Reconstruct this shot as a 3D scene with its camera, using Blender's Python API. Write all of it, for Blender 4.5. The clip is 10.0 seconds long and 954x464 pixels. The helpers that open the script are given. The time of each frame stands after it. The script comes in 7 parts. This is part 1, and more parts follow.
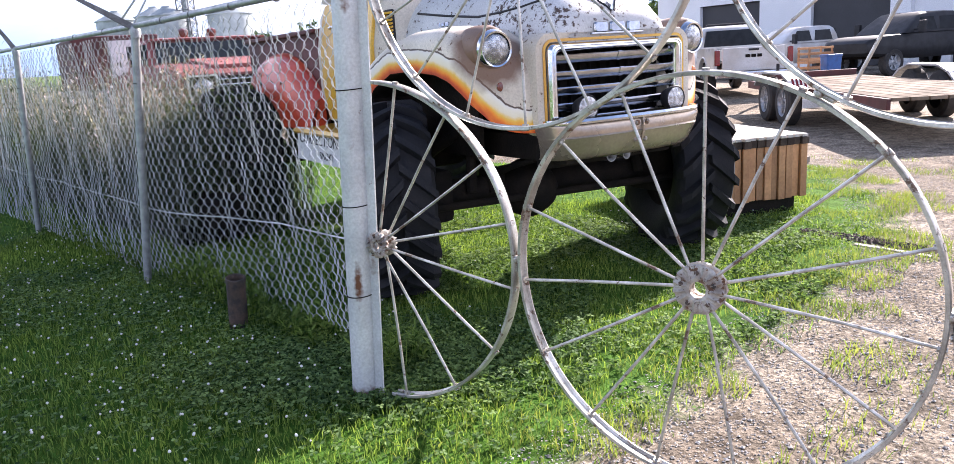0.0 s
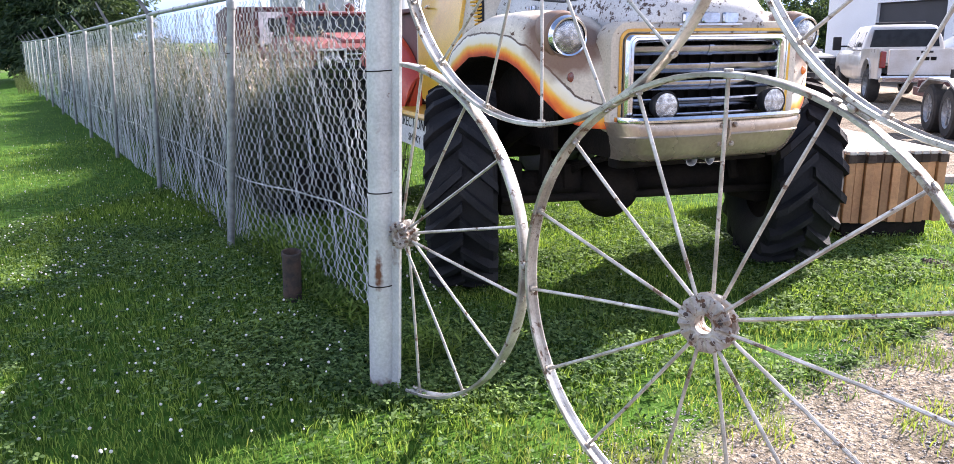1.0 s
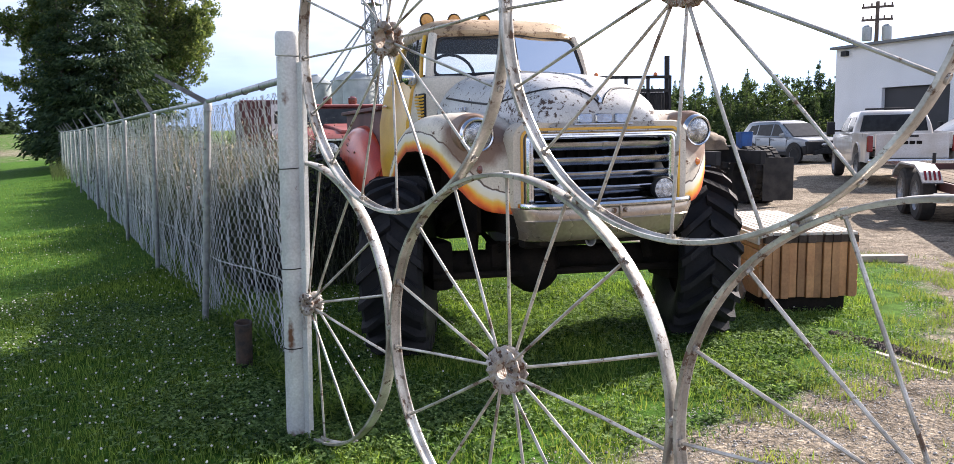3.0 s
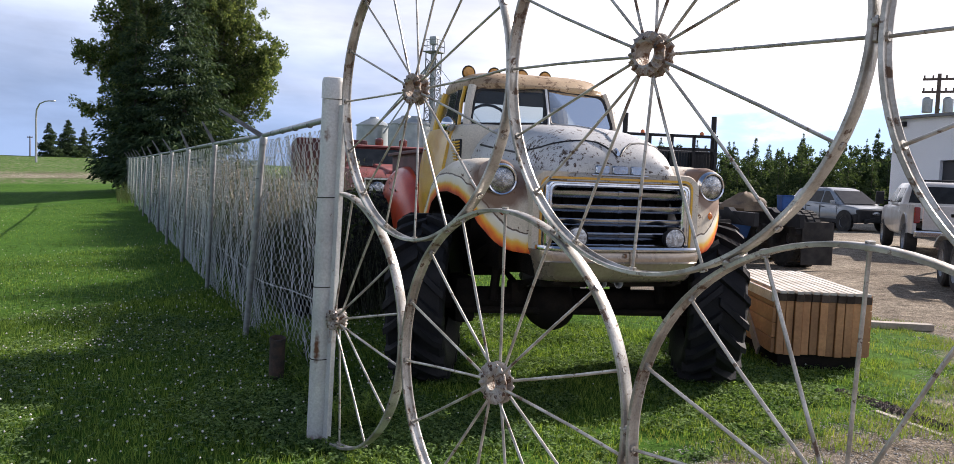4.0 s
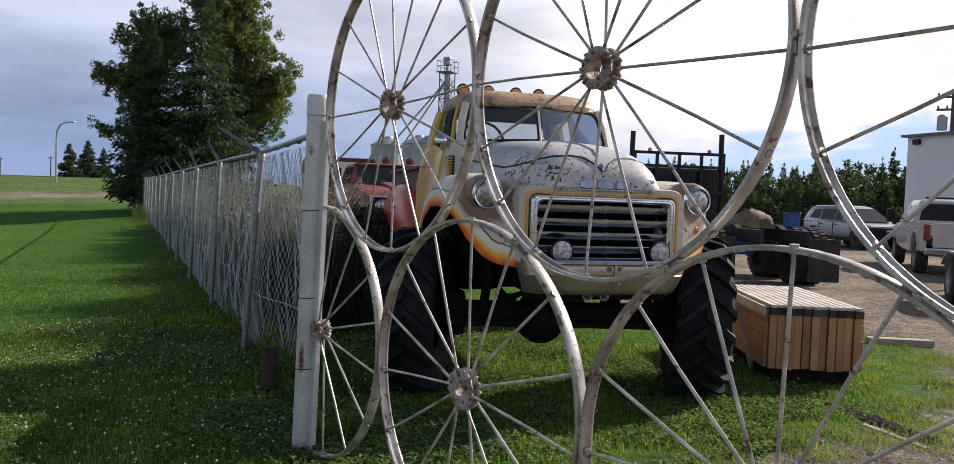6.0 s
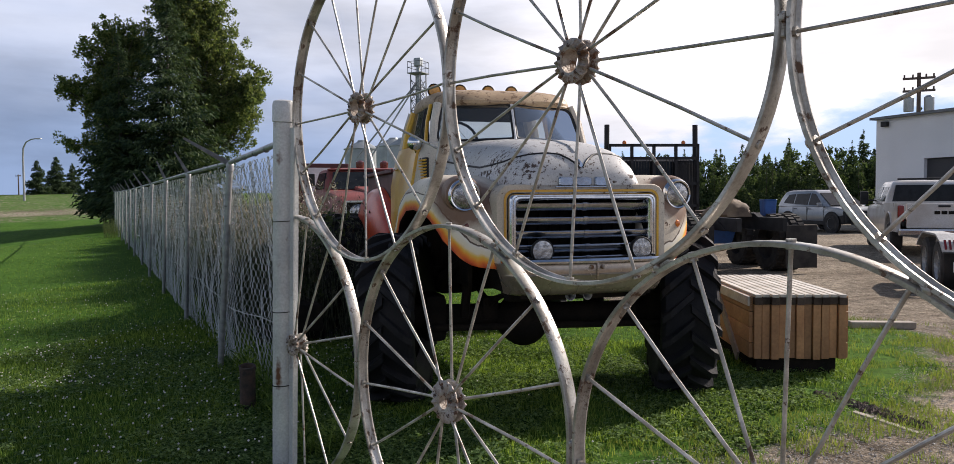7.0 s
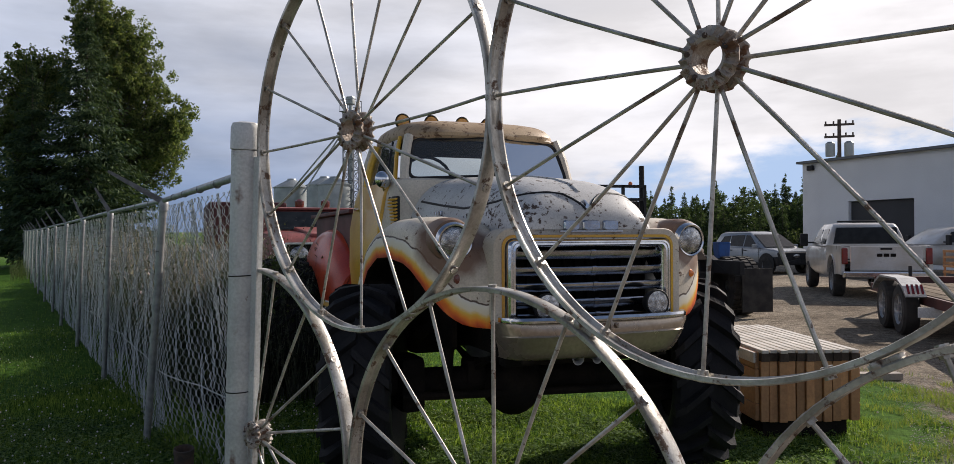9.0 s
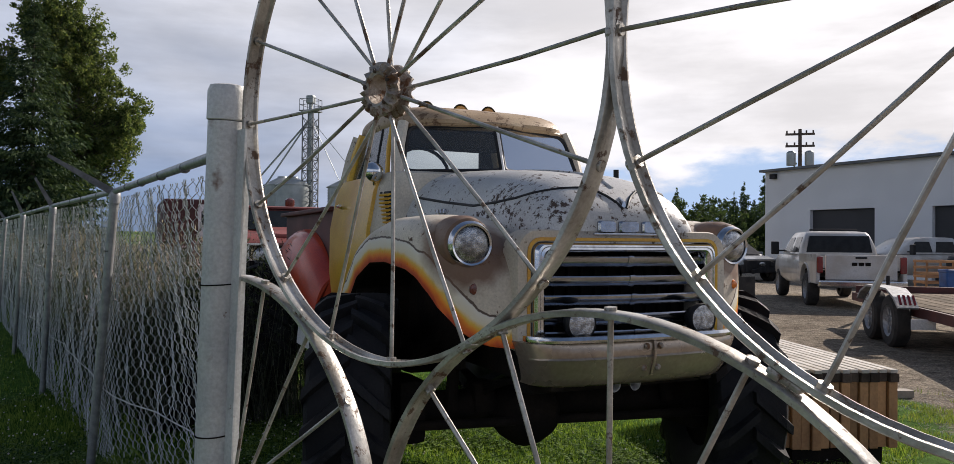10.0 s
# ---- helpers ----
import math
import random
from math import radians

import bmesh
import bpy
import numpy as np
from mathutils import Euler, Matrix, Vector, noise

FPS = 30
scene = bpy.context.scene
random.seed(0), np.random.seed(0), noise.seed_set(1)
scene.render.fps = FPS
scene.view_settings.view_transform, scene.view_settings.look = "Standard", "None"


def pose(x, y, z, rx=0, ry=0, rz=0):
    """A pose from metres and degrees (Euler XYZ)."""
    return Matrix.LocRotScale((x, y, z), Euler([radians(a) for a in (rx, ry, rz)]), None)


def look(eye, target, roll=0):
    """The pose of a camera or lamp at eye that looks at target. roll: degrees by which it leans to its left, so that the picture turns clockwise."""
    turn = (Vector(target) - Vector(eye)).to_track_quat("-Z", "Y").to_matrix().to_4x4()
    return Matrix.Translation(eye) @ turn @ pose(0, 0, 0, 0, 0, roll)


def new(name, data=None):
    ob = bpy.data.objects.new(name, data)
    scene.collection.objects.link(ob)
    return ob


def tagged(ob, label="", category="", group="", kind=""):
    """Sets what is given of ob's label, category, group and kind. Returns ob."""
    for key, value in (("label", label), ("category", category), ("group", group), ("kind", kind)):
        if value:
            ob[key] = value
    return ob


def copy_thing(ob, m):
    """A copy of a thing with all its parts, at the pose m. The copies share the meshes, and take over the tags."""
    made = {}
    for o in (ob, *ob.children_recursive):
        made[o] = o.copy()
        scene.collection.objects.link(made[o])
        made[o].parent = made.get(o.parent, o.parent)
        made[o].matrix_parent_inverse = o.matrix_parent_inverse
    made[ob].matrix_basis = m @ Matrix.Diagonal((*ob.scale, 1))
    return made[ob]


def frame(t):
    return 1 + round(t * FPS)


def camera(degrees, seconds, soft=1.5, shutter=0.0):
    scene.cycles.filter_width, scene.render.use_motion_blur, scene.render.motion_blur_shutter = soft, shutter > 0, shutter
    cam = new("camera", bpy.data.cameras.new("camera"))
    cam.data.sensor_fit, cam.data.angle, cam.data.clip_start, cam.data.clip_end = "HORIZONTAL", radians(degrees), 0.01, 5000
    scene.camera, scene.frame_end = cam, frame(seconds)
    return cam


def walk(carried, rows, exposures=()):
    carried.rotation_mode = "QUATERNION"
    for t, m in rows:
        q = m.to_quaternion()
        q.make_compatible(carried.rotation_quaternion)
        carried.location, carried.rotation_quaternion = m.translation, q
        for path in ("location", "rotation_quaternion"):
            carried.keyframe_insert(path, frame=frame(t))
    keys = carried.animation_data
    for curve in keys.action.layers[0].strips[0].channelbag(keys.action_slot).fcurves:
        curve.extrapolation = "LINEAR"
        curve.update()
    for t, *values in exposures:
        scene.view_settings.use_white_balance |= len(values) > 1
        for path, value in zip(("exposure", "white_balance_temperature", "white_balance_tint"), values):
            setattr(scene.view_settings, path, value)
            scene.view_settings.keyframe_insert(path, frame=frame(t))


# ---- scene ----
cam = camera(63.9, 10.0, soft=0.32)
PATH = [
    (0, (0.799, -0.669, 1.412), (0.513, 1.259, 0.966), -3.7),
    (0.5, (0.922, -0.5, 1.424), (0.531, 1.402, 0.942), -2.5),
    (1, (1.191, -0.37, 1.4), (0.553, 1.466, 0.93), -0.8),
    (1.5, (1.372, -0.323, 1.421), (0.771, 1.545, 1.035), -0.6),
    (2, (1.478, -0.411, 1.429), (0.872, 1.445, 0.994), -1.3),
    (2.5, (1.769, -0.588, 1.451), (1.049, 1.26, 1.19), -0.2),
    (2.7, (1.861, -0.611, 1.47), (1.176, 1.247, 1.192), -1.2),
    (3.8, (2.148, -0.952, 1.439), (1.28, 0.844, 1.299), -0.1),
    (4, (2.245, -0.971, 1.437), (1.411, 0.842, 1.301), 2.1),
    (4.5, (2.381, -0.998, 1.418), (1.468, 0.779, 1.319), 1.4),
    (5, (2.44, -0.982, 1.413), (1.507, 0.786, 1.37), 1.7),
    (5.5, (2.459, -1.017, 1.411), (1.469, 0.72, 1.36), 0.8),
    (6, (2.45, -0.975, 1.412), (1.577, 0.822, 1.325), 2.0),
    (6.2, (2.449, -0.946, 1.414), (1.579, 0.854, 1.34), 1.7),
    (7.3, (2.374, -0.855, 1.433), (1.554, 0.967, 1.343), -1.1),
    (7.5, (2.354, -0.86, 1.437), (1.464, 0.931, 1.403), -1.8),
    (8, (2.158, -0.766, 1.444), (1.459, 1.108, 1.459), -2.1),
    (8.5, (1.964, -0.606, 1.448), (1.222, 1.251, 1.474), 0.4),
    (9, (1.78, -0.304, 1.465), (1.13, 1.587, 1.48), -0.3),
    (9.5, (1.507, -0.029, 1.458), (0.884, 1.871, 1.408), 1.6),
    (10, (1.296, 0.24, 1.457), (0.751, 2.164, 1.482), 0.5),
]
walk(cam, [(t, look(eye, target, roll)) for t, eye, target, roll in PATH],
     [(0, 1.66, 6280, 22), (0.5, 1.72, 6280, 22), (1, 1.78, 6320, 21), (2, 1.76, 6380, 19.5), (2.5, 1.54, 6430, 17), (4, 0.58, 6550, 16), (4.5, 0.48, 6550, 16), (5.5, 0.2, 6600, 16), (6, 0.15, 6650, 16), (7.5, 0.15, 6680, 15), (8, 0.08, 6680, 14.5), (9, -0.15, 6680, 14), (10, -0.12, 6680, 14)])

# ---- light ----
SUN_AZ, SUN_EL = radians(56), radians(30.6)          # azimuth from +x towards +y
SUN_DIR = Vector((math.cos(SUN_EL) * math.cos(SUN_AZ), math.cos(SUN_EL) * math.sin(SUN_AZ), math.sin(SUN_EL)))
sun_data = bpy.data.lights.new("sun", "SUN")
sun_data.energy, sun_data.angle, sun_data.color = 5.7, radians(0.6), (1.0, 0.93, 0.84)
sun = new("sun", sun_data)
sun.matrix_world = look(SUN_DIR * 60, (0, 0, 0))


def sky_world():
    w = bpy.data.worlds.new("sky")
    scene.world = w
    w.use_nodes = True
    n, l = w.node_tree.nodes, w.node_tree.links
    n.clear()
    out, bg = n.new("ShaderNodeOutputWorld"), n.new("ShaderNodeBackground")
    sky = n.new("ShaderNodeTexSky")
    sky.sky_type, sky.sun_disc = "NISHITA", False
    sky.sun_elevation, sky.sun_rotation = SUN_EL, radians(90) - SUN_AZ
    co = n.new("ShaderNodeTexCoord")
    sep = n.new("ShaderNodeSeparateXYZ")
    l.new(co.outputs["Generated"], sep.inputs[0])

    def noise_tex(scale, detail, stretch, rough=0.55):
        mp = n.new("ShaderNodeMapping")
        mp.inputs["Scale"].default_value = (1.0, 1.0, stretch)
        l.new(co.outputs["Generated"], mp.inputs[0])
        t = n.new("ShaderNodeTexNoise")
        t.inputs["Scale"].default_value, t.inputs["Detail"].default_value, t.inputs["Roughness"].default_value = scale, detail, rough
        l.new(mp.outputs[0], t.inputs["Vector"])
        return t.outputs[0]

    def calc(op, x, y, z=None):
        m = n.new("ShaderNodeMath"); m.operation = op
        for i, v in enumerate((x, y, z)):
            if v is None:
                continue
            if isinstance(v, (int, float)):
                m.inputs[i].default_value = v
            else:
                l.new(v, m.inputs[i])
        return m.outputs[0]

    def span(v, lo, hi, a=0.0, b=1.0):
        r = n.new("ShaderNodeMapRange"); r.interpolation_type = "SMOOTHSTEP"
        for key, val in (("From Min", lo), ("From Max", hi), ("To Min", a), ("To Max", b)):
            r.inputs[key].default_value = val
        l.new(v, r.inputs["Value"])
        return r.outputs[0]

    def blend(f, a, b):
        x = n.new("ShaderNodeMixRGB")
        l.new(f, x.inputs[0])
        for i, v in ((1, a), (2, b)):
            if isinstance(v, tuple):
                x.inputs[i].default_value = (*v, 1)
            else:
                l.new(v, x.inputs[i])
        return x.outputs[0]

    up = sep.outputs["Z"]
    big, small, wisp = noise_tex(1.9, 5, 3.2), noise_tex(5.5, 8, 2.4, 0.6), noise_tex(3.0, 7, 5.0)
    dot = n.new("ShaderNodeVectorMath"); dot.operation = "DOT_PRODUCT"
    l.new(co.outputs["Generated"], dot.inputs[0]); dot.inputs[1].default_value = SUN_DIR
    side = span(calc("MULTIPLY_ADD", big, 0.5, dot.outputs["Value"]), 0.47, 1.15)
    # slate-blue bank low down away from the sun, pale cloud above it, white towards the sun
    height = calc("MULTIPLY_ADD", big, 0.30, up)
    veil = span(height, 0.19, 0.50)
    cloud = blend(veil, (2.6, 3.7, 5.8), (7.3, 8.0, 9.3))
    lit = blend(side, cloud, (11.4, 11.5, 11.8))
    tex = span(calc("MULTIPLY_ADD", small, 0.35, wisp), 0.44, 0.88, 0.74, 1.07)
    shaded = n.new("ShaderNodeMixRGB"); shaded.blend_type = "MULTIPLY"; shaded.inputs[0].default_value = 1.0
    l.new(lit, shaded.inputs[1]); l.new(tex, shaded.inputs[2])
    # gaps of blue sky
    cover = calc("MULTIPLY_ADD", small, 0.5, big)
    low = span(up, 0.10, 0.24, 0.0, 0.6)
    away = span(dot.outputs["Value"], 0.25, 0.55, 0.5, 0.0)
    gap = span(calc("ADD", calc("ADD", low, away), cover), 0.68, 0.80)
    # overhead the cloud opens to clear sky
    open_up = span(calc("MULTIPLY_ADD", small, 0.25, up), 0.50, 0.66)
    covered = blend(gap, (4.9, 6.8, 9.8), shaded.outputs[0])
    l.new(blend(open_up, covered, sky.outputs[0]), bg.inputs[0])
    bg.inputs[1].default_value = 0.10
    l.new(bg.outputs[0], out.inputs[0])


sky_world()

# ---- materials ----
def mat(name, a, b=None, rough=0.6, metal=0.0, scale=6.0, fine=60.0, bump=0.15, spots=None, spot_at=0.62, spot_scale=9.0, coat=0.0, spread=(0.38, 0.62), rand=0.0, patch=0.0, spec=0.5):
    """Two tones mixed by noise, a fine grain in the relief, and spots of a third colour (rust, flaked paint)."""
    m = bpy.data.materials.new(name)
    m.use_nodes = True
    n, l = m.node_tree.nodes, m.node_tree.links
    p = n["Principled BSDF"]
    co = n.new("ShaderNodeTexCoord")
    b = b or tuple(c * 0.75 for c in a)
    t1, t2 = n.new("ShaderNodeTexNoise"), n.new("ShaderNodeTexNoise")
    t1.inputs["Scale"].default_value, t1.inputs["Detail"].default_value = scale, 6
    t2.inputs["Scale"].default_value, t2.inputs["Detail"].default_value = fine, 4
    l.new(co.outputs["Object"], t1.inputs["Vector"]); l.new(co.outputs["Object"], t2.inputs["Vector"])
    r = n.new("ShaderNodeMapRange")
    r.inputs["From Min"].default_value, r.inputs["From Max"].default_value = spread
    l.new(t1.outputs[0], r.inputs["Value"])
    mx = n.new("ShaderNodeMixRGB")
    mx.inputs[1].default_value, mx.inputs[2].default_value = (*a, 1), (*b, 1)
    l.new(r.outputs[0], mx.inputs[0])
    g = n.new("ShaderNodeMixRGB"); g.blend_type = "MULTIPLY"; g.inputs[0].default_value = 0.35
    l.new(mx.outputs[0], g.inputs[1])
    gr = n.new("ShaderNodeMapRange")
    gr.inputs["From Min"].default_value, gr.inputs["From Max"].default_value = 0.3, 0.7
    gr.inputs["To Min"].default_value, gr.inputs["To Max"].default_value = 0.55, 1.25
    l.new(t2.outputs[0], gr.inputs["Value"]); l.new(gr.outputs[0], g.inputs[2])
    col = g.outputs[0]
    rg = n.new("ShaderNodeMapRange")
    rg.inputs["To Min"].default_value, rg.inputs["To Max"].default_value = max(0.02, rough - 0.12), min(1.0, rough + 0.15)
    l.new(t1.outputs[0], rg.inputs["Value"])
    rough_out, metal_out = rg.outputs[0], None
    if spots:
        t3 = n.new("ShaderNodeTexNoise")
        t3.inputs["Scale"].default_value, t3.inputs["Detail"].default_value, t3.inputs["Roughness"].default_value = spot_scale, 9, 0.68
        l.new(co.outputs["Object"], t3.inputs["Vector"])
        sr = n.new("ShaderNodeMapRange")
        sr.inputs["From Min"].default_value, sr.inputs["From Max"].default_value = spot_at, spot_at + 0.05
        spot_src = t3.outputs[0]
        if patch:
            t4 = n.new("ShaderNodeTexNoise"); t4.inputs["Scale"].default_value, t4.inputs["Detail"].default_value = spot_scale * 0.13, 3
            l.new(co.outputs["Object"], t4.inputs["Vector"])
            pa = n.new("ShaderNodeMath"); pa.operation = "MULTIPLY_ADD"; pa.inputs[1].default_value = patch
            l.new(t4.outputs[0], pa.inputs[0]); l.new(t3.outputs[0], pa.inputs[2]); spot_src = pa.outputs[0]
        l.new(spot_src, sr.inputs["Value"])
        sm = n.new("ShaderNodeMixRGB"); sm.inputs[2].default_value = (*spots, 1)
        l.new(sr.outputs[0], sm.inputs[0]); l.new(col, sm.inputs[1])
        col = sm.outputs[0]
        ra = n.new("ShaderNodeMath"); ra.operation = "MULTIPLY_ADD"; ra.inputs[1].default_value = 0.35; ra.use_clamp = True
        l.new(sr.outputs[0], ra.inputs[0]); l.new(rough_out, ra.inputs[2]); rough_out = ra.outputs[0]
        if metal:
            ms = n.new("ShaderNodeMath"); ms.operation = "MULTIPLY_ADD"
            ms.inputs[1].default_value, ms.inputs[2].default_value = -metal, metal
            l.new(sr.outputs[0], ms.inputs[0]); metal_out = ms.outputs[0]
    if rand:
        oi = n.new("ShaderNodeObjectInfo")
        hv = n.new("ShaderNodeHueSaturation")
        rv = n.new("ShaderNodeMapRange"); rv.inputs["To Min"].default_value, rv.inputs["To Max"].default_value = 1 - rand, 1 + rand
        l.new(oi.outputs["Random"], rv.inputs["Value"]); l.new(rv.outputs[0], hv.inputs["Value"]); l.new(col, hv.inputs["Color"])
        col = hv.outputs[0]
    l.new(col, p.inputs["Base Color"]); l.new(rough_out, p.inputs["Roughness"])
    p.inputs["Metallic"].default_value = metal
    p.inputs["Specular IOR Level"].default_value = spec
    if metal_out:
        l.new(metal_out, p.inputs["Metallic"])
    if coat:
        p.inputs["Coat Weight"].default_value, p.inputs["Coat Roughness"].default_value = coat, 0.08
    if bump:
        bn = n.new("ShaderNodeBump"); bn.inputs["Strength"].default_value, bn.inputs["Distance"].default_value = bump, 0.01
        l.new(t2.outputs[0], bn.inputs["Height"]); l.new(bn.outputs[0], p.inputs["Normal"])
    return m


def glass(name, tint=(0.9, 0.95, 0.95), rough=0.02, alpha=0.25, dust=0.12):
    """A thin pane: part clear, part glossy."""
    m = bpy.data.materials.new(name)
    m.use_nodes = True
    n, l = m.node_tree.nodes, m.node_tree.links
    n.clear()
    o, mx, tr, gl, fr = (n.new("ShaderNode" + k) for k in ("OutputMaterial", "MixShader", "BsdfTransparent", "BsdfGlossy", "Fresnel"))
    tr.inputs[0].default_value = (*tint, 1)
    gl.inputs["Roughness"].default_value = rough
    fr.inputs["IOR"].default_value = 1.5
    ad = n.new("ShaderNodeMath"); ad.operation = "ADD"; ad.inputs[1].default_value = alpha
    l.new(fr.outputs[0], ad.inputs[0]); l.new(ad.outputs[0], mx.inputs[0])
    df, md = n.new("ShaderNodeBsdfDiffuse"), n.new("ShaderNodeMixShader")
    df.inputs[0].default_value = (0.42, 0.42, 0.41, 1)
    du, dr, dc = n.new("ShaderNodeTexNoise"), n.new("ShaderNodeMapRange"), n.new("ShaderNodeTexCoord")
    du.inputs["Scale"].default_value, du.inputs["Detail"].default_value = 3.0, 6
    dr.inputs["To Min"].default_value, dr.inputs["To Max"].default_value = dust * 0.5, dust * 1.5
    l.new(dc.outputs["Object"], du.inputs["Vector"]); l.new(du.outputs[0], dr.inputs["Value"]); l.new(dr.outputs[0], md.inputs[0])
    l.new(tr.outputs[0], mx.inputs[1]); l.new(gl.outputs[0], mx.inputs[2])
    l.new(mx.outputs[0], md.inputs[1]); l.new(df.outputs[0], md.inputs[2]); l.new(md.outputs[0], o.inputs[0])
    return m


SILVER = mat("silver_paint", (0.58, 0.565, 0.525), (0.29, 0.27, 0.235), 0.33, 0.5, scale=9, fine=140, bump=0.12, spots=(0.11, 0.065, 0.04), spot_at=0.57, spot_scale=20)
SILVER_POST = mat("post_paint", (0.60, 0.61, 0.60), (0.47, 0.48, 0.48), 0.45, 0.15, scale=5, fine=90, bump=0.2, spots=(0.16, 0.09, 0.06), spot_at=0.86, spot_scale=20, patch=0.36)
HUB_IRON = mat("hub_iron", (0.42, 0.39, 0.35), (0.25, 0.2, 0.16), 0.6, 0.3, scale=14, fine=90, bump=0.5, spots=(0.15, 0.08, 0.045), spot_at=0.52, spot_scale=22)
HUB_LIGHT = mat("hub_paint", (0.46, 0.43, 0.385), (0.27, 0.225, 0.185), 0.55, 0.2, scale=20, fine=90, bump=0.6, spots=(0.12, 0.062, 0.036), spot_at=0.545, spot_scale=30)
GALV = mat("galvanised", (0.42, 0.43, 0.44), (0.30, 0.31, 0.32), 0.48, 0.6, scale=20, fine=150, bump=0.1)
GALV_WIRE = mat("galvanised_wire", (0.72, 0.74, 0.73), (0.44, 0.46, 0.45), 0.40, 0.45, scale=10, fine=100, bump=0.0)
ARM_STEEL = mat("arm_steel", (0.17, 0.175, 0.18), (0.11, 0.11, 0.115), 0.6, 0.3, scale=20, fine=100, bump=0.1)
RUST_PIPE = mat("rust_pipe", (0.10, 0.066, 0.05), (0.05, 0.043, 0.04), 0.85, 0.1, scale=18, fine=120, bump=0.6)
GRILLE_CHROME = mat("dulled_chrome", (0.50, 0.52, 0.55), (0.36, 0.37, 0.40), 0.14, 1.0, scale=4, fine=45, bump=0.03, spots=(0.10, 0.08, 0.06), spot_at=0.76, spot_scale=26)
CHROME = mat("chrome", (0.66, 0.68, 0.70), (0.54, 0.55, 0.58), 0.09, 1.0, scale=5, fine=45, bump=0.02, spots=(0.14, 0.10, 0.07), spot_at=0.70, spot_scale=22)
BLACK = mat("black_paint", (0.018, 0.018, 0.020), (0.010, 0.010, 0.011), 0.5, 0.0, scale=5, fine=60, bump=0.1, spec=0.35)
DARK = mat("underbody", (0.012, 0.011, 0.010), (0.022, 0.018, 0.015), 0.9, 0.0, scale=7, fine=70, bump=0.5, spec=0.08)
RUBBER = mat("rubber", (0.010, 0.011, 0.014), (0.020, 0.020, 0.022), 0.66, 0.0, scale=4, fine=90, bump=0.25, spec=0.16)
RUBBER_DUST = mat("dusty_rubber", (0.045, 0.040, 0.036), (0.022, 0.021, 0.020), 0.85, 0.0, scale=6, fine=90, bump=0.25)
YELLOW = mat("yellow_paint", (0.72, 0.42, 0.03), (0.60, 0.30, 0.03), 0.35, 0.0, scale=2.5, fine=80, bump=0.05, coat=0.3, spots=(0.30, 0.12, 0.04), spot_at=0.70)
ORANGE = mat("orange_red_paint", (0.62, 0.075, 0.022), (0.42, 0.04, 0.018), 0.38, 0.0, scale=2, fine=70, bump=0.05, coat=0.3, spots=(0.12, 0.04, 0.02), spot_at=0.68)
# bright bumper metal: the tan it mirrors from the gravel is in the base colour
BEIGE = mat("bumper_metal_tan_reflection", (0.45, 0.375, 0.30), (0.31, 0.255, 0.21), 0.26, 0.6, scale=4, fine=50, bump=0.05, spots=(0.15, 0.10, 0.07), spot_at=0.68)
RED_OLD = mat("faded_red_paint", (0.26, 0.062, 0.052), (0.17, 0.05, 0.045), 0.6, 0.0, scale=2, fine=60, bump=0.1, spots=(0.26, 0.17, 0.15), spot_at=0.62, spot_scale=5)
DARKRED = mat("dark_red_paint", (0.10, 0.018, 0.015), (0.06, 0.015, 0.013), 0.55, 0.0, scale=3, fine=60, bump=0.1)
LENS_AMBER = mat("amber_lens", (0.75, 0.20, 0.01), (0.6, 0.12, 0.01), 0.15, 0.0, bump=0.0, coat=0.6)
LENS_RED = mat("red_lens", (0.16, 0.03, 0.015), (0.10, 0.02, 0.012), 0.25, 0.0, bump=0.0, coat=0.5)
LENS = mat("lamp_lens", (0.50, 0.51, 0.52), (0.16, 0.165, 0.17), 0.08, 0.9, scale=34, fine=150, bump=0.5, coat=1.0)
LENS_YELLOW = mat("yellow_lens", (0.70, 0.34, 0.05), (0.5, 0.22, 0.03), 0.2, 0.1, scale=30, fine=160, bump=0.2, coat=0.6)
WOOD = mat("cedar_board", (0.44, 0.23, 0.10), (0.33, 0.16, 0.07), 0.6, 0.0, scale=3, fine=45, bump=0.25, rand=0.32)
WOOD_GREY = mat("weathered_board", (0.42, 0.37, 0.31), (0.29, 0.25, 0.21), 0.7, 0.0, scale=4, fine=45, bump=0.25, rand=0.15)
WOOD_PALE = mat("bleached_board", (0.60, 0.57, 0.52), (0.46, 0.43, 0.38), 0.7, 0.0, scale=4, fine=45, bump=0.25, rand=0.12)
END_GRAIN = mat("weathered_end_grain", (0.11, 0.085, 0.068), (0.06, 0.046, 0.038), 0.9, 0.0, scale=9, fine=60, bump=0.3, rand=0.3, spec=0.08)
DECK_WOOD = mat("trailer_plank", (0.26, 0.205, 0.15), (0.14, 0.11, 0.08), 0.9, 0.0, scale=2.5, fine=30, bump=0.3, rand=0.3, spec=0.08)
WOOD_DARK = mat("old_plank", (0.24, 0.20, 0.16), (0.14, 0.12, 0.10), 0.8, 0.0, scale=5, fine=50, bump=0.35, rand=0.15)
WHITE_CAR = mat("white_car_paint", (0.58, 0.57, 0.55), (0.46, 0.42, 0.37), 0.3, 0.0, scale=1.5, fine=60, bump=0.02, coat=0.5)
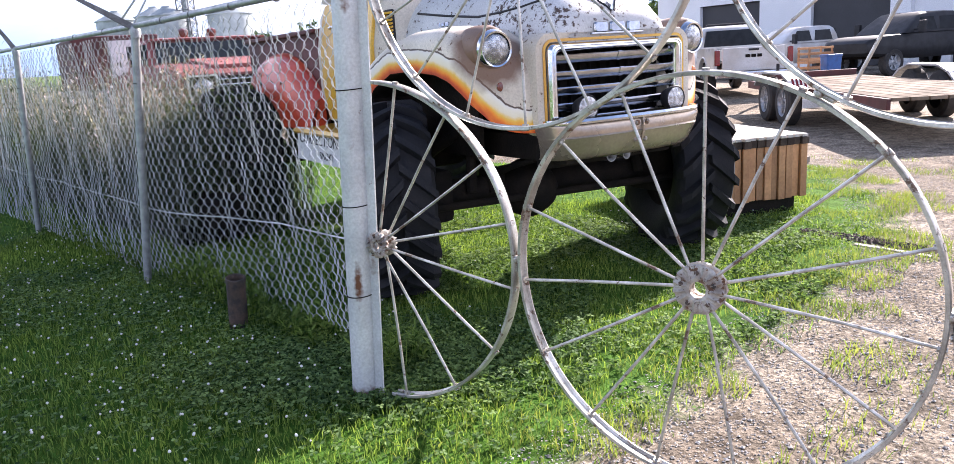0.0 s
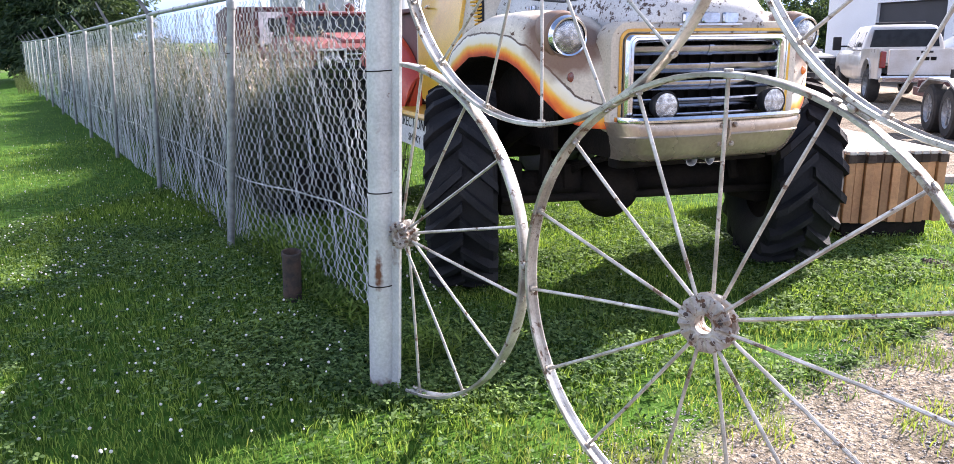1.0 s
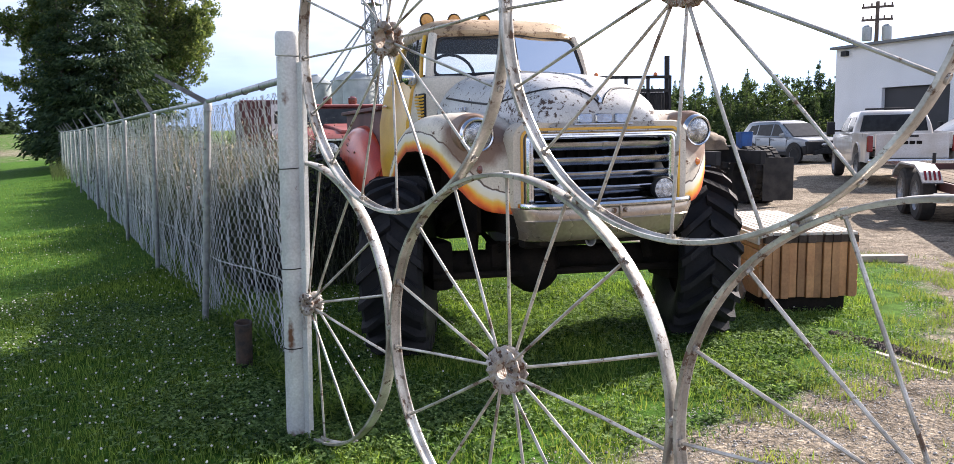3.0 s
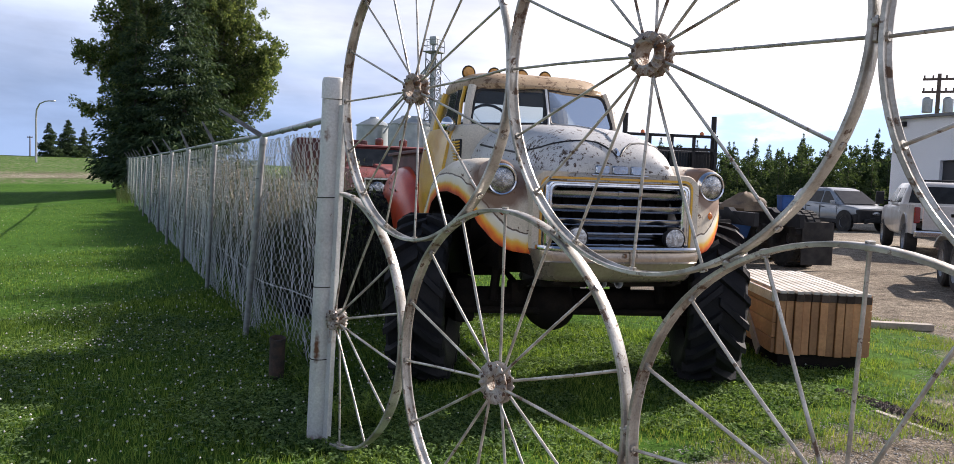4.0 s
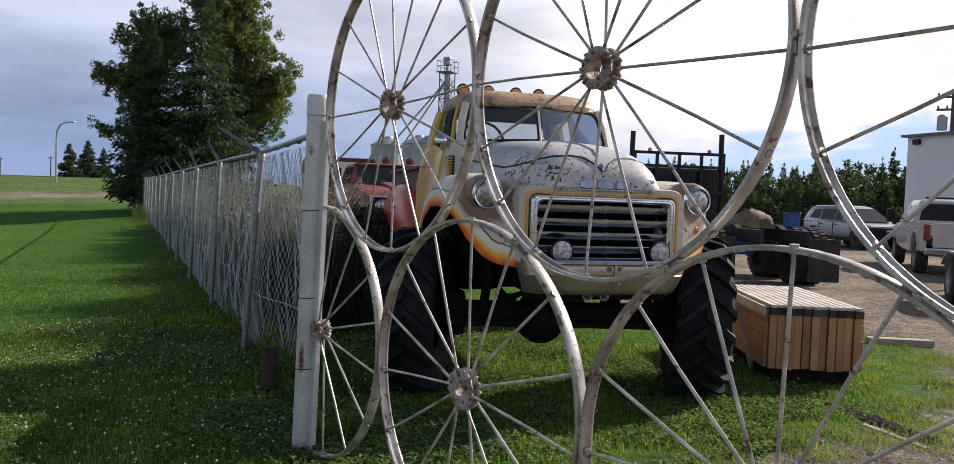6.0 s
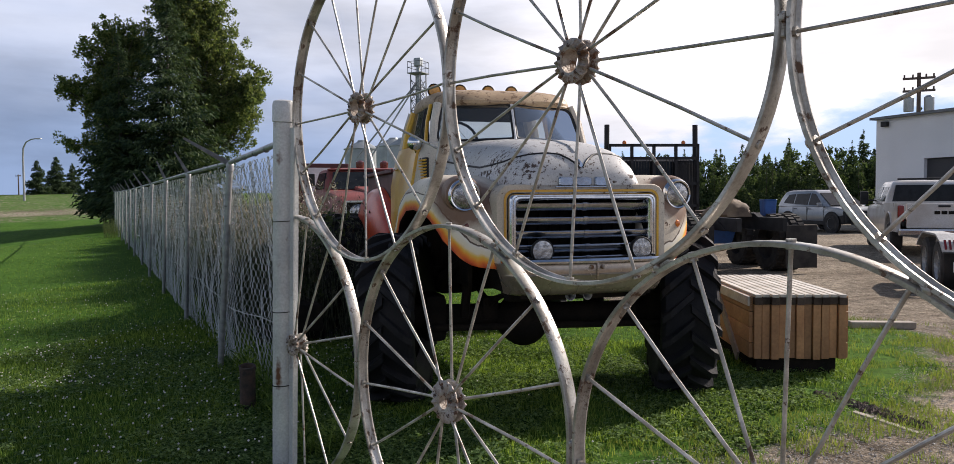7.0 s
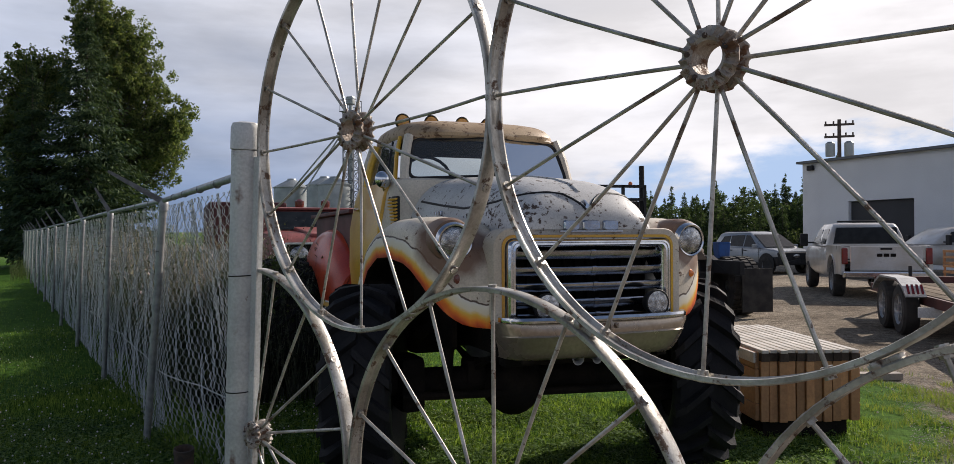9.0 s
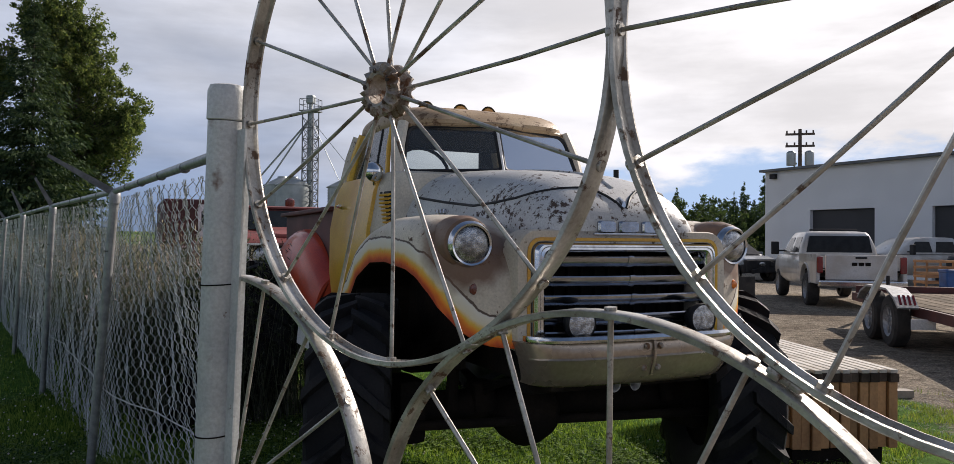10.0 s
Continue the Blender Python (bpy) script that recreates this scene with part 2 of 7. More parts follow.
SILVER_CAR = mat("silver_car_paint", (0.33, 0.35, 0.37), (0.28, 0.295, 0.31), 0.3, 0.4, scale=2, fine=60, bump=0.02, coat=0.5)
CAR_GLASS = mat("dark_car_glass", (0.012, 0.015, 0.018), (0.02, 0.024, 0.028), 0.12, 0.0, bump=0.0, spec=0.18)
CLEAR = glass("windscreen_glass", (0.78, 0.82, 0.82), 0.03, 0.0, 0.05)
TAIL = mat("tail_lamp", (0.24, 0.012, 0.012), (0.16, 0.010, 0.010), 0.2, 0.0, bump=0.0, coat=0.6)
CLAD = mat("white_cladding", (0.82, 0.83, 0.84), (0.75, 0.76, 0.77), 0.5, 0.0, scale=0.6, fine=30, bump=0.05)
BIN = mat("bin_steel", (0.40, 0.43, 0.43), (0.31, 0.34, 0.34), 0.45, 0.5, scale=1, fine=30, bump=0.05)
STEEL_FAR = mat("tower_steel", (0.20, 0.21, 0.22), (0.14, 0.15, 0.16), 0.6, 0.3, scale=1, fine=20, bump=0.0)
SIGN_WHITE = mat("sign_board", (0.75, 0.75, 0.74), (0.62, 0.62, 0.61), 0.5, 0.0, scale=4, fine=60, bump=0.03)
INK = mat("sign_ink", (0.02, 0.02, 0.02), None, 0.6, 0.0, bump=0.0)
BARK = mat("bark", (0.10, 0.085, 0.07), (0.06, 0.05, 0.04), 0.9, 0.0, scale=6, fine=50, bump=0.8)
POLE_WOOD = mat("pole_wood", (0.12, 0.09, 0.07), (0.08, 0.06, 0.05), 0.85, 0.0, scale=4, fine=40, bump=0.4)
TARP = mat("brown_tarpaulin", (0.20, 0.14, 0.08), (0.09, 0.06, 0.04), 0.75, 0.0, scale=3, fine=30, bump=0.4)
BLUE = mat("blue_plastic", (0.02, 0.10, 0.32), (0.02, 0.07, 0.22), 0.4, 0.0, bump=0.02)


def rust_by_attr(m, tint=(0.13, 0.05, 0.025)):
    """Lays rust where the mesh carries it, broken up by noise."""
    n, l = m.node_tree.nodes, m.node_tree.links
    p = n["Principled BSDF"]
    src = p.inputs["Base Color"].links[0].from_socket
    at, t, co = n.new("ShaderNodeAttribute"), n.new("ShaderNodeTexNoise"), n.new("ShaderNodeTexCoord")
    at.attribute_name = "rust"
    t.inputs["Scale"].default_value, t.inputs["Detail"].default_value = 38, 8
    l.new(co.outputs["Object"], t.inputs["Vector"])
    ad = n.new("ShaderNodeMath"); ad.operation = "MULTIPLY_ADD"; ad.inputs[1].default_value = 0.9
    l.new(t.outputs[0], ad.inputs[0]); l.new(at.outputs["Fac"], ad.inputs[2])
    f = n.new("ShaderNodeMapRange"); f.inputs["From Min"].default_value, f.inputs["From Max"].default_value = 0.68, 1.05
    l.new(ad.outputs[0], f.inputs["Value"])
    mx = n.new("ShaderNodeMixRGB"); mx.inputs[2].default_value = (*tint, 1)
    l.new(f.outputs[0], mx.inputs[0]); l.new(src, mx.inputs[1]); l.new(mx.outputs[0], p.inputs["Base Color"])
    return m


rust_by_attr(SILVER_POST)


def foliage(name, a, b, trans=0.35, patches=0.0):
    """Leaves that differ one by one and let some light through."""
    m = bpy.data.materials.new(name)
    m.use_nodes = True
    n, l = m.node_tree.nodes, m.node_tree.links
    p = n["Principled BSDF"]
    ge = n.new("ShaderNodeNewGeometry")
    mx = n.new("ShaderNodeMixRGB")
    mx.inputs[1].default_value, mx.inputs[2].default_value = (*a, 1), (*b, 1)
    l.new(ge.outputs["Random Per Island"], mx.inputs[0])
    if patches:
        co, t, r, hv = n.new("ShaderNodeTexCoord"), n.new("ShaderNodeTexNoise"), n.new("ShaderNodeValToRGB"), n.new("ShaderNodeMixRGB")
        t.inputs["Scale"].default_value, t.inputs["Detail"].default_value, t.inputs["Roughness"].default_value = patches, 7, 0.62
        l.new(co.outputs["Object"], t.inputs["Vector"]); l.new(t.outputs[0], r.inputs[0])
        e = r.color_ramp.elements
        e[0].position, e[0].color = 0.34, (0.66, 0.74, 0.74, 1)
        e[1].position, e[1].color = 0.66, (1.50, 1.38, 1.0, 1)
        hv.blend_type = "MULTIPLY"; hv.inputs[0].default_value = 1.0
        l.new(mx.outputs[0], hv.inputs[1]); l.new(r.outputs[0], hv.inputs[2])
        mx = hv
    l.new(mx.outputs[0], p.inputs["Base Color"])
    p.inputs["Roughness"].default_value = 0.7
    p.inputs["Specular IOR Level"].default_value = 0.07
    tl = n.new("ShaderNodeBsdfTranslucent")
    ym = n.new("ShaderNodeMixRGB"); ym.blend_type = "MULTIPLY"; ym.inputs[0].default_value = 1.0
    ym.inputs[2].default_value = (1.5, 1.6, 0.85, 1)
    l.new(mx.outputs[0], ym.inputs[1]); l.new(ym.outputs[0], tl.inputs[0])
    ms = n.new("ShaderNodeMixShader"); ms.inputs[0].default_value = trans
    l.new(p.outputs[0], ms.inputs[1]); l.new(tl.outputs[0], ms.inputs[2])
    l.new(ms.outputs[0], n["Material Output"].inputs[0])
    return m


GRASS = foliage("grass_blades", (0.020, 0.054, 0.012), (0.215, 0.30, 0.092), 0.42, 1.3)
GRASS_DRY = foliage("dry_grass", (0.20, 0.215, 0.085), (0.11, 0.175, 0.05), 0.4, 2.0)
CLOVER = foliage("clover_leaves", (0.014, 0.040, 0.013), (0.19, 0.285, 0.125), 0.36, 1.3)
FLOWER = mat("clover_flower", (0.72, 0.70, 0.66), (0.55, 0.52, 0.45), 0.8, 0.0, bump=0.0)
WEED = foliage("weeds", (0.028, 0.040, 0.026), (0.15, 0.155, 0.125), 0.2)
WEED_PINK = foliage("weed_flowers", (0.38, 0.29, 0.325), (0.62, 0.55, 0.57), 0.32)
SPRUCE = foliage("spruce_needles", (0.020, 0.040, 0.026), (0.075, 0.105, 0.052), 0.22)
POPLAR = foliage("poplar_leaves", (0.045, 0.078, 0.034), (0.20, 0.225, 0.09), 0.42)
THICKET = foliage("undergrowth", (0.025, 0.042, 0.018), (0.12, 0.15, 0.065), 0.3)
PEBBLE_MIX = foliage("pebble_mix", (0.19, 0.175, 0.16), (0.52, 0.49, 0.455), 0.0)
WOODS = foliage("far_woods", (0.026, 0.046, 0.025), (0.10, 0.138, 0.060), 0.32)


def truck_paint():
    """Old white paint that fades to yellow and orange at the lower edge of the wings, with rust stains and flaking."""
    m = mat("faded_white_paint", (0.66, 0.60, 0.50), (0.50, 0.44, 0.355), 0.5, 0.0, scale=2.2, fine=90, bump=0.12, spots=(0.10, 0.055, 0.035), spot_at=0.825, spot_scale=26, patch=0.4)
    n, l = m.node_tree.nodes, m.node_tree.links
    p = n["Principled BSDF"]
    src = p.inputs["Base Color"].links[0].from_socket
    at = n.new("ShaderNodeAttribute"); at.attribute_name = "fade"
    wob = n.new("ShaderNodeTexNoise"); wob.inputs["Scale"].default_value, wob.inputs["Detail"].default_value = 14, 6
    co = n.new("ShaderNodeTexCoord"); l.new(co.outputs["Object"], wob.inputs["Vector"])
    ad = n.new("ShaderNodeMath"); ad.operation = "MULTIPLY_ADD"; ad.inputs[1].default_value = 0.16
    l.new(wob.outputs[0], ad.inputs[0]); l.new(at.outputs["Fac"], ad.inputs[2])
    ramp = n.new("ShaderNodeValToRGB")
    e = ramp.color_ramp.elements
    e[0].position, e[0].color = 0.385, (0.09, 0.06, 0.045, 1)
    e[-1].position, e[-1].color = 1.0, (0.46, 0.055, 0.012, 1)
    for pos, c in ((0.425, (0.09, 0.06, 0.045, 1)), (0.445, (0.74, 0.71, 0.63, 1)), (0.66, (0.74, 0.66, 0.48, 1)), (0.75, (0.76, 0.47, 0.07, 1)), (0.85, (0.80, 0.26, 0.014, 1)), (0.94, (0.66, 0.11, 0.012, 1))):
        e.new(pos).color = c
    l.new(ad.outputs[0], ramp.inputs[0])
    fac = n.new("ShaderNodeMapRange")
    fac.inputs["From Min"].default_value, fac.inputs["From Max"].default_value = 0.375, 0.390
    l.new(ad.outputs[0], fac.inputs["Value"])
    mx = n.new("ShaderNodeMixRGB")
    l.new(fac.outputs[0], mx.inputs[0]); l.new(src, mx.inputs[1]); l.new(ramp.outputs[0], mx.inputs[2])
    # rust rings round the lamps
    at2 = n.new("ShaderNodeAttribute"); at2.attribute_name = "rust"
    ad2 = n.new("ShaderNodeMath"); ad2.operation = "MULTIPLY_ADD"; ad2.inputs[1].default_value = 0.5
    l.new(wob.outputs[0], ad2.inputs[0]); l.new(at2.outputs["Fac"], ad2.inputs[2])
    f2 = n.new("ShaderNodeMapRange")
    f2.inputs["From Min"].default_value, f2.inputs["From Max"].default_value = 0.34, 0.86
    f2.inputs["To Max"].default_value = 0.92
    l.new(ad2.outputs[0], f2.inputs["Value"])
    m2 = n.new("ShaderNodeMixRGB"); m2.inputs[2].default_value = (0.15, 0.075, 0.04, 1)
    l.new(f2.outputs[0], m2.inputs[0]); l.new(mx.outputs[0], m2.inputs[1])
    l.new(m2.outputs[0], p.inputs["Base Color"])
    return m


PAINT = truck_paint()
HOOD = mat("grey_white_hood_paint", (0.58, 0.58, 0.57), (0.46, 0.46, 0.45), 0.45, 0.0, scale=3, fine=110, bump=0.15, spots=(0.07, 0.045, 0.035), spot_at=0.775, spot_scale=30, patch=0.42)
ROOF_CREAM = mat("cream_roof_paint", (0.50, 0.37, 0.23), (0.35, 0.24, 0.14), 0.5, 0.0, scale=3, fine=90, bump=0.12, spots=(0.15, 0.09, 0.05), spot_at=0.765, spot_scale=18, patch=0.4)
DOOR_DARK = mat("dark_door", (0.035, 0.036, 0.04), (0.05, 0.05, 0.055), 0.6, 0.0, scale=1, fine=20, bump=0.05)


def ground_material():
    """Lawn and gravel in one sheet; the share of gravel comes with the mesh."""
    m = bpy.data.materials.new("lawn_and_gravel")
    m.use_nodes = True
    n, l = m.node_tree.nodes, m.node_tree.links
    p = n["Principled BSDF"]
    co = n.new("ShaderNodeTexCoord")

    def noise_tex(s, d=6, r=0.55):
        t = n.new("ShaderNodeTexNoise")
        t.inputs["Scale"].default_value, t.inputs["Detail"].default_value, t.inputs["Roughness"].default_value = s, d, r
        l.new(co.outputs["Object"], t.inputs["Vector"])
        return t.outputs[0]

    def ramp(src, *stops):
        r = n.new("ShaderNodeValToRGB")
        e = r.color_ramp.elements
        e[0].position, e[0].color = stops[0][0], (*stops[0][1], 1)
        e[1].position, e[1].color = stops[-1][0], (*stops[-1][1], 1)
        for s, c in stops[1:-1]:
            e.new(s).color = (*c, 1)
        l.new(src, r.inputs[0])
        return r.outputs[0]

    def blend(f, a, b, kind="MIX"):
        x = n.new("ShaderNodeMixRGB"); x.blend_type = kind
        if isinstance(f, float):
            x.inputs[0].default_value = f
        else:
            l.new(f, x.inputs[0])
        l.new(a, x.inputs[1]); l.new(b, x.inputs[2])
        return x.outputs[0]

    lawn = blend(0.5, ramp(noise_tex(0.5), (0.3, (0.030, 0.09, 0.010)), (0.7, (0.085, 0.175, 0.025))), ramp(noise_tex(9, 8, 0.7), (0.38, (0.010, 0.028, 0.005)), (0.62, (0.095, 0.21, 0.030))))
    vor = n.new("ShaderNodeTexVoronoi"); vor.inputs["Scale"].default_value = 68
    l.new(co.outputs["Object"], vor.inputs["Vector"])
    stones = ramp(vor.outputs["Color"], (0.0, (0.080, 0.070, 0.060)), (0.45, (0.25, 0.222, 0.19)), (1.0, (0.53, 0.485, 0.43)))
    dirt = ramp(noise_tex(0.9, 8, 0.62), (0.32, (0.172, 0.150, 0.122)), (0.7, (0.345, 0.318, 0.268)))
    speck = ramp(noise_tex(34, 9, 0.8), (0.38, (0.38, 0.38, 0.38)), (0.62, (1.55, 1.52, 1.48)))
    tracks = ramp(noise_tex(0.22, 7, 0.6), (0.36, (0.62, 0.575, 0.53)), (0.62, (1.16, 1.14, 1.10)))
    gravel = blend(1.0, blend(1.0, blend(0.5, dirt, stones), speck, "MULTIPLY"), tracks, "MULTIPLY")
    clods = ramp(noise_tex(5.5, 9, 0.72), (0.36, (0.46, 0.44, 0.42)), (0.5, (0.98, 0.97, 0.95)), (0.66, (1.42, 1.38, 1.32)))
    gravel = blend(1.0, gravel, clods, "MULTIPLY")
    at = n.new("ShaderNodeAttribute"); at.attribute_name = "gravel"
    ad = n.new("ShaderNodeMath"); ad.operation = "MULTIPLY_ADD"; ad.inputs[1].default_value = 0.9
    l.new(noise_tex(2.6, 9, 0.68), ad.inputs[0]); l.new(at.outputs["Fac"], ad.inputs[2])
    f = n.new("ShaderNodeMapRange")
    f.inputs["From Min"].default_value, f.inputs["From Max"].default_value = 0.86, 1.06
    l.new(ad.outputs[0], f.inputs["Value"])
    l.new(blend(f.outputs[0], lawn, gravel), p.inputs["Base Color"])
    p.inputs["Roughness"].default_value = 0.95
    p.inputs["Specular IOR Level"].default_value = 0.06
    b = n.new("ShaderNodeBump"); b.inputs["Strength"].default_value, b.inputs["Distance"].default_value = 0.8, 0.014
    hs = blend(0.35, noise_tex(75, 8, 0.8), vor.outputs["Distance"])
    rough = n.new("ShaderNodeBump"); rough.inputs["Strength"].default_value, rough.inputs["Distance"].default_value = 0.7, 0.07
    l.new(noise_tex(4.5, 7, 0.65), rough.inputs["Height"]); l.new(rough.outputs[0], b.inputs["Normal"])
    l.new(hs, b.inputs["Height"]); l.new(b.outputs[0], p.inputs["Normal"])
    return m

# ---- mesh helpers ----
def part(name, bm, material, parent=None, label="", smooth=False):
    """Links a bmesh as one mesh object under a thing or a part."""
    me = bpy.data.meshes.new(name)
    bm.to_mesh(me)
    bm.free()
    me.materials.append(material)
    if smooth:
        me.shade_smooth()
        me.set_sharp_from_angle(angle=radians(38))
    ob = new(name, me)
    ob.parent = parent
    if label:
        ob["label"] = label
    return ob


def thing(name, label, category, m=None, group="", kind=""):
    ob = new(name)
    ob.empty_display_size = 0.1
    if m is not None:
        ob.matrix_world = m
    return tagged(ob, label, category, group, kind)


def stuff_mesh(name, verts, faces, material, smooth=False):
    me = bpy.data.meshes.new(name)
    me.from_pydata(verts, [], faces)
    me.materials.append(material)
    if smooth:
        me.shade_smooth()
    return new(name, me)


def bx(bm, c, s, rot=None, bevel=0.0):
    """A block with centre c and size s, its edges rounded by bevel."""
    m = Matrix.Translation(c) @ (rot or Matrix()) @ Matrix.Diagonal((*s, 1))
    vs = bmesh.ops.create_cube(bm, size=1.0, matrix=m)["verts"]
    if bevel:
        es = {e for v in vs for e in v.link_edges}
        bmesh.ops.bevel(bm, geom=list(es), offset=bevel, segments=2, affect="EDGES", profile=0.6)
    return bm


def loft(bm, rings, caps=True, closed=True):
    vs = [[bm.verts.new(p) for p in r] for r in rings]
    n = len(vs[0])
    for a, b in zip(vs, vs[1:]):
        for i in range(n if closed else n - 1):
            j = (i + 1) % n
            bm.faces.new((a[i], a[j], b[j], b[i]))
    if caps and closed:
        bm.faces.new(vs[0][::-1])
        bm.faces.new(vs[-1])
    return vs


def axes(d):
    d = Vector(d).normalized()
    u = d.cross((0, 0, 1)) if abs(d.z) < 0.9 else d.cross((1, 0, 0))
    u.normalize()
    return u, d.cross(u)


def rod(bm, p, q, r, n=8, r2=None):
    p, q = Vector(p), Vector(q)
    u, w = axes(q - p)
    ring = lambda c, rr: [c + (u * math.cos(2 * math.pi * i / n) + w * math.sin(2 * math.pi * i / n)) * rr for i in range(n)]
    loft(bm, [ring(p, r), ring(q, r if r2 is None else r2)])
    return bm


def tube(bm, pts, r, n=8):
    pts = [Vector(p) for p in pts]
    u, _ = axes(pts[1] - pts[0])
    rings = []
    for i, p in enumerate(pts):
        d = (pts[min(i + 1, len(pts) - 1)] - pts[max(i - 1, 0)]).normalized()
        u = (u - d * u.dot(d)).normalized()
        w = d.cross(u)
        rr = r[i] if isinstance(r, (list, tuple)) else r
        rings.append([p + (u * math.cos(2 * math.pi * k / n) + w * math.sin(2 * math.pi * k / n)) * rr for k in range(n)])
    loft(bm, rings)
    return bm


def lathe(bm, prof, n=24, m=None, caps=True):
    """Turns a profile of (radius, height) about z, then moves it by m."""
    m = m or Matrix()
    rings = [[m @ Vector((r * math.cos(2 * math.pi * i / n), r * math.sin(2 * math.pi * i / n), z)) for i in range(n)] for r, z in prof]
    loft(bm, rings, caps)
    return bm


def slab(bm, poly, depth, m=None):
    """A flat polygon (x, z) given a depth along y."""
    m = m or Matrix()
    loft(bm, [[m @ Vector((x, y, z)) for x, z in poly] for y in (0, depth)])
    return bm


def rrect(hx, hy, r, n=4, cx=0.0, cy=0.0):
    """A rounded rectangle as a list of (x, y)."""
    out = []
    for sx, sy, a0 in ((1, 1, 0), (-1, 1, 90), (-1, -1, 180), (1, -1, 270)):
        for i in range(n + 1):
            a = radians(a0 + 90 * i / n)
            out.append((cx + sx * (hx - r) + r * math.cos(a), cy + sy * (hy - r) + r * math.sin(a)))
    return out


YAX = pose(0, 0, 0, 90, 0, 0)      # turns a lathe's axis from z to -y
XAX = pose(0, 0, 0, 0, 90, 0)      # ... to x

# ---- ground ----
EDGE = [(-3.0, -1.6), (1.2, 0.32), (1.87, 0.78), (2.6, 1.33), (3.58, 2.05), (4.0, 2.33), (4.5, 2.60), (4.95, 2.92), (5.6, 3.10), (6.2, 3.24), (7.8, 3.36), (8.3, 3.3), (8.75, 2.4), (9.33, 0.2), (10.7, -3.2), (16.0, -6.3), (40.0, -18.0), (300.0, -64.0)]


def rise(x, y):
    """The verge climbs gently towards the road beyond the end of the fence."""
    d = (-x * 0.8 + y * 0.6)
    side = -(x * 0.6 + y * 0.8)
    k = max(0.0, d - 14.0)
    lawn = min(2.4, 0.0003 * k * k) if x < -4 else 0.0
    far_side = 1 / (1 + math.exp(-max(-60.0, min(60.0, (side + 0.3) / 0.9))))
    hill = min(2.4, 0.00042 * max(0.0, d - 38.0) ** 2)
    lawn = lawn * (1 - far_side) + hill * far_side if x < -4 else 0.0
    dip = 0.55 * math.exp(-((d - 37) / 8.5) ** 2) * (1 / (1 + math.exp(-max(-60.0, min(60.0, (side + 0.5) / 0.9))))) if x < -4 else 0.0
    return lawn - dip + 0.012 * math.sin(x * 1.7 + 1) * math.sin(y * 1.3)


def edge_at(y):
    for (a, u), (b, v) in zip(EDGE, EDGE[1:]):
        if y <= b:
            return u + (v - u) * (y - a) / (b - a)
    return EDGE[-1][1]


def make_ground():
    def steps(lo, hi, near, far):
        a = list(np.arange(lo, hi, near))
        out, d, p = [], near, lo
        while p > -far:
            d *= 1.25; p -= d; out.append(p)
        res = out[::-1] + a
        d, p = near, a[-1]
        while p < far:
            d *= 1.25; p += d; res.append(p)
        return [float(v) for v in res]
    xs, ys = steps(-7.0, 7.0, 0.14, 2500.0), steps(-3.0, 11.0, 0.14, 2500.0)
    verts = [(x, y, rise(x, y)) for y in ys for x in xs]
    w = len(xs)
    faces = [(j * w + i, j * w + i + 1, (j + 1) * w + i + 1, (j + 1) * w + i) for j in range(len(ys) - 1) for i in range(w - 1)]
    ob = stuff_mesh("ground", verts, faces, ground_material(), True)
    at = ob.data.attributes.new("gravel", "FLOAT", "POINT")
    vals = []
    for x, y, z in verts:
        g = 0.5 + (x - edge_at(y)) / 1.1
        d = -x * 0.8 + y * 0.6
        if d > 50 and x < -20:
            g = 0.58 if 58 < d < 70 else 0.44
        vals.append(max(0.0, min(1.0, g)))
    at.data.foreach_set("value", vals)
    tagged(ob, "mown clover lawn meeting a pale gravel yard", "ground", kind="structure")


make_ground()


def fade_attr(ob, fn, name="fade"):
    """Gives each vertex a value that its material reads."""
    at = ob.data.attributes.new(name, "FLOAT", "POINT")
    at.data.foreach_set("value", [max(0.0, min(1.2, fn(v.co))) for v in ob.data.vertices])


# ---- the fence of iron wheels ----
FENCE_ANGLE = -28.3
HUBS = [(-0.008, 0.69, 0), (1.326, 0.674, 1.3), (2.655, 0.664, 2.6), (0.693, 1.820, -2.6), (2.003, 1.828, 1.6), (3.337, 1.80, -0.4)]   # along the fence, height, turn
FENCE0 = Vector((-0.03, 2.288, 0))
RIM_R = 0.662


HALF = (-84.4, -59, -34.6, -9.8, 11.9, 32.8, 54, 77)


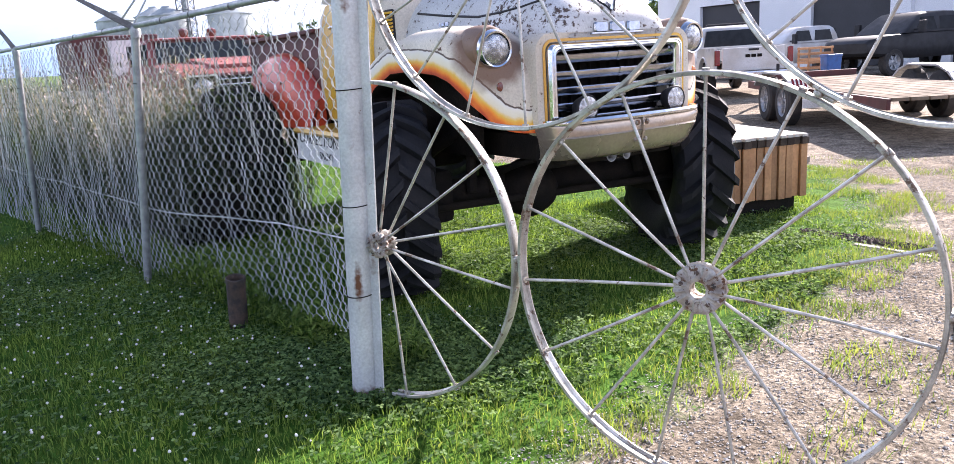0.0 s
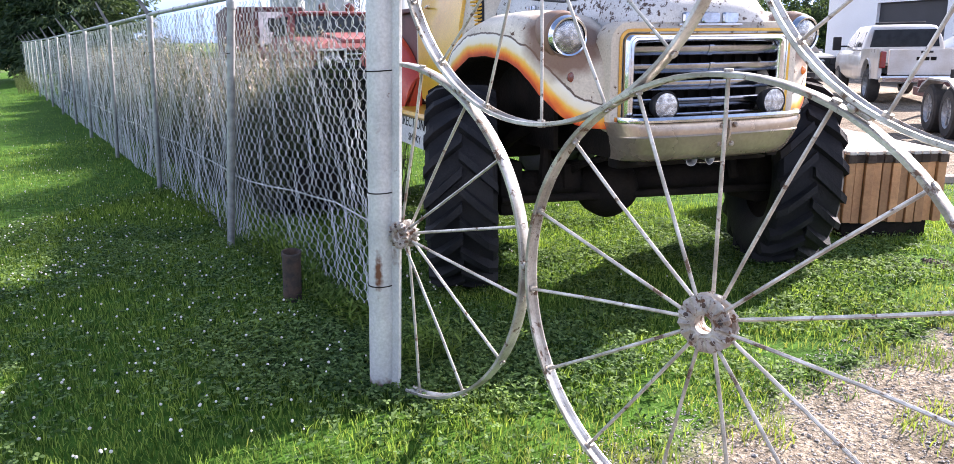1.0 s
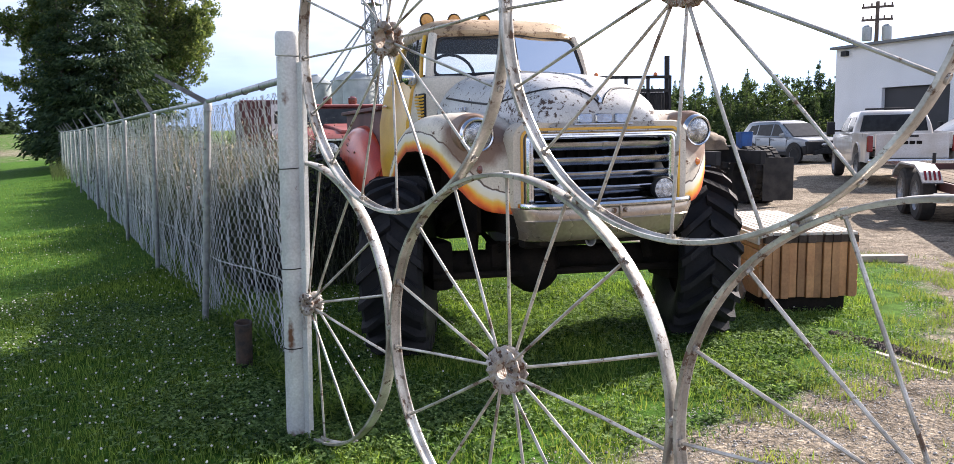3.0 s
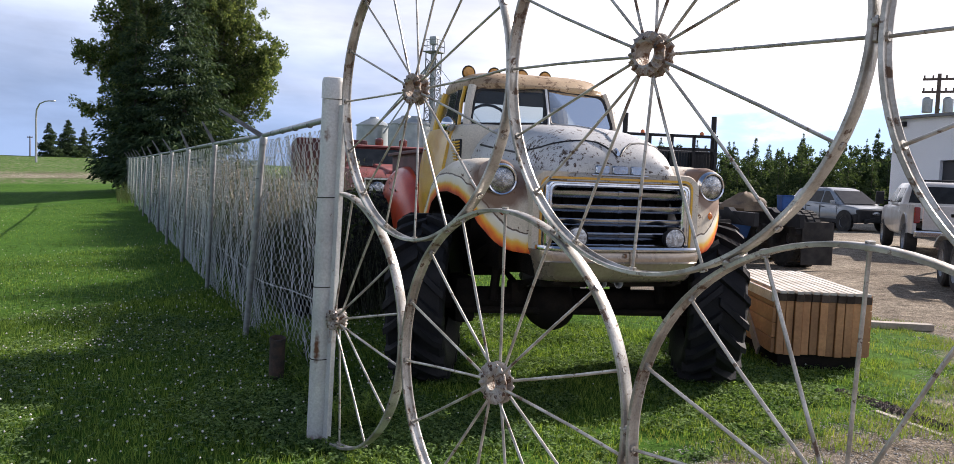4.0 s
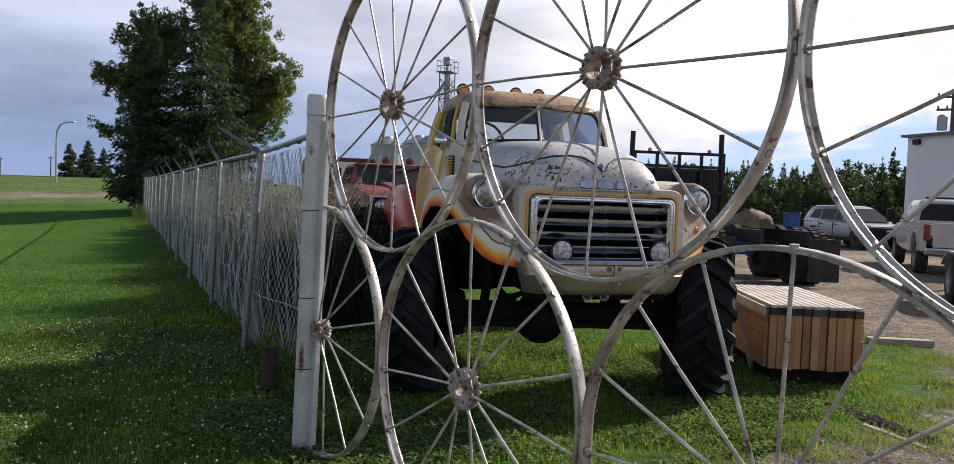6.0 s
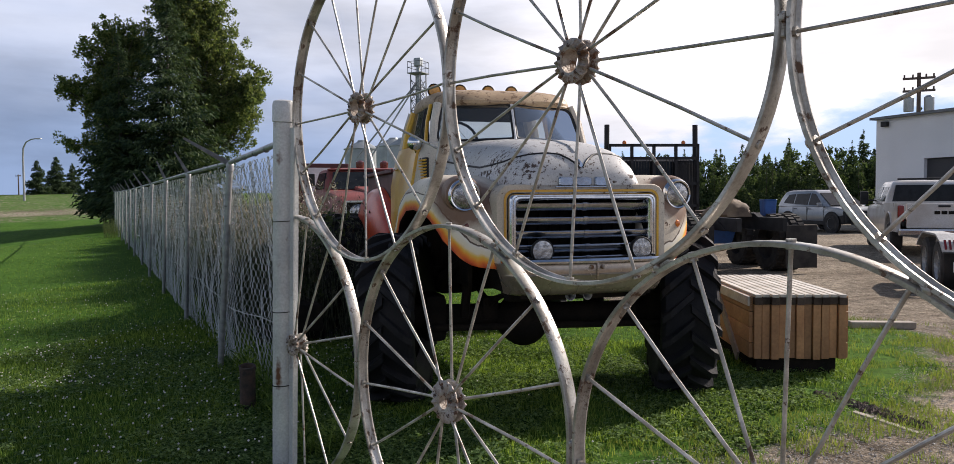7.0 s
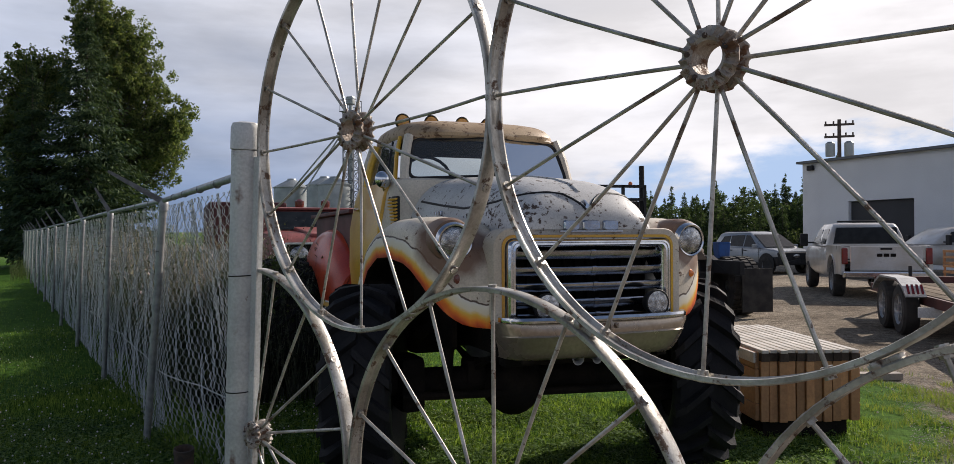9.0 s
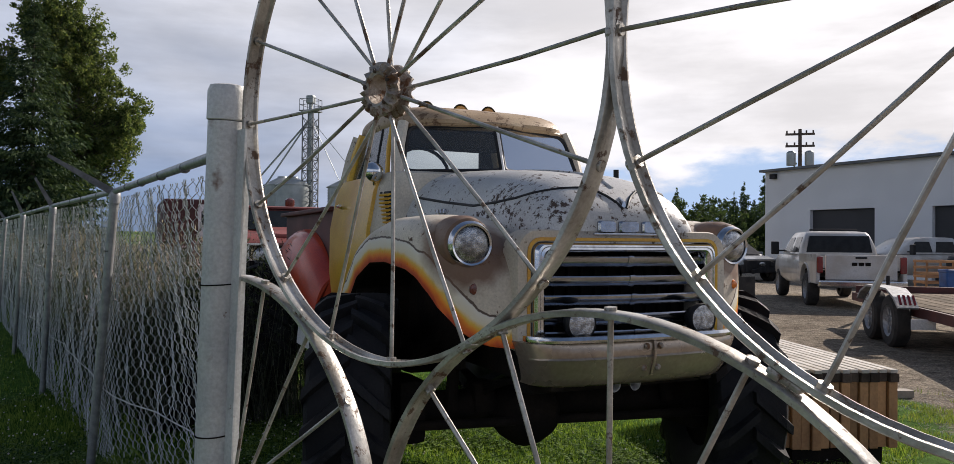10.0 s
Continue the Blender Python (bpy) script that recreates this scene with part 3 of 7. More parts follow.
def wagon_wheel(m, count=15, half=False, off=()):
    """off: how far each spoke strays from its even place, in degrees."""
    label = "half of an old silver-painted spoked wheel welded to the post" if half else "old spoked iron wheel painted silver, welded into the fence"
    w = thing("wagon_wheel", label, "wheel", m, "wheels of the fence")
    bm = bmesh.new()
    sec = [(0.0, -0.024), (-0.010, -0.0235), (-0.011, -0.018), (-0.002, -0.012), (-0.002, 0.012), (-0.011, 0.018), (-0.010, 0.0235), (0.0, 0.024), (0.003, 0.020), (0.003, -0.020)]
    n = 88
    rings = []
    for i in range(n + 1 if half else n):
        a = math.pi * (i / n - 0.5) if half else 2 * math.pi * i / n
        r0 = RIM_R - 0.004 + 0.003 * math.sin(3 * a + 1)
        rings.append([((r0 + dr) * math.cos(a), dy, (r0 + dr) * math.sin(a)) for dr, dy in sec])
    loft(bm, rings if half else rings + [rings[0]], caps=half)
    bmesh.ops.remove_doubles(bm, verts=bm.verts, dist=1e-5)
    part("rim", bm, SILVER, w, smooth=True)
    bm = bmesh.new()
    hole = 0.027 if count == 15 else 0.044
    prof = [(hole, -0.040, 0), (hole + 0.010, -0.044, 0), (max(0.046, hole + 0.012), -0.040, 1), (0.062, -0.038, 1), (0.078, -0.034, 1), (0.083, -0.027, 0.6), (0.079, -0.016, 0.4), (0.060, -0.010, 0), (0.060, 0.010, 0), (0.079, 0.016, -0.4), (0.083, 0.027, -0.6), (0.078, 0.034, -1), (0.062, 0.038, -1), (max(0.046, hole + 0.012), 0.040, -1), (hole + 0.010, 0.044, 0), (hole, 0.040, 0), (hole, -0.040, 0)]
    steps, rings = count * 6, []
    for r0, y0, amount in prof:
        ring = []
        for i in range(steps):
            a = 2 * math.pi * i / steps
            ridge = (0.0100, 0.004, -0.003, -0.004, -0.003, 0.004)[i % 6]
            knob = 0.004 if r0 == 0.062 and i % 12 == 9 else 0.0
            ring.append((r0 * math.cos(a) * (1 + 0.25 * ridge / 0.0065 * 0.08 * abs(amount)), y0 - (ridge + knob) * amount, r0 * math.sin(a)))
        rings.append(ring)
    loft(bm, rings, caps=False)
    hub = part("hub", bm, HUB_LIGHT if count == 15 else HUB_IRON, w, "cast hub with radial ribs and rust")
    for k in range(5):
        a = 2 * math.pi * (k + 0.3) / 5
        bm = bmesh.new()
        lathe(bm, [(0.008, 0.0), (0.008, 0.005), (0.003, 0.008)], 8, Matrix.Translation((0.056 * math.cos(a), -0.0405, 0.056 * math.sin(a))) @ pose(0, 0, 0, 90, 0, 0))
        part("bolt", bm, RUST_PIPE, hub, "rusty bolt head")
    if half:
        hub.scale = (0.66, 0.9, 0.66)
    else:
        hub.scale = (0.80, 0.80, 0.80) if count == 16 else (0.97, 0.62, 0.97)
    off = off or (0.0,) * count
    for k, a in enumerate(HALF if half else [90 + 360 / count * i + off[i] for i in range(count)]):
        bm = bmesh.new()
        y = -0.016 if k % 2 else 0.016
        bend = random.uniform(-0.006, 0.006)
        tube(bm, [(0.045 if half else 0.066 if count == 15 else 0.055, y, 0), (0.20, y * 0.78, bend * 0.6), (0.42, y * 0.4, bend), (RIM_R - 0.012, y * 0.08, 0)], 0.0056 if count == 15 else 0.0049, 8)
        rod(bm, (RIM_R - 0.020, y * 0.09, 0), (RIM_R + 0.004, 0, 0), 0.012, 8)
        s = part("spoke", bm, SILVER, w, smooth=True)
        s.matrix_basis = pose(0, 0, 0, 0, -a, 0)
    return w


def fence_pose(s, z, turn):
    d = Vector((math.cos(radians(FENCE_ANGLE)), math.sin(radians(FENCE_ANGLE)), 0))
    p = FENCE0 + d * s
    return Matrix.Translation((p.x, p.y, z)) @ pose(0, 0, 0, 0, 0, FENCE_ANGLE) @ pose(0, 0, 0, 0, turn, 0)


wagon_wheel(fence_pose(*HUBS[0]), half=True)
low = wagon_wheel(fence_pose(*HUBS[1]), 15)
copy_thing(low, fence_pose(*HUBS[2]))
wagon_wheel(fence_pose(*HUBS[3]), 16, off=(1.3, 0.5, -0.7, -0.6, -1.3, -1.6, -1.3, -0.2, -0.5, -0.2, 0.1, 0.4, 0.2, -0.5, -0.7, -0.6))
wagon_wheel(fence_pose(*HUBS[4]), 16, off=(1.0, 0.4, 0.2, 0.3, 0.1, -0.4, -2.4, -1.9, -1.3, -0.7, -0.9, -0.9, -1.0, 0.6, 1.6, 1.2))
wagon_wheel(fence_pose(*HUBS[5]), 16)


def weld_brackets():
    """Lumps of weld and short straps where the rims touch."""
    pairs = [(0, 1), (1, 2), (0, 3), (1, 3), (1, 4), (2, 4), (3, 4), (4, 5), (2, 5)]
    for i, j in pairs:
        (s1, z1, _), (s2, z2, _) = HUBS[i], HUBS[j]
        mid = fence_pose((s1 + s2) / 2, (z1 + z2) / 2, 0)
        a = math.degrees(math.atan2(z2 - z1, s2 - s1))
        bm = bmesh.new()
        bx(bm, (0, 0, 0), (0.012, 0.038, 0.06), bevel=0.004)
        bx(bm, (0.0, -0.012, 0.014), (0.018, 0.026, 0.022), bevel=0.007)
        ob = part("weld", bm, SILVER)
        ob.matrix_world = mid @ pose(0, 0, 0, 0, -a, 0)
        tagged(ob, "silver-painted weld plate joining two wheel rims", "weld", "welds of the fence")


weld_brackets()


def end_post():
    base, top = Vector((-0.19, 2.355, 0)), Vector((-0.068, 2.268, 1.925))
    p = thing("fence_post", "thick silver-painted steel pipe post with rust stains", "fence post", Matrix.Translation(base) @ (Matrix.Identity(4)))
    v = top - base
    at = lambda z: v * (z / 1.94)
    bm = bmesh.new()
    tube(bm, [at(float(z)) for z in np.linspace(-0.2, 1.83, 100)], 0.0565, 28)
    pipe = part("pipe", bm, SILVER_POST, p, smooth=True)
    stains = [(1.64, 0.04, 0.022, 0.75), (0.52, 0.10, 0.020, 0.78), (0.02, 0.04, 0.2, 0.42), (1.81, 0.03, 0.05, 0.42), (1.10, 0.03, 0.02, 0.4)]
    face = Matrix.Rotation(radians(FENCE_ANGLE), 4, "Z") @ Vector((0.035, -0.045, 0))

    def stain(co):
        c = co - at(co.z)
        best = 0.0
        for z, h, w, top in stains:
            d = math.hypot((co.z - z) / h, (c - face).length / w)
            best = max(best, top * max(0.0, 1.15 - d * 0.8))
        return best
    fade_attr(pipe, stain, "rust")
    bm = bmesh.new()
    tube(bm, [at(1.832), at(1.835), at(1.92), at(1.938), at(1.944)], [0.0575, 0.0605, 0.0605, 0.054, 0.03], 20)
    part("cap", bm, SILVER_POST, p, smooth=True)
    bm = bmesh.new()
    q = Matrix.Rotation(radians(FENCE_ANGLE), 4, "Z")
    off = q @ Vector((0.078, 0.008, 0))
    for c, s in (((0, 0, 0), (0.048, 0.007)), ((-0.022, 0.02, 0), (0.006, 0.046))):
        rings = []
        for z in [float(v) for v in np.linspace(-0.02, 1.80, 60)]:
            o = at(z) + off + q @ Vector(c)
            rings.append([o + q @ Vector((sx * s[0] / 2, sy * s[1] / 2, 0)) for sx, sy in ((-1, -1), (1, -1), (1, 1), (-1, 1))])
        loft(bm, rings)
    bar = part("angle_bar", bm, SILVER_POST, p)
    fade_attr(bar, lambda co: 0.40 * max(0.0, 1.0 - abs(co.z - 0.60) / 0.10), "rust")
    for z in (0.47, 0.86, 1.33):
        bm = bmesh.new()
        lathe(bm, [(0.0565, -0.002), (0.0600, -0.002), (0.0600, 0.002), (0.0565, 0.002)], 20, Matrix.Translation(at(z)) @ pose(0, 0, 0, 2, -2, 0))
        part("tie_wire", bm, DARK, p)


end_post()


# ---- chain-link fence ----
def chain_link():
    f = thing("chain_link_fence", "long galvanised chain-link fence with sagging wire and angled top arms", "fence")
    d = Vector((-0.777, 0.629, 0)).normalized()
    out = Vector((-d.y, d.x, 0)) * 1.0
    if out.y > 0:
        out = -out
    tops = [Vector((-0.13, 2.31, 1.70)), Vector((-1.987, 3.993, 1.715))]
    for k in range(1, 15):
        tops.append(Vector((-1.987, 3.993, 0)) + d * 2.97 * k + Vector((0, 0, 1.735)))
    for t in tops:
        t.z += max(0.0, rise(t.x, t.y))
    feet = [t - (Vector((0.06, -0.05, 0)) if i == 0 else Vector((0.29 + 0.03 * math.sin(i * 2.1), -0.17, 0))) - Vector((0, 0, 1.73)) for i, t in enumerate(tops)]
    for i, (t, b) in enumerate(zip(tops, feet)):
        if i == 0:
            continue
        bm = bmesh.new()
        rod(bm, b - Vector((0, 0, 0.1)), t, 0.026, 12)
        lathe(bm, [(0.030, -0.06), (0.032, -0.02), (0.032, 0.0), (0.02, 0.02)], 12, Matrix.Translation(t))
        po = part("post", bm, GALV, f, smooth=True)
        bm = bmesh.new()
        far, up = (0.35, 0.19) if i == 1 else (0.15 + 0.03 * math.sin(i * 1.7), 0.26 + 0.03 * math.sin(i * 2.9))
        ax = (out * far + Vector((0, 0, up)))
        flat = ax.cross(d).normalized()
        e = t + ax + Vector((0, 0, 0.01))
        loft(bm, [[c + flat * a * w + d * b * 0.007 for a, b in ((-1, -1), (1, -1), (1, 1), (-1, 1))] for c, w in ((t, 0.021), (t.lerp(e, 0.5), 0.016), (e, 0.009))])
        part("arm", bm, ARM_STEEL, po)
        for z in (0.45, 0.95, 1.40):
            bm = bmesh.new()
            c = b + (t - b) * (z / 1.74)
            lathe(bm, [(0.0262, -0.003), (0.029, -0.003), (0.029, 0.003), (0.0262, 0.003)], 10, Matrix.Translation(c) @ pose(0, 0, 0, 8, 0, 0))
            part("tie_wire", bm, DARK, po)
    bm = bmesh.new()
    tube(bm, [tops[0] + Vector((0, 0, 0.02))] + [t + Vector((0, 0, 0.012)) for t in tops[1:]], 0.0175, 10)
    part("top_rail", bm, GALV, f, smooth=True)
    for i in range(5):
        for k in range(1, 5):
            c = tops[i].lerp(tops[i + 1], k / 5 + 0.02 * math.sin(i * 7 + k * 3)) + Vector((0, 0, 0.013))
            bm = bmesh.new()
            u, w = axes(tops[i + 1] - tops[i])
            turn = Matrix((( u.x, w.x, -d.x, c.x), (u.y, w.y, -d.y, c.y), (u.z, w.z, -d.z, c.z), (0, 0, 0, 1)))
            lathe(bm, [(0.0176, -0.005), (0.0205, -0.005), (0.0205, 0.005), (0.0176, 0.005)], 10, turn)
            part("rail_tie", bm, ARM_STEEL, f)
    rng = random.Random(4)
    for i in range(len(tops) - 1):
        a, b = tops[i], tops[i + 1]
        fa, fb = feet[i], feet[i + 1]
        length = (b - a).length
        pitch = 0.041 if i < 5 else 0.060
        cols = int(length / pitch)
        rows = int(1.66 / (0.047 if i < 5 else 0.060))
        wire = 0.0022 if i < 2 else 0.0026
        verts, faces = [], []
        belly = rng.uniform(0.03, 0.07)

        def at(u, v, dn):
            """u along the span, v down from the rail: the wire hangs slack and flares at its foot."""
            p = a.lerp(b, u)
            q = fa.lerp(fb, u)
            q = q + Vector((0, 0, 0.24 * (1 - u) ** 1.5)) - out * 0.16 * math.sin(math.pi * min(1, u * 1.1)) if i == 0 else q
            w = p.lerp(q, v)
            sag = belly * math.sin(math.pi * min(1, v * 1.05)) * math.sin(math.pi * u) + 0.09 * max(0, v - 0.67) / 0.33 * (0.65 + 0.35 * math.sin(2.0 * (u + i))) * (0.25 + 0.75 * min(1, u) if i == 0 else 1)
            wav = (0.022 * math.sin(9 * (u + i) + 7 * v) + 0.017 * math.sin(23 * (u + i) - 11 * v) + 0.014 * math.sin(41 * (u + i) + 19 * v) + 0.012 * math.sin(67 * (u + i) + 5 * v)) * min(1, 6 * u, 6 * (1 - u))
            return w - out * (0.036 + sag + wav * 0.5 - dn) - Vector((0, 0, 0.02))
        for c in range(cols + 1):
            ph = -1 if c % 2 else 1
            base = len(verts)
            jit = rng.uniform(-0.2, 0.2)
            for r in range(rows + 1):
                ph = -ph
                u = min(1.0, max(0.0, (c + 0.5 + ph * 0.53 + jit * 0.3) / (cols + 1)))
                for dv in (-0.17, 0.17):
                    p = at(min(1.0, max(0.0, u + rng.gauss(0, 0.07) / (cols + 1))), min(1.0, max(0.0, r + dv + rng.gauss(0, 0.05)) / rows) * 0.985, 0.003 * ph)
                    for k in range(3):
                        an = 2 * math.pi * k / 3
                        verts.append(p + out * (wire * math.cos(an)) + d * (wire * math.sin(an)))
            for r in range(2 * rows + 1):
                o = base + r * 3
                for k in range(3):
                    kk = (k + 1) % 3
                    faces.append((o + k, o + kk, o + 3 + kk, o + 3 + k))
        bm = bmesh.new()
        tube(bm, [at(u, 0.67, 0.008) for u in np.linspace(0, 1, 9)], 0.0035, 5)
        part("tension_wire", bm, GALV_WIRE, f)
        ob = stuff_mesh("wire_mesh", verts, faces, GALV_WIRE)
        ob.parent = f


chain_link()


def stub_pipe():
    p = thing("stub_pipe", "short rusty pipe stub standing in the grass", "pipe", pose(-1.175, 3.215, 0, 7, 7, 0))
    bm = bmesh.new()
    lathe(bm, [(0.052, -0.1), (0.052, 0.28), (0.055, 0.285), (0.055, 0.312), (0.050, 0.315), (0.046, 0.312), (0.046, 0.12)], 18)
    part("pipe", bm, RUST_PIPE, p, smooth=True)


stub_pipe()

# ---- the old truck on tractor tyres ----
TRUCK = pose(0.847, 4.088, 0, 0, 0, 40.5) @ Matrix.Diagonal((0.99, 0.99, 0.99, 1))
FTOP = [(-0.20, 1.27), (-0.16, 1.35), (-0.11, 1.42), (-0.05, 1.475), (0.03, 1.535), (0.12, 1.58), (0.25, 1.605), (0.55, 1.60), (0.85, 1.54), (1.1, 1.45), (1.3, 1.32), (1.5, 1.12)]
FBOT = [(-0.20, 0.99), (-0.15, 1.005), (-0.11, 1.045), (-0.06, 1.115), (0.02, 1.215), (0.10, 1.29), (0.22, 1.335), (0.5, 1.36), (0.75, 1.35), (1.0, 1.26), (1.2, 1.12), (1.5, 1.0)]
FOUT = [(-0.20, 0.58), (-0.175, 0.66), (-0.14, 0.74), (-0.09, 0.82), (-0.02, 0.89), (0.08, 0.94), (0.25, 0.972), (1.0, 0.98), (1.5, 0.95)]


def along(t, stations):
    """Straight lines between stations of (t, value)."""
    return float(np.interp(t, [a for a, _ in stations], [b for _, b in stations]))


def lamp_rust(co):
    d = min((co - Vector((s * 0.76, -0.06, 1.462))).length for s in (-1, 1))
    return max(0.0, 1.0 - max(0.0, d - 0.115) / 0.15)


def front_wing(truck, s):
    bm = bmesh.new()
    rings = []
    ys = [-0.20, -0.19, -0.175, -0.16, -0.14, -0.12, -0.10, -0.08, -0.06, -0.04, -0.02, 0.0] + [0.03 * k for k in range(1, 51)]
    for y in ys:
        zt, zb, xo = along(y, FTOP), along(y, FBOT), along(y, FOUT)
        xi = 0.44 if y < 0.4 else 0.44 + 0.17 * min(1, (y - 0.4) / 0.8)
        cx, hx, h = (xi + xo) / 2, (xo - xi) / 2, zt - zb
        ring = [(s * xi, y, zb), (s * xi, y, zb + h * 0.5)]
        for k in range(17):
            a = math.pi - math.pi * k / 16
            ca, sa = math.cos(a), math.sin(a)
            ring.append((s * (cx + hx * math.copysign(abs(ca) ** 0.62, ca)), y, zb + h * 0.52 + h * 0.48 * abs(sa) ** 0.75))
        ring += [(s * (xo + 0.004 * math.sin(math.pi * f * 2)), y, zb + h * f) for f in (0.45, 0.38, 0.31, 0.25, 0.19, 0.14, 0.09, 0.05, 0.02)] + [(s * (xo - 0.006), y, zb), (s * (xo - 0.03), y, zb - 0.004)]
        rings.append(ring if s > 0 else ring[::-1])
    loft(bm, rings)
    ob = part("wing", bm, PAINT, truck, "cream wing edged in white, yellow and orange", True)
    rim = [Vector((s * along(float(y), FOUT), float(y), along(float(y), FBOT))) for y in np.arange(-0.20, 1.36, 0.03)] + [Vector((s * x, -0.20, 0.99)) for x in (0.50, 0.53, 0.56)]

    def fade(co):
        return 1.0 - min((co - p).length for p in rim) / 0.20
    fade_attr(ob, fade)
    fade_attr(ob, lamp_rust, "rust")
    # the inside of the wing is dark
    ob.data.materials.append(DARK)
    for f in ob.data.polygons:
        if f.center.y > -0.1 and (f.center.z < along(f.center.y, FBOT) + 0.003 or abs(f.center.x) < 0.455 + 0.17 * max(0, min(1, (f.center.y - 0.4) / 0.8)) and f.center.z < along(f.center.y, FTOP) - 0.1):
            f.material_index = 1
    # head lamp: pod, ring, glass
    m = Matrix.Translation((s * 0.76, -0.02, 1.462)) @ pose(0, 0, 0, 2, 0, s * 3) @ YAX
    bm = bmesh.new()
    lathe(bm, [(0.02, -0.42), (0.07, -0.36), (0.11, -0.24), (0.128, -0.10), (0.130, 0.0), (0.118, 0.055), (0.095, 0.072)], 30, m)
    pod = part("lamp_pod", bm, PAINT, truck, smooth=True)
    fade_attr(pod, lamp_rust, "rust")
    bm = bmesh.new()
    lathe(bm, [(0.104, 0.055), (0.108, 0.072), (0.105, 0.092), (0.095, 0.106), (0.086, 0.102), (0.084, 0.082), (0.104, 0.055)], 36, m, caps=False)
    lamp = part("headlamp", bm, CHROME, truck, "round sealed-beam headlamp in a chrome ring", True)
    bm = bmesh.new()
    lathe(bm, [(0.086, 0.078), (0.082, 0.096), (0.066, 0.109), (0.038, 0.117), (0.012, 0.119)], 36, m)
    part("lens", bm, LENS, lamp, "ribbed glass lens", True)
    m2 = Matrix.Translation((s * 0.747, -0.115, 1.257)) @ YAX
    bm = bmesh.new()
    lathe(bm, [(0.036, -0.04), (0.036, -0.004), (0.031, 0.002), (0.031, 0.006)], 20, m2)
    sig = part("signal_lamp", bm, BEIGE if s < 0 else PAINT, truck, smooth=True)
    bm = bmesh.new()
    lathe(bm, [(0.030, 0.002), (0.028, 0.014), (0.018, 0.030 if s > 0 else 0.018), (0.006, 0.034 if s > 0 else 0.02)], 20, m2)
    part("lens", bm, LENS_AMBER if s > 0 else LENS_RED, sig, "amber lens" if s > 0 else "dark red lens", True)


def hood_ring(y, zb, zt, hw, p=0.56, n=28):
    out = []
    for k in range(n + 1):
        a = math.pi - math.pi * k / n
        ca, sa = math.cos(a), math.sin(a)
        out.append((hw * math.copysign(abs(ca) ** p, ca), y, zb + (zt - zb) * abs(sa) ** 0.72))
    return out


def tractor_tyre(truck, name, c, r, width, label, steer=0.0):
    w = thing_part(name, truck, c)
    w.rotation_euler = (0, 0, radians(steer))
    n = 44
    bm = bmesh.new()
    hw = width / 2
    prof = [(r * 0.50, -hw * 0.62), (r * 0.60, -hw * 0.86), (r * 0.78, -hw * 1.0), (r * 0.88, -hw * 0.97), (r * 0.925, -hw * 0.86), (r * 0.94, -hw * 0.4), (r * 0.945, 0), (r * 0.94, hw * 0.4), (r * 0.925, hw * 0.86), (r * 0.88, hw * 0.97), (r * 0.78, hw * 1.0), (r * 0.60, hw * 0.86), (r * 0.50, hw * 0.62)]
    lathe(bm, prof, n, XAX, caps=False)
    part("tyre", bm, RUBBER, w, label, True)
    lugs = 20
    for side in (-1, 1):
        bm = bmesh.new()
        rings = []
        for j in range(5):
            f = j / 4
            x = side * hw * (-0.04 + 1.04 * f)
            a = 0.30 * f
            rr = r * (0.935 if f < 0.8 else 0.935 - 0.05 * (f - 0.8) / 0.2)
            top, ha = rr + r * 0.085, 0.050
            rings.append([(x, q * math.cos(a + t), q * math.sin(a + t)) for q, t in ((rr * 0.97, -ha * 1.25), (top, -ha * 0.8), (top, ha * 0.8), (rr * 0.97, ha * 1.25))])
        # the lug runs a little way down the side wall
        rings.append([(side * hw * 1.02, q * math.cos(0.34 + t), q * math.sin(0.34 + t)) for q, t in ((r * 0.80, -0.05), (r * 0.84, -0.04), (r * 0.84, 0.04), (r * 0.80, 0.05))])
        loft(bm, rings if side > 0 else [q[::-1] for q in rings])
        lug = part("lug", bm, RUBBER, w)
        for k in range(lugs):
            ob = lug if k == 0 else new("lug", lug.data)
            ob.parent = w
            ob.rotation_euler = (2 * math.pi * (k + (0.5 if side > 0 else 0)) / lugs, 0, 0)
    bm = bmesh.new()
    lathe(bm, [(r * 0.54, -hw * 0.60), (r * 0.54, -hw * 0.55), (r * 0.42, -hw * 0.30), (r * 0.18, -hw * 0.25), (r * 0.16, -hw * 0.55), (0.03, -hw * 0.60)], 28, XAX, caps=False)
    lathe(bm, [(r * 0.54, hw * 0.60), (r * 0.54, hw * 0.55), (r * 0.42, hw * 0.30), (r * 0.18, hw * 0.25), (r * 0.16, hw * 0.55), (0.03, hw * 0.60)], 28, XAX, caps=False)
    part("rim", bm, DARK, w, smooth=True)
    return w


def thing_part(name, parent, c):
    ob = new(name)
    ob.empty_display_size = 0.1
    ob.parent = parent
    ob.location = c
    return ob


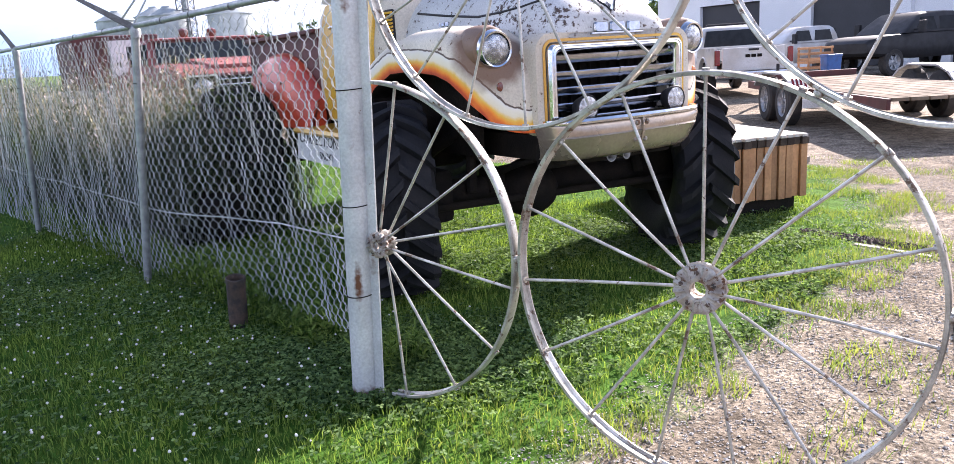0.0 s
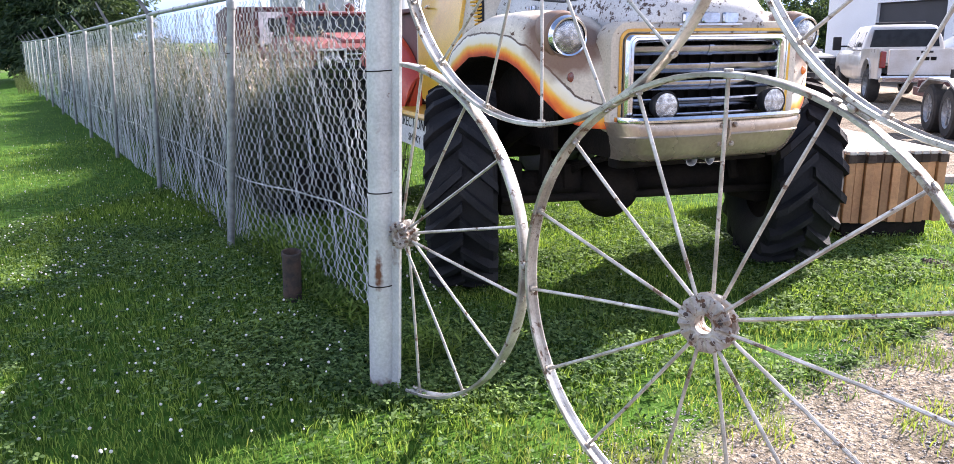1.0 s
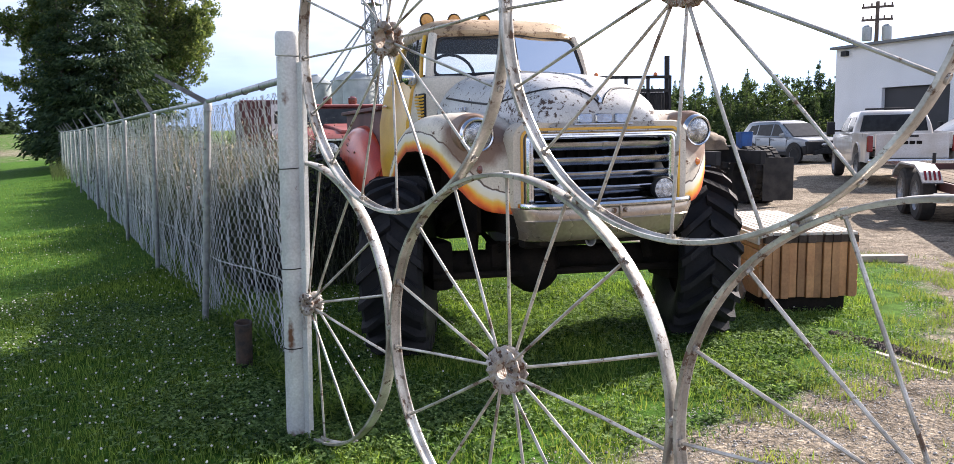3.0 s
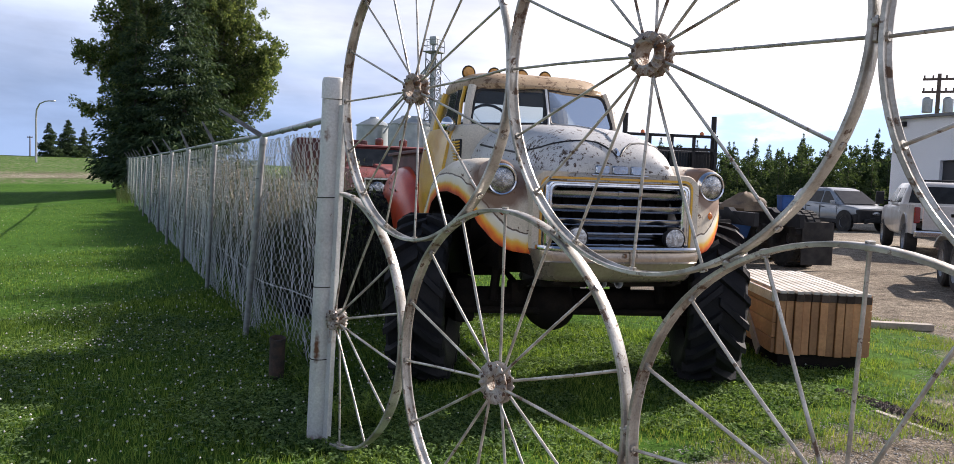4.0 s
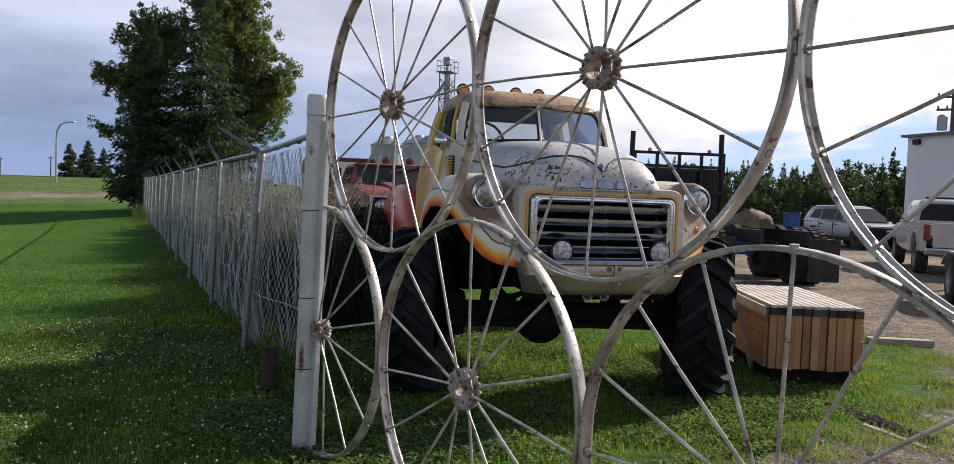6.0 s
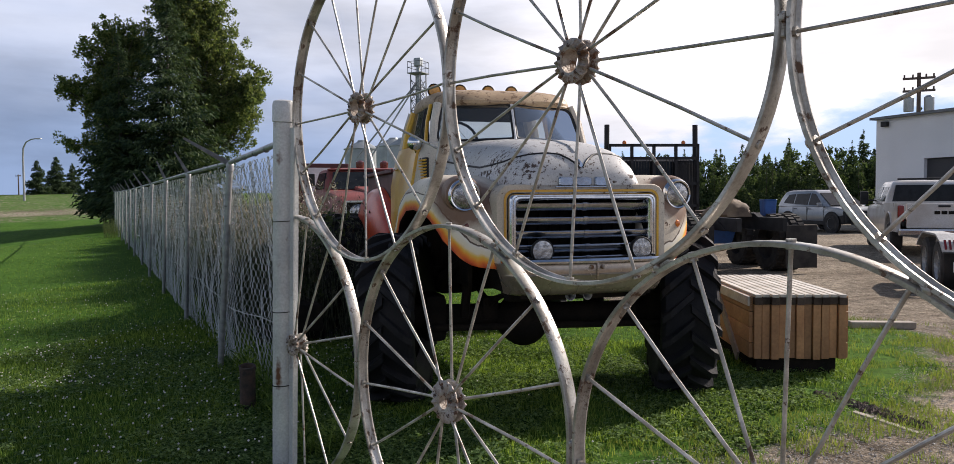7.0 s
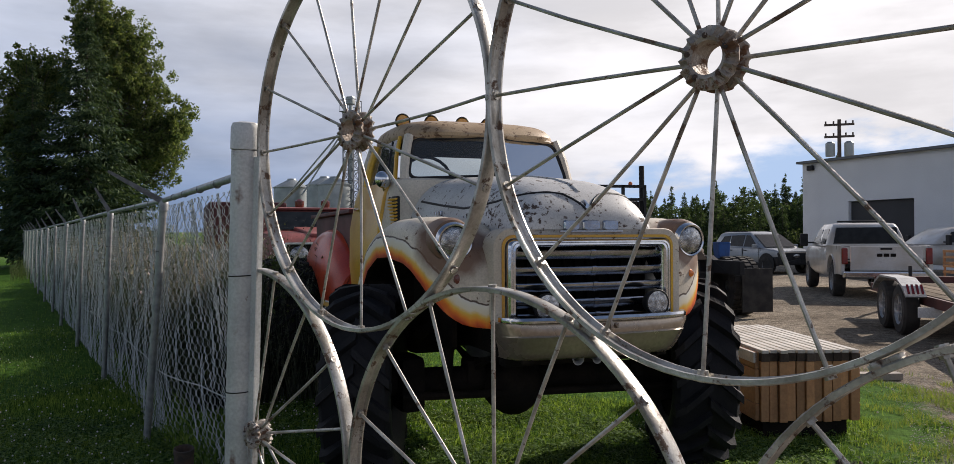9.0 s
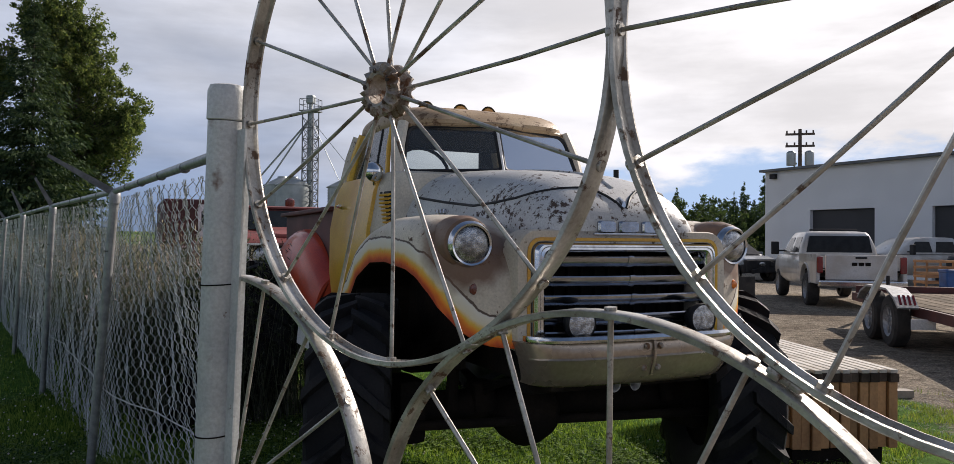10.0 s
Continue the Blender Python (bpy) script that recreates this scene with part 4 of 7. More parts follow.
def old_truck():
    t = thing("old_truck", "old pickup in worn white and orange paint on tractor tyres", "truck", TRUCK)
    for s in (-1, 1):
        front_wing(t, s)
    # hood
    bm = bmesh.new()
    st = [(-0.235, 1.47, 1.555, 0.37), (-0.225, 1.46, 1.60, 0.405), (-0.19, 1.45, 1.66, 0.43), (-0.12, 1.44, 1.73, 0.45), (0.0, 1.43, 1.79, 0.47), (0.2, 1.42, 1.835, 0.495), (0.5, 1.42, 1.873, 0.535), (0.8, 1.42, 1.898, 0.585), (1.05, 1.42, 1.911, 0.64), (1.2, 1.42, 1.918, 0.68)]
    loft(bm, [hood_ring(y, zb, zt, hw) for y, zb, zt, hw in st])
    hood = part("hood", bm, HOOD, t, "rounded white hood with flaking paint", True)
    # seam between hood and nose, centre strip, side badge bars
    bm = bmesh.new()
    def on_hood(x, y):
        k = [i for i in range(len(st) - 1) if st[i][0] <= y <= st[i + 1][0]][0]
        f = (y - st[k][0]) / (st[k + 1][0] - st[k][0])
        zb, zt, hw = (st[k][j] + (st[k + 1][j] - st[k][j]) * f for j in (1, 2, 3))
        ca = min(1.0, (abs(x) / hw) ** (1 / 0.56))
        return (x, y, zb + (zt - zb) * math.sqrt(1 - ca * ca) ** 0.72 + 0.002)
    for s in (-1, 1):
        pts = [on_hood(s * x, y) for x, y in ((0.012, -0.205), (0.035, -0.185), (0.07, -0.155), (0.12, -0.125), (0.20, -0.10), (0.28, -0.08), (0.34, -0.05), (0.39, 0.0), (0.43, 0.10), (0.465, 0.25), (0.50, 0.45), (0.54, 0.75), (0.585, 1.05))]
        tube(bm, pts, 0.0075, 6)
    part("hood_seam", bm, BLACK, hood)
    bm = bmesh.new()
    loft(bm, [[(x, -0.20 + 0.02 * k, 1.635 + z) for x, z in ((-0.018 + 0.006 * k, 0.0), (0.018 - 0.006 * k, 0.0), (0.006, 0.035 + 0.012 * k), (-0.006, 0.035 + 0.012 * k))] for k in range(3)])
    part("hood_ornament", bm, CHROME, hood)
    bm = bmesh.new()
    tube(bm, [(0, -0.10, 1.742), (0, 0.0, 1.792), (0, 0.2, 1.837), (0, 0.5, 1.875), (0, 0.8, 1.90), (0, 1.05, 1.913), (0, 1.18, 1.919)], 0.008, 6)
    part("centre_strip", bm, HOOD, hood, smooth=True)
    for s in (-1, 1):
        bm = bmesh.new()
        for k in range(3):
            bx(bm, (s * 0.560, 0.72 + 0.05 * k, 1.64), (0.02, 0.032, 0.028), bevel=0.005)
        bx(bm, (s * 0.563, 0.77, 1.616), (0.018, 0.2, 0.010), bevel=0.003)
        part("badge", bm, CHROME, hood, "small plain chrome badge bars")
    # nose emblem: plain chrome blocks on a bar
    bm = bmesh.new()
    for k, wdt in enumerate((0.10, 0.115, 0.10)):
        loft(bm, [[(-0.125 + 0.125 * k + x * wdt * q, -0.243 + dy, 1.547 + z * 0.058 * q) for x, z in rrect(0.5, 0.5, 0.2, 3)] for dy, q in ((0.04, 1), (0.0, 1), (-0.010, 0.86))])
    bx(bm, (0, -0.236, 1.512), (0.40, 0.03, 0.012), bevel=0.004)
    part("emblem", bm, GRILLE_CHROME, hood, "three plain chrome blocks on a bar")
    # grille surround with its yellow line
    outer = rrect(0.60, 0.285, 0.10, 5, 0, 1.245)
    inner = rrect(0.525, 0.232, 0.05, 5, 0, 1.243)
    bm = bmesh.new()
    loft(bm, [[(x, -0.10, z) for x, z in outer], [(x, -0.215, z) for x, z in outer], [(x * 0.985, -0.235, (z - 1.245) * 0.98 + 1.245) for x, z in outer],
              [(x, -0.235, z) for x, z in inner], [(x, -0.08, z) for x, z in inner]], caps=False)
    part("grille_surround", bm, PAINT, t, smooth=True)
    bm = bmesh.new()
    a, b = rrect(0.545, 0.250, 0.065, 5, 0, 1.244), rrect(0.530, 0.236, 0.055, 5, 0, 1.243)
    loft(bm, [[(x, -0.236, z) for x, z in a], [(x, -0.241, z) for x, z in a], [(x, -0.241, z) for x, z in b], [(x, -0.236, z) for x, z in b]], caps=False)
    part("yellow_line", bm, YELLOW, t, "yellow painted line round the grille")
    grille = thing_part("grille", t, (0, 0, 0))
    bm = bmesh.new()
    a, b = rrect(0.520, 0.228, 0.045, 5, 0, 1.243), rrect(0.452, 0.185, 0.03, 5, 0, 1.235)
    ring = lambda f, y: [(p[0] + (q[0] - p[0]) * f, y, p[1] + (q[1] - p[1]) * f) for p, q in zip(a, b)]
    loft(bm, [ring(0, -0.10), ring(0, -0.235), ring(0.08, -0.252), ring(0.22, -0.266), ring(0.36, -0.268), ring(0.40, -0.262), ring(0.44, -0.266), ring(0.62, -0.268), ring(0.80, -0.258), ring(0.93, -0.24), ring(1, -0.215), ring(1, -0.10)], caps=False)
    part("grille_frame", bm, CHROME, grille, "heavy chrome grille frame", True)
    for k, z in enumerate((1.385, 1.295, 1.208, 1.120, 1.045)):
        bm = bmesh.new()
        yb = -0.225 - 0.012 * k
        hwid = 0.455 + 0.004 * k
        sec = [(0.0, -0.034), (-0.014, -0.035), (-0.026, -0.026), (-0.038, -0.006), (-0.045, 0.010), (-0.047, 0.020), (-0.041, 0.027), (-0.02, 0.030), (0.0, 0.030)]
        for x0, x1 in ((-hwid, -0.012), (-0.014, 0.014), (0.012, hwid)):
            g = 0.92 if x1 - x0 < 0.05 else 0.80
            loft(bm, [[(x, yb + 0.05 * (x / 0.46) ** 2 + y * g, z + zz * g) for y, zz in sec] for x in np.linspace(x0, x1, 7)])
        part("grille_bar", bm, GRILLE_CHROME, grille, "dulled chrome bar", True)
    bm = bmesh.new()
    bx(bm, (0, -0.09, 1.235), (0.96, 0.03, 0.46))
    for k in range(12):
        bx(bm, (-0.42 + 0.076 * k, -0.12, 1.235), (0.006, 0.03, 0.43))
    part("radiator", bm, DARK, grille)
    # bumper: sheet with turned-back ends, ridge, centre strap and bolts
    bumper = thing_part("bumper", t, (0, 0, 0))
    bm = bmesh.new()
    xs = [-0.60, -0.595, -0.56, -0.50, -0.40, -0.2, 0.0, 0.2, 0.40, 0.50, 0.56, 0.595, 0.60]
    ys = [-0.20, -0.28, -0.34, -0.375, -0.395, -0.41, -0.415, -0.41, -0.395, -0.375, -0.34, -0.28, -0.20]
    prof = [(0.06, 1.030), (0.0, 1.028), (-0.010, 1.01), (-0.004, 0.965), (-0.012, 0.957), (-0.006, 0.946), (0.018, 0.875), (0.04, 0.842), (0.06, 0.828)]
    loft(bm, [[(x * (1 - 0.13 * (1.03 - z) / 0.20), y + dy, z) for dy, z in prof] + [(x * (1 - 0.13 * (1.03 - z) / 0.20), y + dy + 0.012, z) for dy, z in prof[::-1]] for x, y in zip(xs, ys)])
    part("bumper_sheet", bm, BEIGE, bumper, "worn metal bumper, the gravel's tan reflection put into its colour", True)
    bm = bmesh.new()
    loft(bm, [[(x * 0.97, y - 0.008 + dy, 1.045 + z) for dy, z in ((-0.012, -0.012), (-0.016, 0.0), (-0.008, 0.014), (0.03, 0.012), (0.03, -0.012))] for x, y in zip(xs[1:-1], ys[1:-1])])
    part("chrome_strip", bm, CHROME, bumper, smooth=True)
    bm = bmesh.new()
    tube(bm, [(0.012, -0.425, 1.05), (0.012, -0.432, 1.0), (0.012, -0.43, 0.95), (0.012, -0.40, 0.87)], 0.007, 6)
    part("strap", bm, BEIGE, bumper)
    for x in (-0.03, 0.045):
        for z in (1.005, 0.905):
            bm = bmesh.new()
            lathe(bm, [(0.015, 0.0), (0.015, 0.008), (0.008, 0.016)], 12, Matrix.Translation((x, -0.422 if z > 0.95 else -0.402, z)) @ YAX)
            part("bolt", bm, HUB_IRON, bumper)
    for s in (-1, 1):
        m = Matrix.Translation((s * 0.345 + 0.02, -0.33, 1.108)) @ YAX
        bm = bmesh.new()
        lathe(bm, [(0.02, -0.09), (0.055, -0.06), (0.074, -0.01), (0.077, 0.012), (0.073, 0.019), (0.069, 0.012), (0.067, 0.0)], 28, m, caps=False)
        fog = part("fog_lamp", bm, BLACK, t, "round fog lamp in a black shell", True)
        bm = bmesh.new()
        lathe(bm, [(0.072, 0.004), (0.066, 0.016), (0.04, 0.022), (0.01, 0.024)], 28, m)
        part("lens", bm, LENS, fog, "clear glass lens", True)
        bm = bmesh.new()
        rod(bm, (s * 0.345 + 0.02, -0.33, 1.03), (s * 0.345 + 0.02, -0.35, 1.06), 0.014, 8)
        part("bracket", bm, BLACK, fog)
    for x in (-0.10, 0.02):
        bm = bmesh.new()
        lathe(bm, [(0.010, -0.10), (0.012, -0.05), (0.022, -0.01), (0.034, 0.0), (0.031, 0.0), (0.016, -0.02)], 20, Matrix.Translation((x - 0.02, -0.30, 0.815)) @ pose(0, 0, 0, 0, 0, -8 if x < -0.05 else 8) @ YAX, caps=False)
        part("horn", bm, GALV, t, "small dull trumpet horn", True)
    # cab: lower body, pillars, roof, panes
    cab = thing_part("cab", t, (0, 0, 0))
    bm = bmesh.new()
    loft(bm, [[(x, y, z) for x, y in rrect(hx, hy, 0.16, 4, 0, cy)] for z, hx, hy, cy in ((1.0, 0.78, 0.60, 1.82), (1.25, 0.815, 0.66, 1.80), (1.55, 0.81, 0.67, 1.80), (1.8, 0.765, 0.68, 1.78), (1.885, 0.73, 0.665, 1.775), (1.90, 0.70, 0.64, 1.78))])
    part("cab_body", bm, PAINT, cab, smooth=True)
    for s in (-1, 1):
        bm = bmesh.new()
        rings = []
        for z, x in ((1.02, 0.806), (1.25, 0.832), (1.55, 0.828), (1.78, 0.786), (1.885, 0.748)):
            rings.append([(s * (x + dx), y, z) for dx, y in ((-0.05, 1.30), (0.006, 1.305), (0.010, 1.33), (0.010, 2.20), (0.006, 2.225), (-0.05, 2.23))])
        loft(bm, rings if s < 0 else [r[::-1] for r in rings])
        door = part("door", bm, YELLOW, cab, "yellow painted door", True)
        bm = bmesh.new()
        tube(bm, [(s * 0.80, 2.0, 1.70), (s * 0.845, 1.98, 1.705), (s * 0.845, 1.9, 1.71)], 0.011, 8)
        part("handle", bm, CHROME, door)
        bm = bmesh.new()
        bx(bm, (s * 0.742, 1.195, 1.655), (0.03, 0.12, 0.235), pose(0, 0, 0, 0, 0, s * -14), bevel=0.01)
        vent = part("vent_panel", bm, BLACK, cab)
        for k in range(9):
            bm = bmesh.new()
            bx(bm, (s * 0.757, 1.185, 1.562 + 0.0235 * k), (0.022, 0.108, 0.012), pose(0, 0, 0, 0, s * 24, s * -14), bevel=0.003)
            part("louvre", bm, YELLOW, vent, "yellow vent louvre")
        if s > 0:
            continue
        bm = bmesh.new()
        lathe(bm, [(0.056, -0.010), (0.062, 0.0), (0.060, 0.012), (0.050, 0.032), (0.030, 0.050), (0.006, 0.057)], 22, Matrix.Translation((s * 0.80, 1.28, 1.893)) @ pose(0, 0, 0, -6, 0, 12) @ YAX)
        mir = part("mirror", bm, CHROME, cab, "round chrome door mirror", True)
        bm = bmesh.new()
        tube(bm, [(s * 0.73, 1.36, 1.80), (s * 0.78, 1.33, 1.82), (s * 0.80, 1.29, 1.865)], 0.008, 6)
        part("mirror_arm", bm, CHROME, mir)
    # roof shell: a domed sheet with a rounded brow over the screen
    def roof_ring(z, hx, y0, y1, n=40):
        out, cy, hy = [], (y0 + y1) / 2, (y1 - y0) / 2
        for k in range(n):
            a = 2 * math.pi * k / n
            ca, sa = math.cos(a), math.sin(a)
            out.append((hx * math.copysign(abs(ca) ** 0.52, ca), cy + hy * math.copysign(abs(sa) ** 0.60, sa), z))
        return out
    bm = bmesh.new()
    loft(bm, [roof_ring(*r) for r in ((2.205, 0.631, 1.235, 2.45), (2.222, 0.642, 1.205, 2.46), (2.245, 0.644, 1.200, 2.46), (2.275, 0.639, 1.225, 2.45), (2.310, 0.619, 1.275, 2.42), (2.338, 0.584, 1.35, 2.37), (2.360, 0.526, 1.45, 2.29), (2.374, 0.421, 1.58, 2.18), (2.381, 0.247, 1.74, 2.05))])
    part("roof", bm, ROOF_CREAM, cab, "domed roof in faded cream paint", True)
    bm = bmesh.new()
    bx(bm, (0, 1.87, 2.196), (1.12, 1.02, 0.015))
    part("headliner", bm, DARK, cab)
    bm = bmesh.new()
    pts = [(-0.60, 1.345, 2.205), (-0.42, 1.268, 2.220), (-0.2, 1.215, 2.230), (0, 1.200, 2.233), (0.2, 1.215, 2.230), (0.42, 1.268, 2.220), (0.60, 1.345, 2.205)]
    tube(bm, pts, 0.017, 8)
    part("drip_rail", bm, ROOF_CREAM, cab, smooth=True)
    # pillars
    for s in (-1, 1):
        for foot, head, w in (((0.655, 1.235, 1.89), (0.590, 1.335, 2.22), 0.036), ((0.705, 1.30, 1.89), (0.63, 1.43, 2.22), 0.016), ((0.71, 2.13, 1.89), (0.635, 2.07, 2.22), 0.035), ((0.65, 2.40, 1.90), (0.57, 2.34, 2.23), 0.07)):
            bm = bmesh.new()
            tube(bm, [(s * foot[0], foot[1], foot[2]), (s * (foot[0] * 0.45 + head[0] * 0.55 + 0.012), foot[1] * 0.5 + head[1] * 0.5, 2.07), (s * head[0], head[1], head[2])], w, 8)
            part("pillar", bm, PAINT if foot[1] < 1.25 or foot[1] > 2.3 else YELLOW, cab, smooth=True)
    bm = bmesh.new()
    tube(bm, [(0, 1.095, 1.915), (0, 1.155, 2.08), (0, 1.213, 2.235)], 0.014, 8)
    part("centre_bar", bm, SIGN_WHITE, cab, smooth=True)
    for s in (-1, 1):
        # each half of the screen: corner points, rounded, in a rubber gasket
        q = [Vector((s * 0.012, 1.100, 1.925)), Vector((s * 0.632, 1.215, 1.900)), Vector((s * 0.565, 1.315, 2.195)), Vector((s * 0.012, 1.212, 2.222))]
        loop = []
        for k in range(4):
            a, b, c = q[k - 1], q[k], q[(k + 1) % 4]
            rr = 0.030 if abs(b.x) < 0.1 else 0.075
            p0, p1 = b + (a - b).normalized() * rr, b + (c - b).normalized() * rr
            loop += [p0.lerp(b, f).lerp(b.lerp(p1, f), f) for f in (0, 0.25, 0.5, 0.75, 1.0)]
        bm = bmesh.new()
        loft(bm, [loop, [p + Vector((0, 0.004, 0)) for p in loop]])
        p = part("windscreen", bm, CLEAR, cab, "flat half of the split windscreen")
        p.visible_shadow = False
        bm = bmesh.new()
        tube(bm, loop + loop[:1], 0.013, 6)
        part("windscreen_gasket", bm, BLACK, cab, smooth=True)
        bm = bmesh.new()
        loft(bm, [[(s * 0.705, 1.30, 1.89), (s * 0.71, 2.10, 1.89), (s * 0.635, 2.05, 2.21), (s * 0.632, 1.44, 2.21)], [(s * 0.701, 1.30, 1.89), (s * 0.706, 2.10, 1.89), (s * 0.631, 2.05, 2.21), (s * 0.628, 1.44, 2.21)]])
        p = part("side_window", bm, CLEAR, cab)
        p.visible_shadow = False
        bm = bmesh.new()
        tube(bm, [(s * 0.704, 1.55, 1.89), (s * 0.632, 1.62, 2.21)], 0.010, 6)
        part("vent_bar", bm, BLACK, cab)
    # back wall with its window opening
    bm = bmesh.new()
    for c, sz in (((0, 2.40, 1.945), (1.26, 0.04, 0.11)), ((0, 2.38, 2.222), (1.1, 0.04, 0.045)), ((-0.53, 2.39, 2.1), (0.20, 0.04, 0.22)), ((0.53, 2.39, 2.1), (0.20, 0.04, 0.22))):
        bx(bm, c, sz)
    part("back_wall", bm, DARK, cab)
    bm = bmesh.new()
    for s in (-1, 1):
        bx(bm, (s * 0.38, 2.22, 1.90), (0.6, 0.14, 0.16), bevel=0.05)
    part("seat_back", bm, DARK, cab)
    bm = bmesh.new()
    pts = [(-0.38 + 0.19 * math.cos(a), 1.55 + 0.05 * math.sin(a), 1.93 + 0.17 * math.sin(a)) for a in np.linspace(0, 2 * math.pi, 21)]
    tube(bm, pts, 0.012, 6)
    part("steering_wheel", bm, DARK, cab)
    for x in (-0.545, -0.315, -0.06, 0.155):
        m = Matrix.Translation((x, 1.66, 2.372)) @ YAX
        bm = bmesh.new()
        lathe(bm, [(0.02, -0.06), (0.048, -0.045), (0.058, 0.0), (0.061, 0.012), (0.055, 0.018), (0.051, 0.006)], 22, m, caps=False)
        lm = part("roof_lamp", bm, BLACK, cab, "round amber roof lamp", True)
        bm = bmesh.new()
        lathe(bm, [(0.053, 0.004), (0.046, 0.014), (0.01, 0.018)], 22, m)
        part("lens", bm, LENS_YELLOW, lm, "yellow lens", True)
        bm = bmesh.new()
        rod(bm, (x, 1.70, 2.28), (x, 1.69, 2.35), 0.014, 6)
        part("stalk", bm, BLACK, lm)
    # rear body: orange wings, dark box
    for s in (-1, 1):
        bm = bmesh.new()
        rings = []
        for k in range(23):
            f = k / 22
            y = 2.50 + 1.85 * f
            zt = 0.93 + 0.64 * math.sin(math.pi * (0.06 + 0.88 * f)) ** 0.55
            zb = 0.93 + (0.32 * math.sin(math.pi * max(0, min(1, (f - 0.28) / 0.62))) ** 0.7 if f > 0.28 else 0)
            bulge = 0.10 + 0.13 * math.sin(math.pi * (0.08 + 0.84 * f)) ** 0.6
            ring = [(s * 0.73, y, zb), (s * 0.73, y, zt - 0.05)]
            for j in range(9):
                a = math.pi / 2 * j / 8
                ring.append((s * (0.73 + bulge * math.sin(a)), y, zt - 0.05 - 0.30 * (1 - math.cos(a)) + 0.05 * math.cos(a)))
            ring += [(s * (0.73 + bulge), y, zb + (zt - 0.35 - zb) * 0.5 if zt - 0.35 > zb else zb + 0.01), (s * (0.73 + bulge - 0.01), y, zb)]
            rings.append(ring if s > 0 else ring[::-1])
        loft(bm, rings)
        part("rear_wing", bm, ORANGE, t, "rounded orange-red rear wing", True)
        bm = bmesh.new()
        loft(bm, [[(s * x, y, z) for x, z in ((0.55, 0.90), (0.98, 0.90), (1.0, 0.92), (0.98, 0.945), (0.55, 0.95))] for y in (1.50, 2.62)])
        part("running_board", bm, YELLOW, t)
    bed = thing_part("bed", t, (0, 0, 0))
    for c, sz, mt, nm in (((-0.70, 3.5, 1.33), (0.05, 1.9, 0.74), DARKRED, "bed_side"), ((0.70, 3.5, 1.33), (0.05, 1.9, 0.74), DARKRED, "bed_side"), ((0, 2.56, 1.35), (1.36, 0.05, 0.70), DARKRED, "bed_front"), ((0, 3.5, 1.02), (1.34, 1.9, 0.05), DARK, "bed_floor"), ((0, 4.45, 1.33), (1.34, 0.05, 0.7), DARKRED, "tailgate"), ((-0.72, 3.5, 1.715), (0.12, 1.95, 0.035), DARKRED, "bed_rail"), ((0.72, 3.5, 1.715), (0.12, 1.95, 0.035), DARKRED, "bed_rail")):
        bm = bmesh.new()
        bx(bm, c, sz, bevel=0.008)
        part(nm, bm, mt, bed)
    # sign hung under the running board
    sign = thing_part("sign", t, (-0.95, 2.18, 0.81))
    sign.rotation_euler = (radians(-4), radians(3), radians(-84))
    bm = bmesh.new()
    bx(bm, (0, 0, 0), (0.72, 0.008, 0.26), bevel=0.002)
    part("board", bm, SIGN_WHITE, sign, "white board with black lettering")
    for txt, size, z, x in (("CORRECTION", 0.105, 0.01, 0.0), ("SMOKY", 0.075, -0.095, 0.14)):
        cu = bpy.data.curves.new("lettering", "FONT")
        cu.body, cu.size, cu.align_x, cu.extrude = txt, size, "CENTER", 0.001
        ob = new("lettering", cu)
        cu.materials.append(INK)
        ob.parent = sign
        ob.location, ob.rotation_euler = (x, -0.006, z), (radians(90), 0, 0)
        ob.scale = (0.95, 1.1, 1)
    # wheels, axles and frame
    for c, r, wd, steer in (((-1.06, 0.66, 0.585), 0.60, 0.40, -22), ((1.02, 0.29, 0.585), 0.60, 0.40, -22), ((-1.14, 3.75, 0.63), 0.645, 0.50, 0), ((1.14, 3.75, 0.63), 0.645, 0.50, 0)):
        tractor_tyre(t, "wheel", c, r, wd, "black tractor tyre with deep chevron lugs", steer)
    for left, right, z, dx in ((0.66, 0.29, 0.585, -0.17), (3.75, 3.75, 0.63, 0.12)):
        at = lambda x, dy=0.0, dz=0.0: (x, left + (right - left) * (x + 1.06) / 2.08 + dy, z + dz)
        bm = bmesh.new()
        rod(bm, at(-1.0), at(0.96), 0.085, 12)
        rod(bm, at(-0.9, -0.18, -0.06), at(0.86, -0.18, -0.06), 0.025, 8)
        for s in (-1, 1):
            bx(bm, at(s * 0.82), (0.16, 0.30, 0.34), bevel=0.05)
            rod(bm, at(s * 0.62, -0.12), (s * 0.55, at(s * 0.62)[1] - 0.05, 1.05), 0.035, 8)
        lathe(bm, [(0.05, -0.24), (0.13, -0.18), (0.19, -0.06), (0.195, 0.04), (0.13, 0.16), (0.05, 0.22)], 22, Matrix.Translation(at(dx, -0.03, -0.03)) @ YAX)
        part("axle", bm, DARK, t, smooth=True)
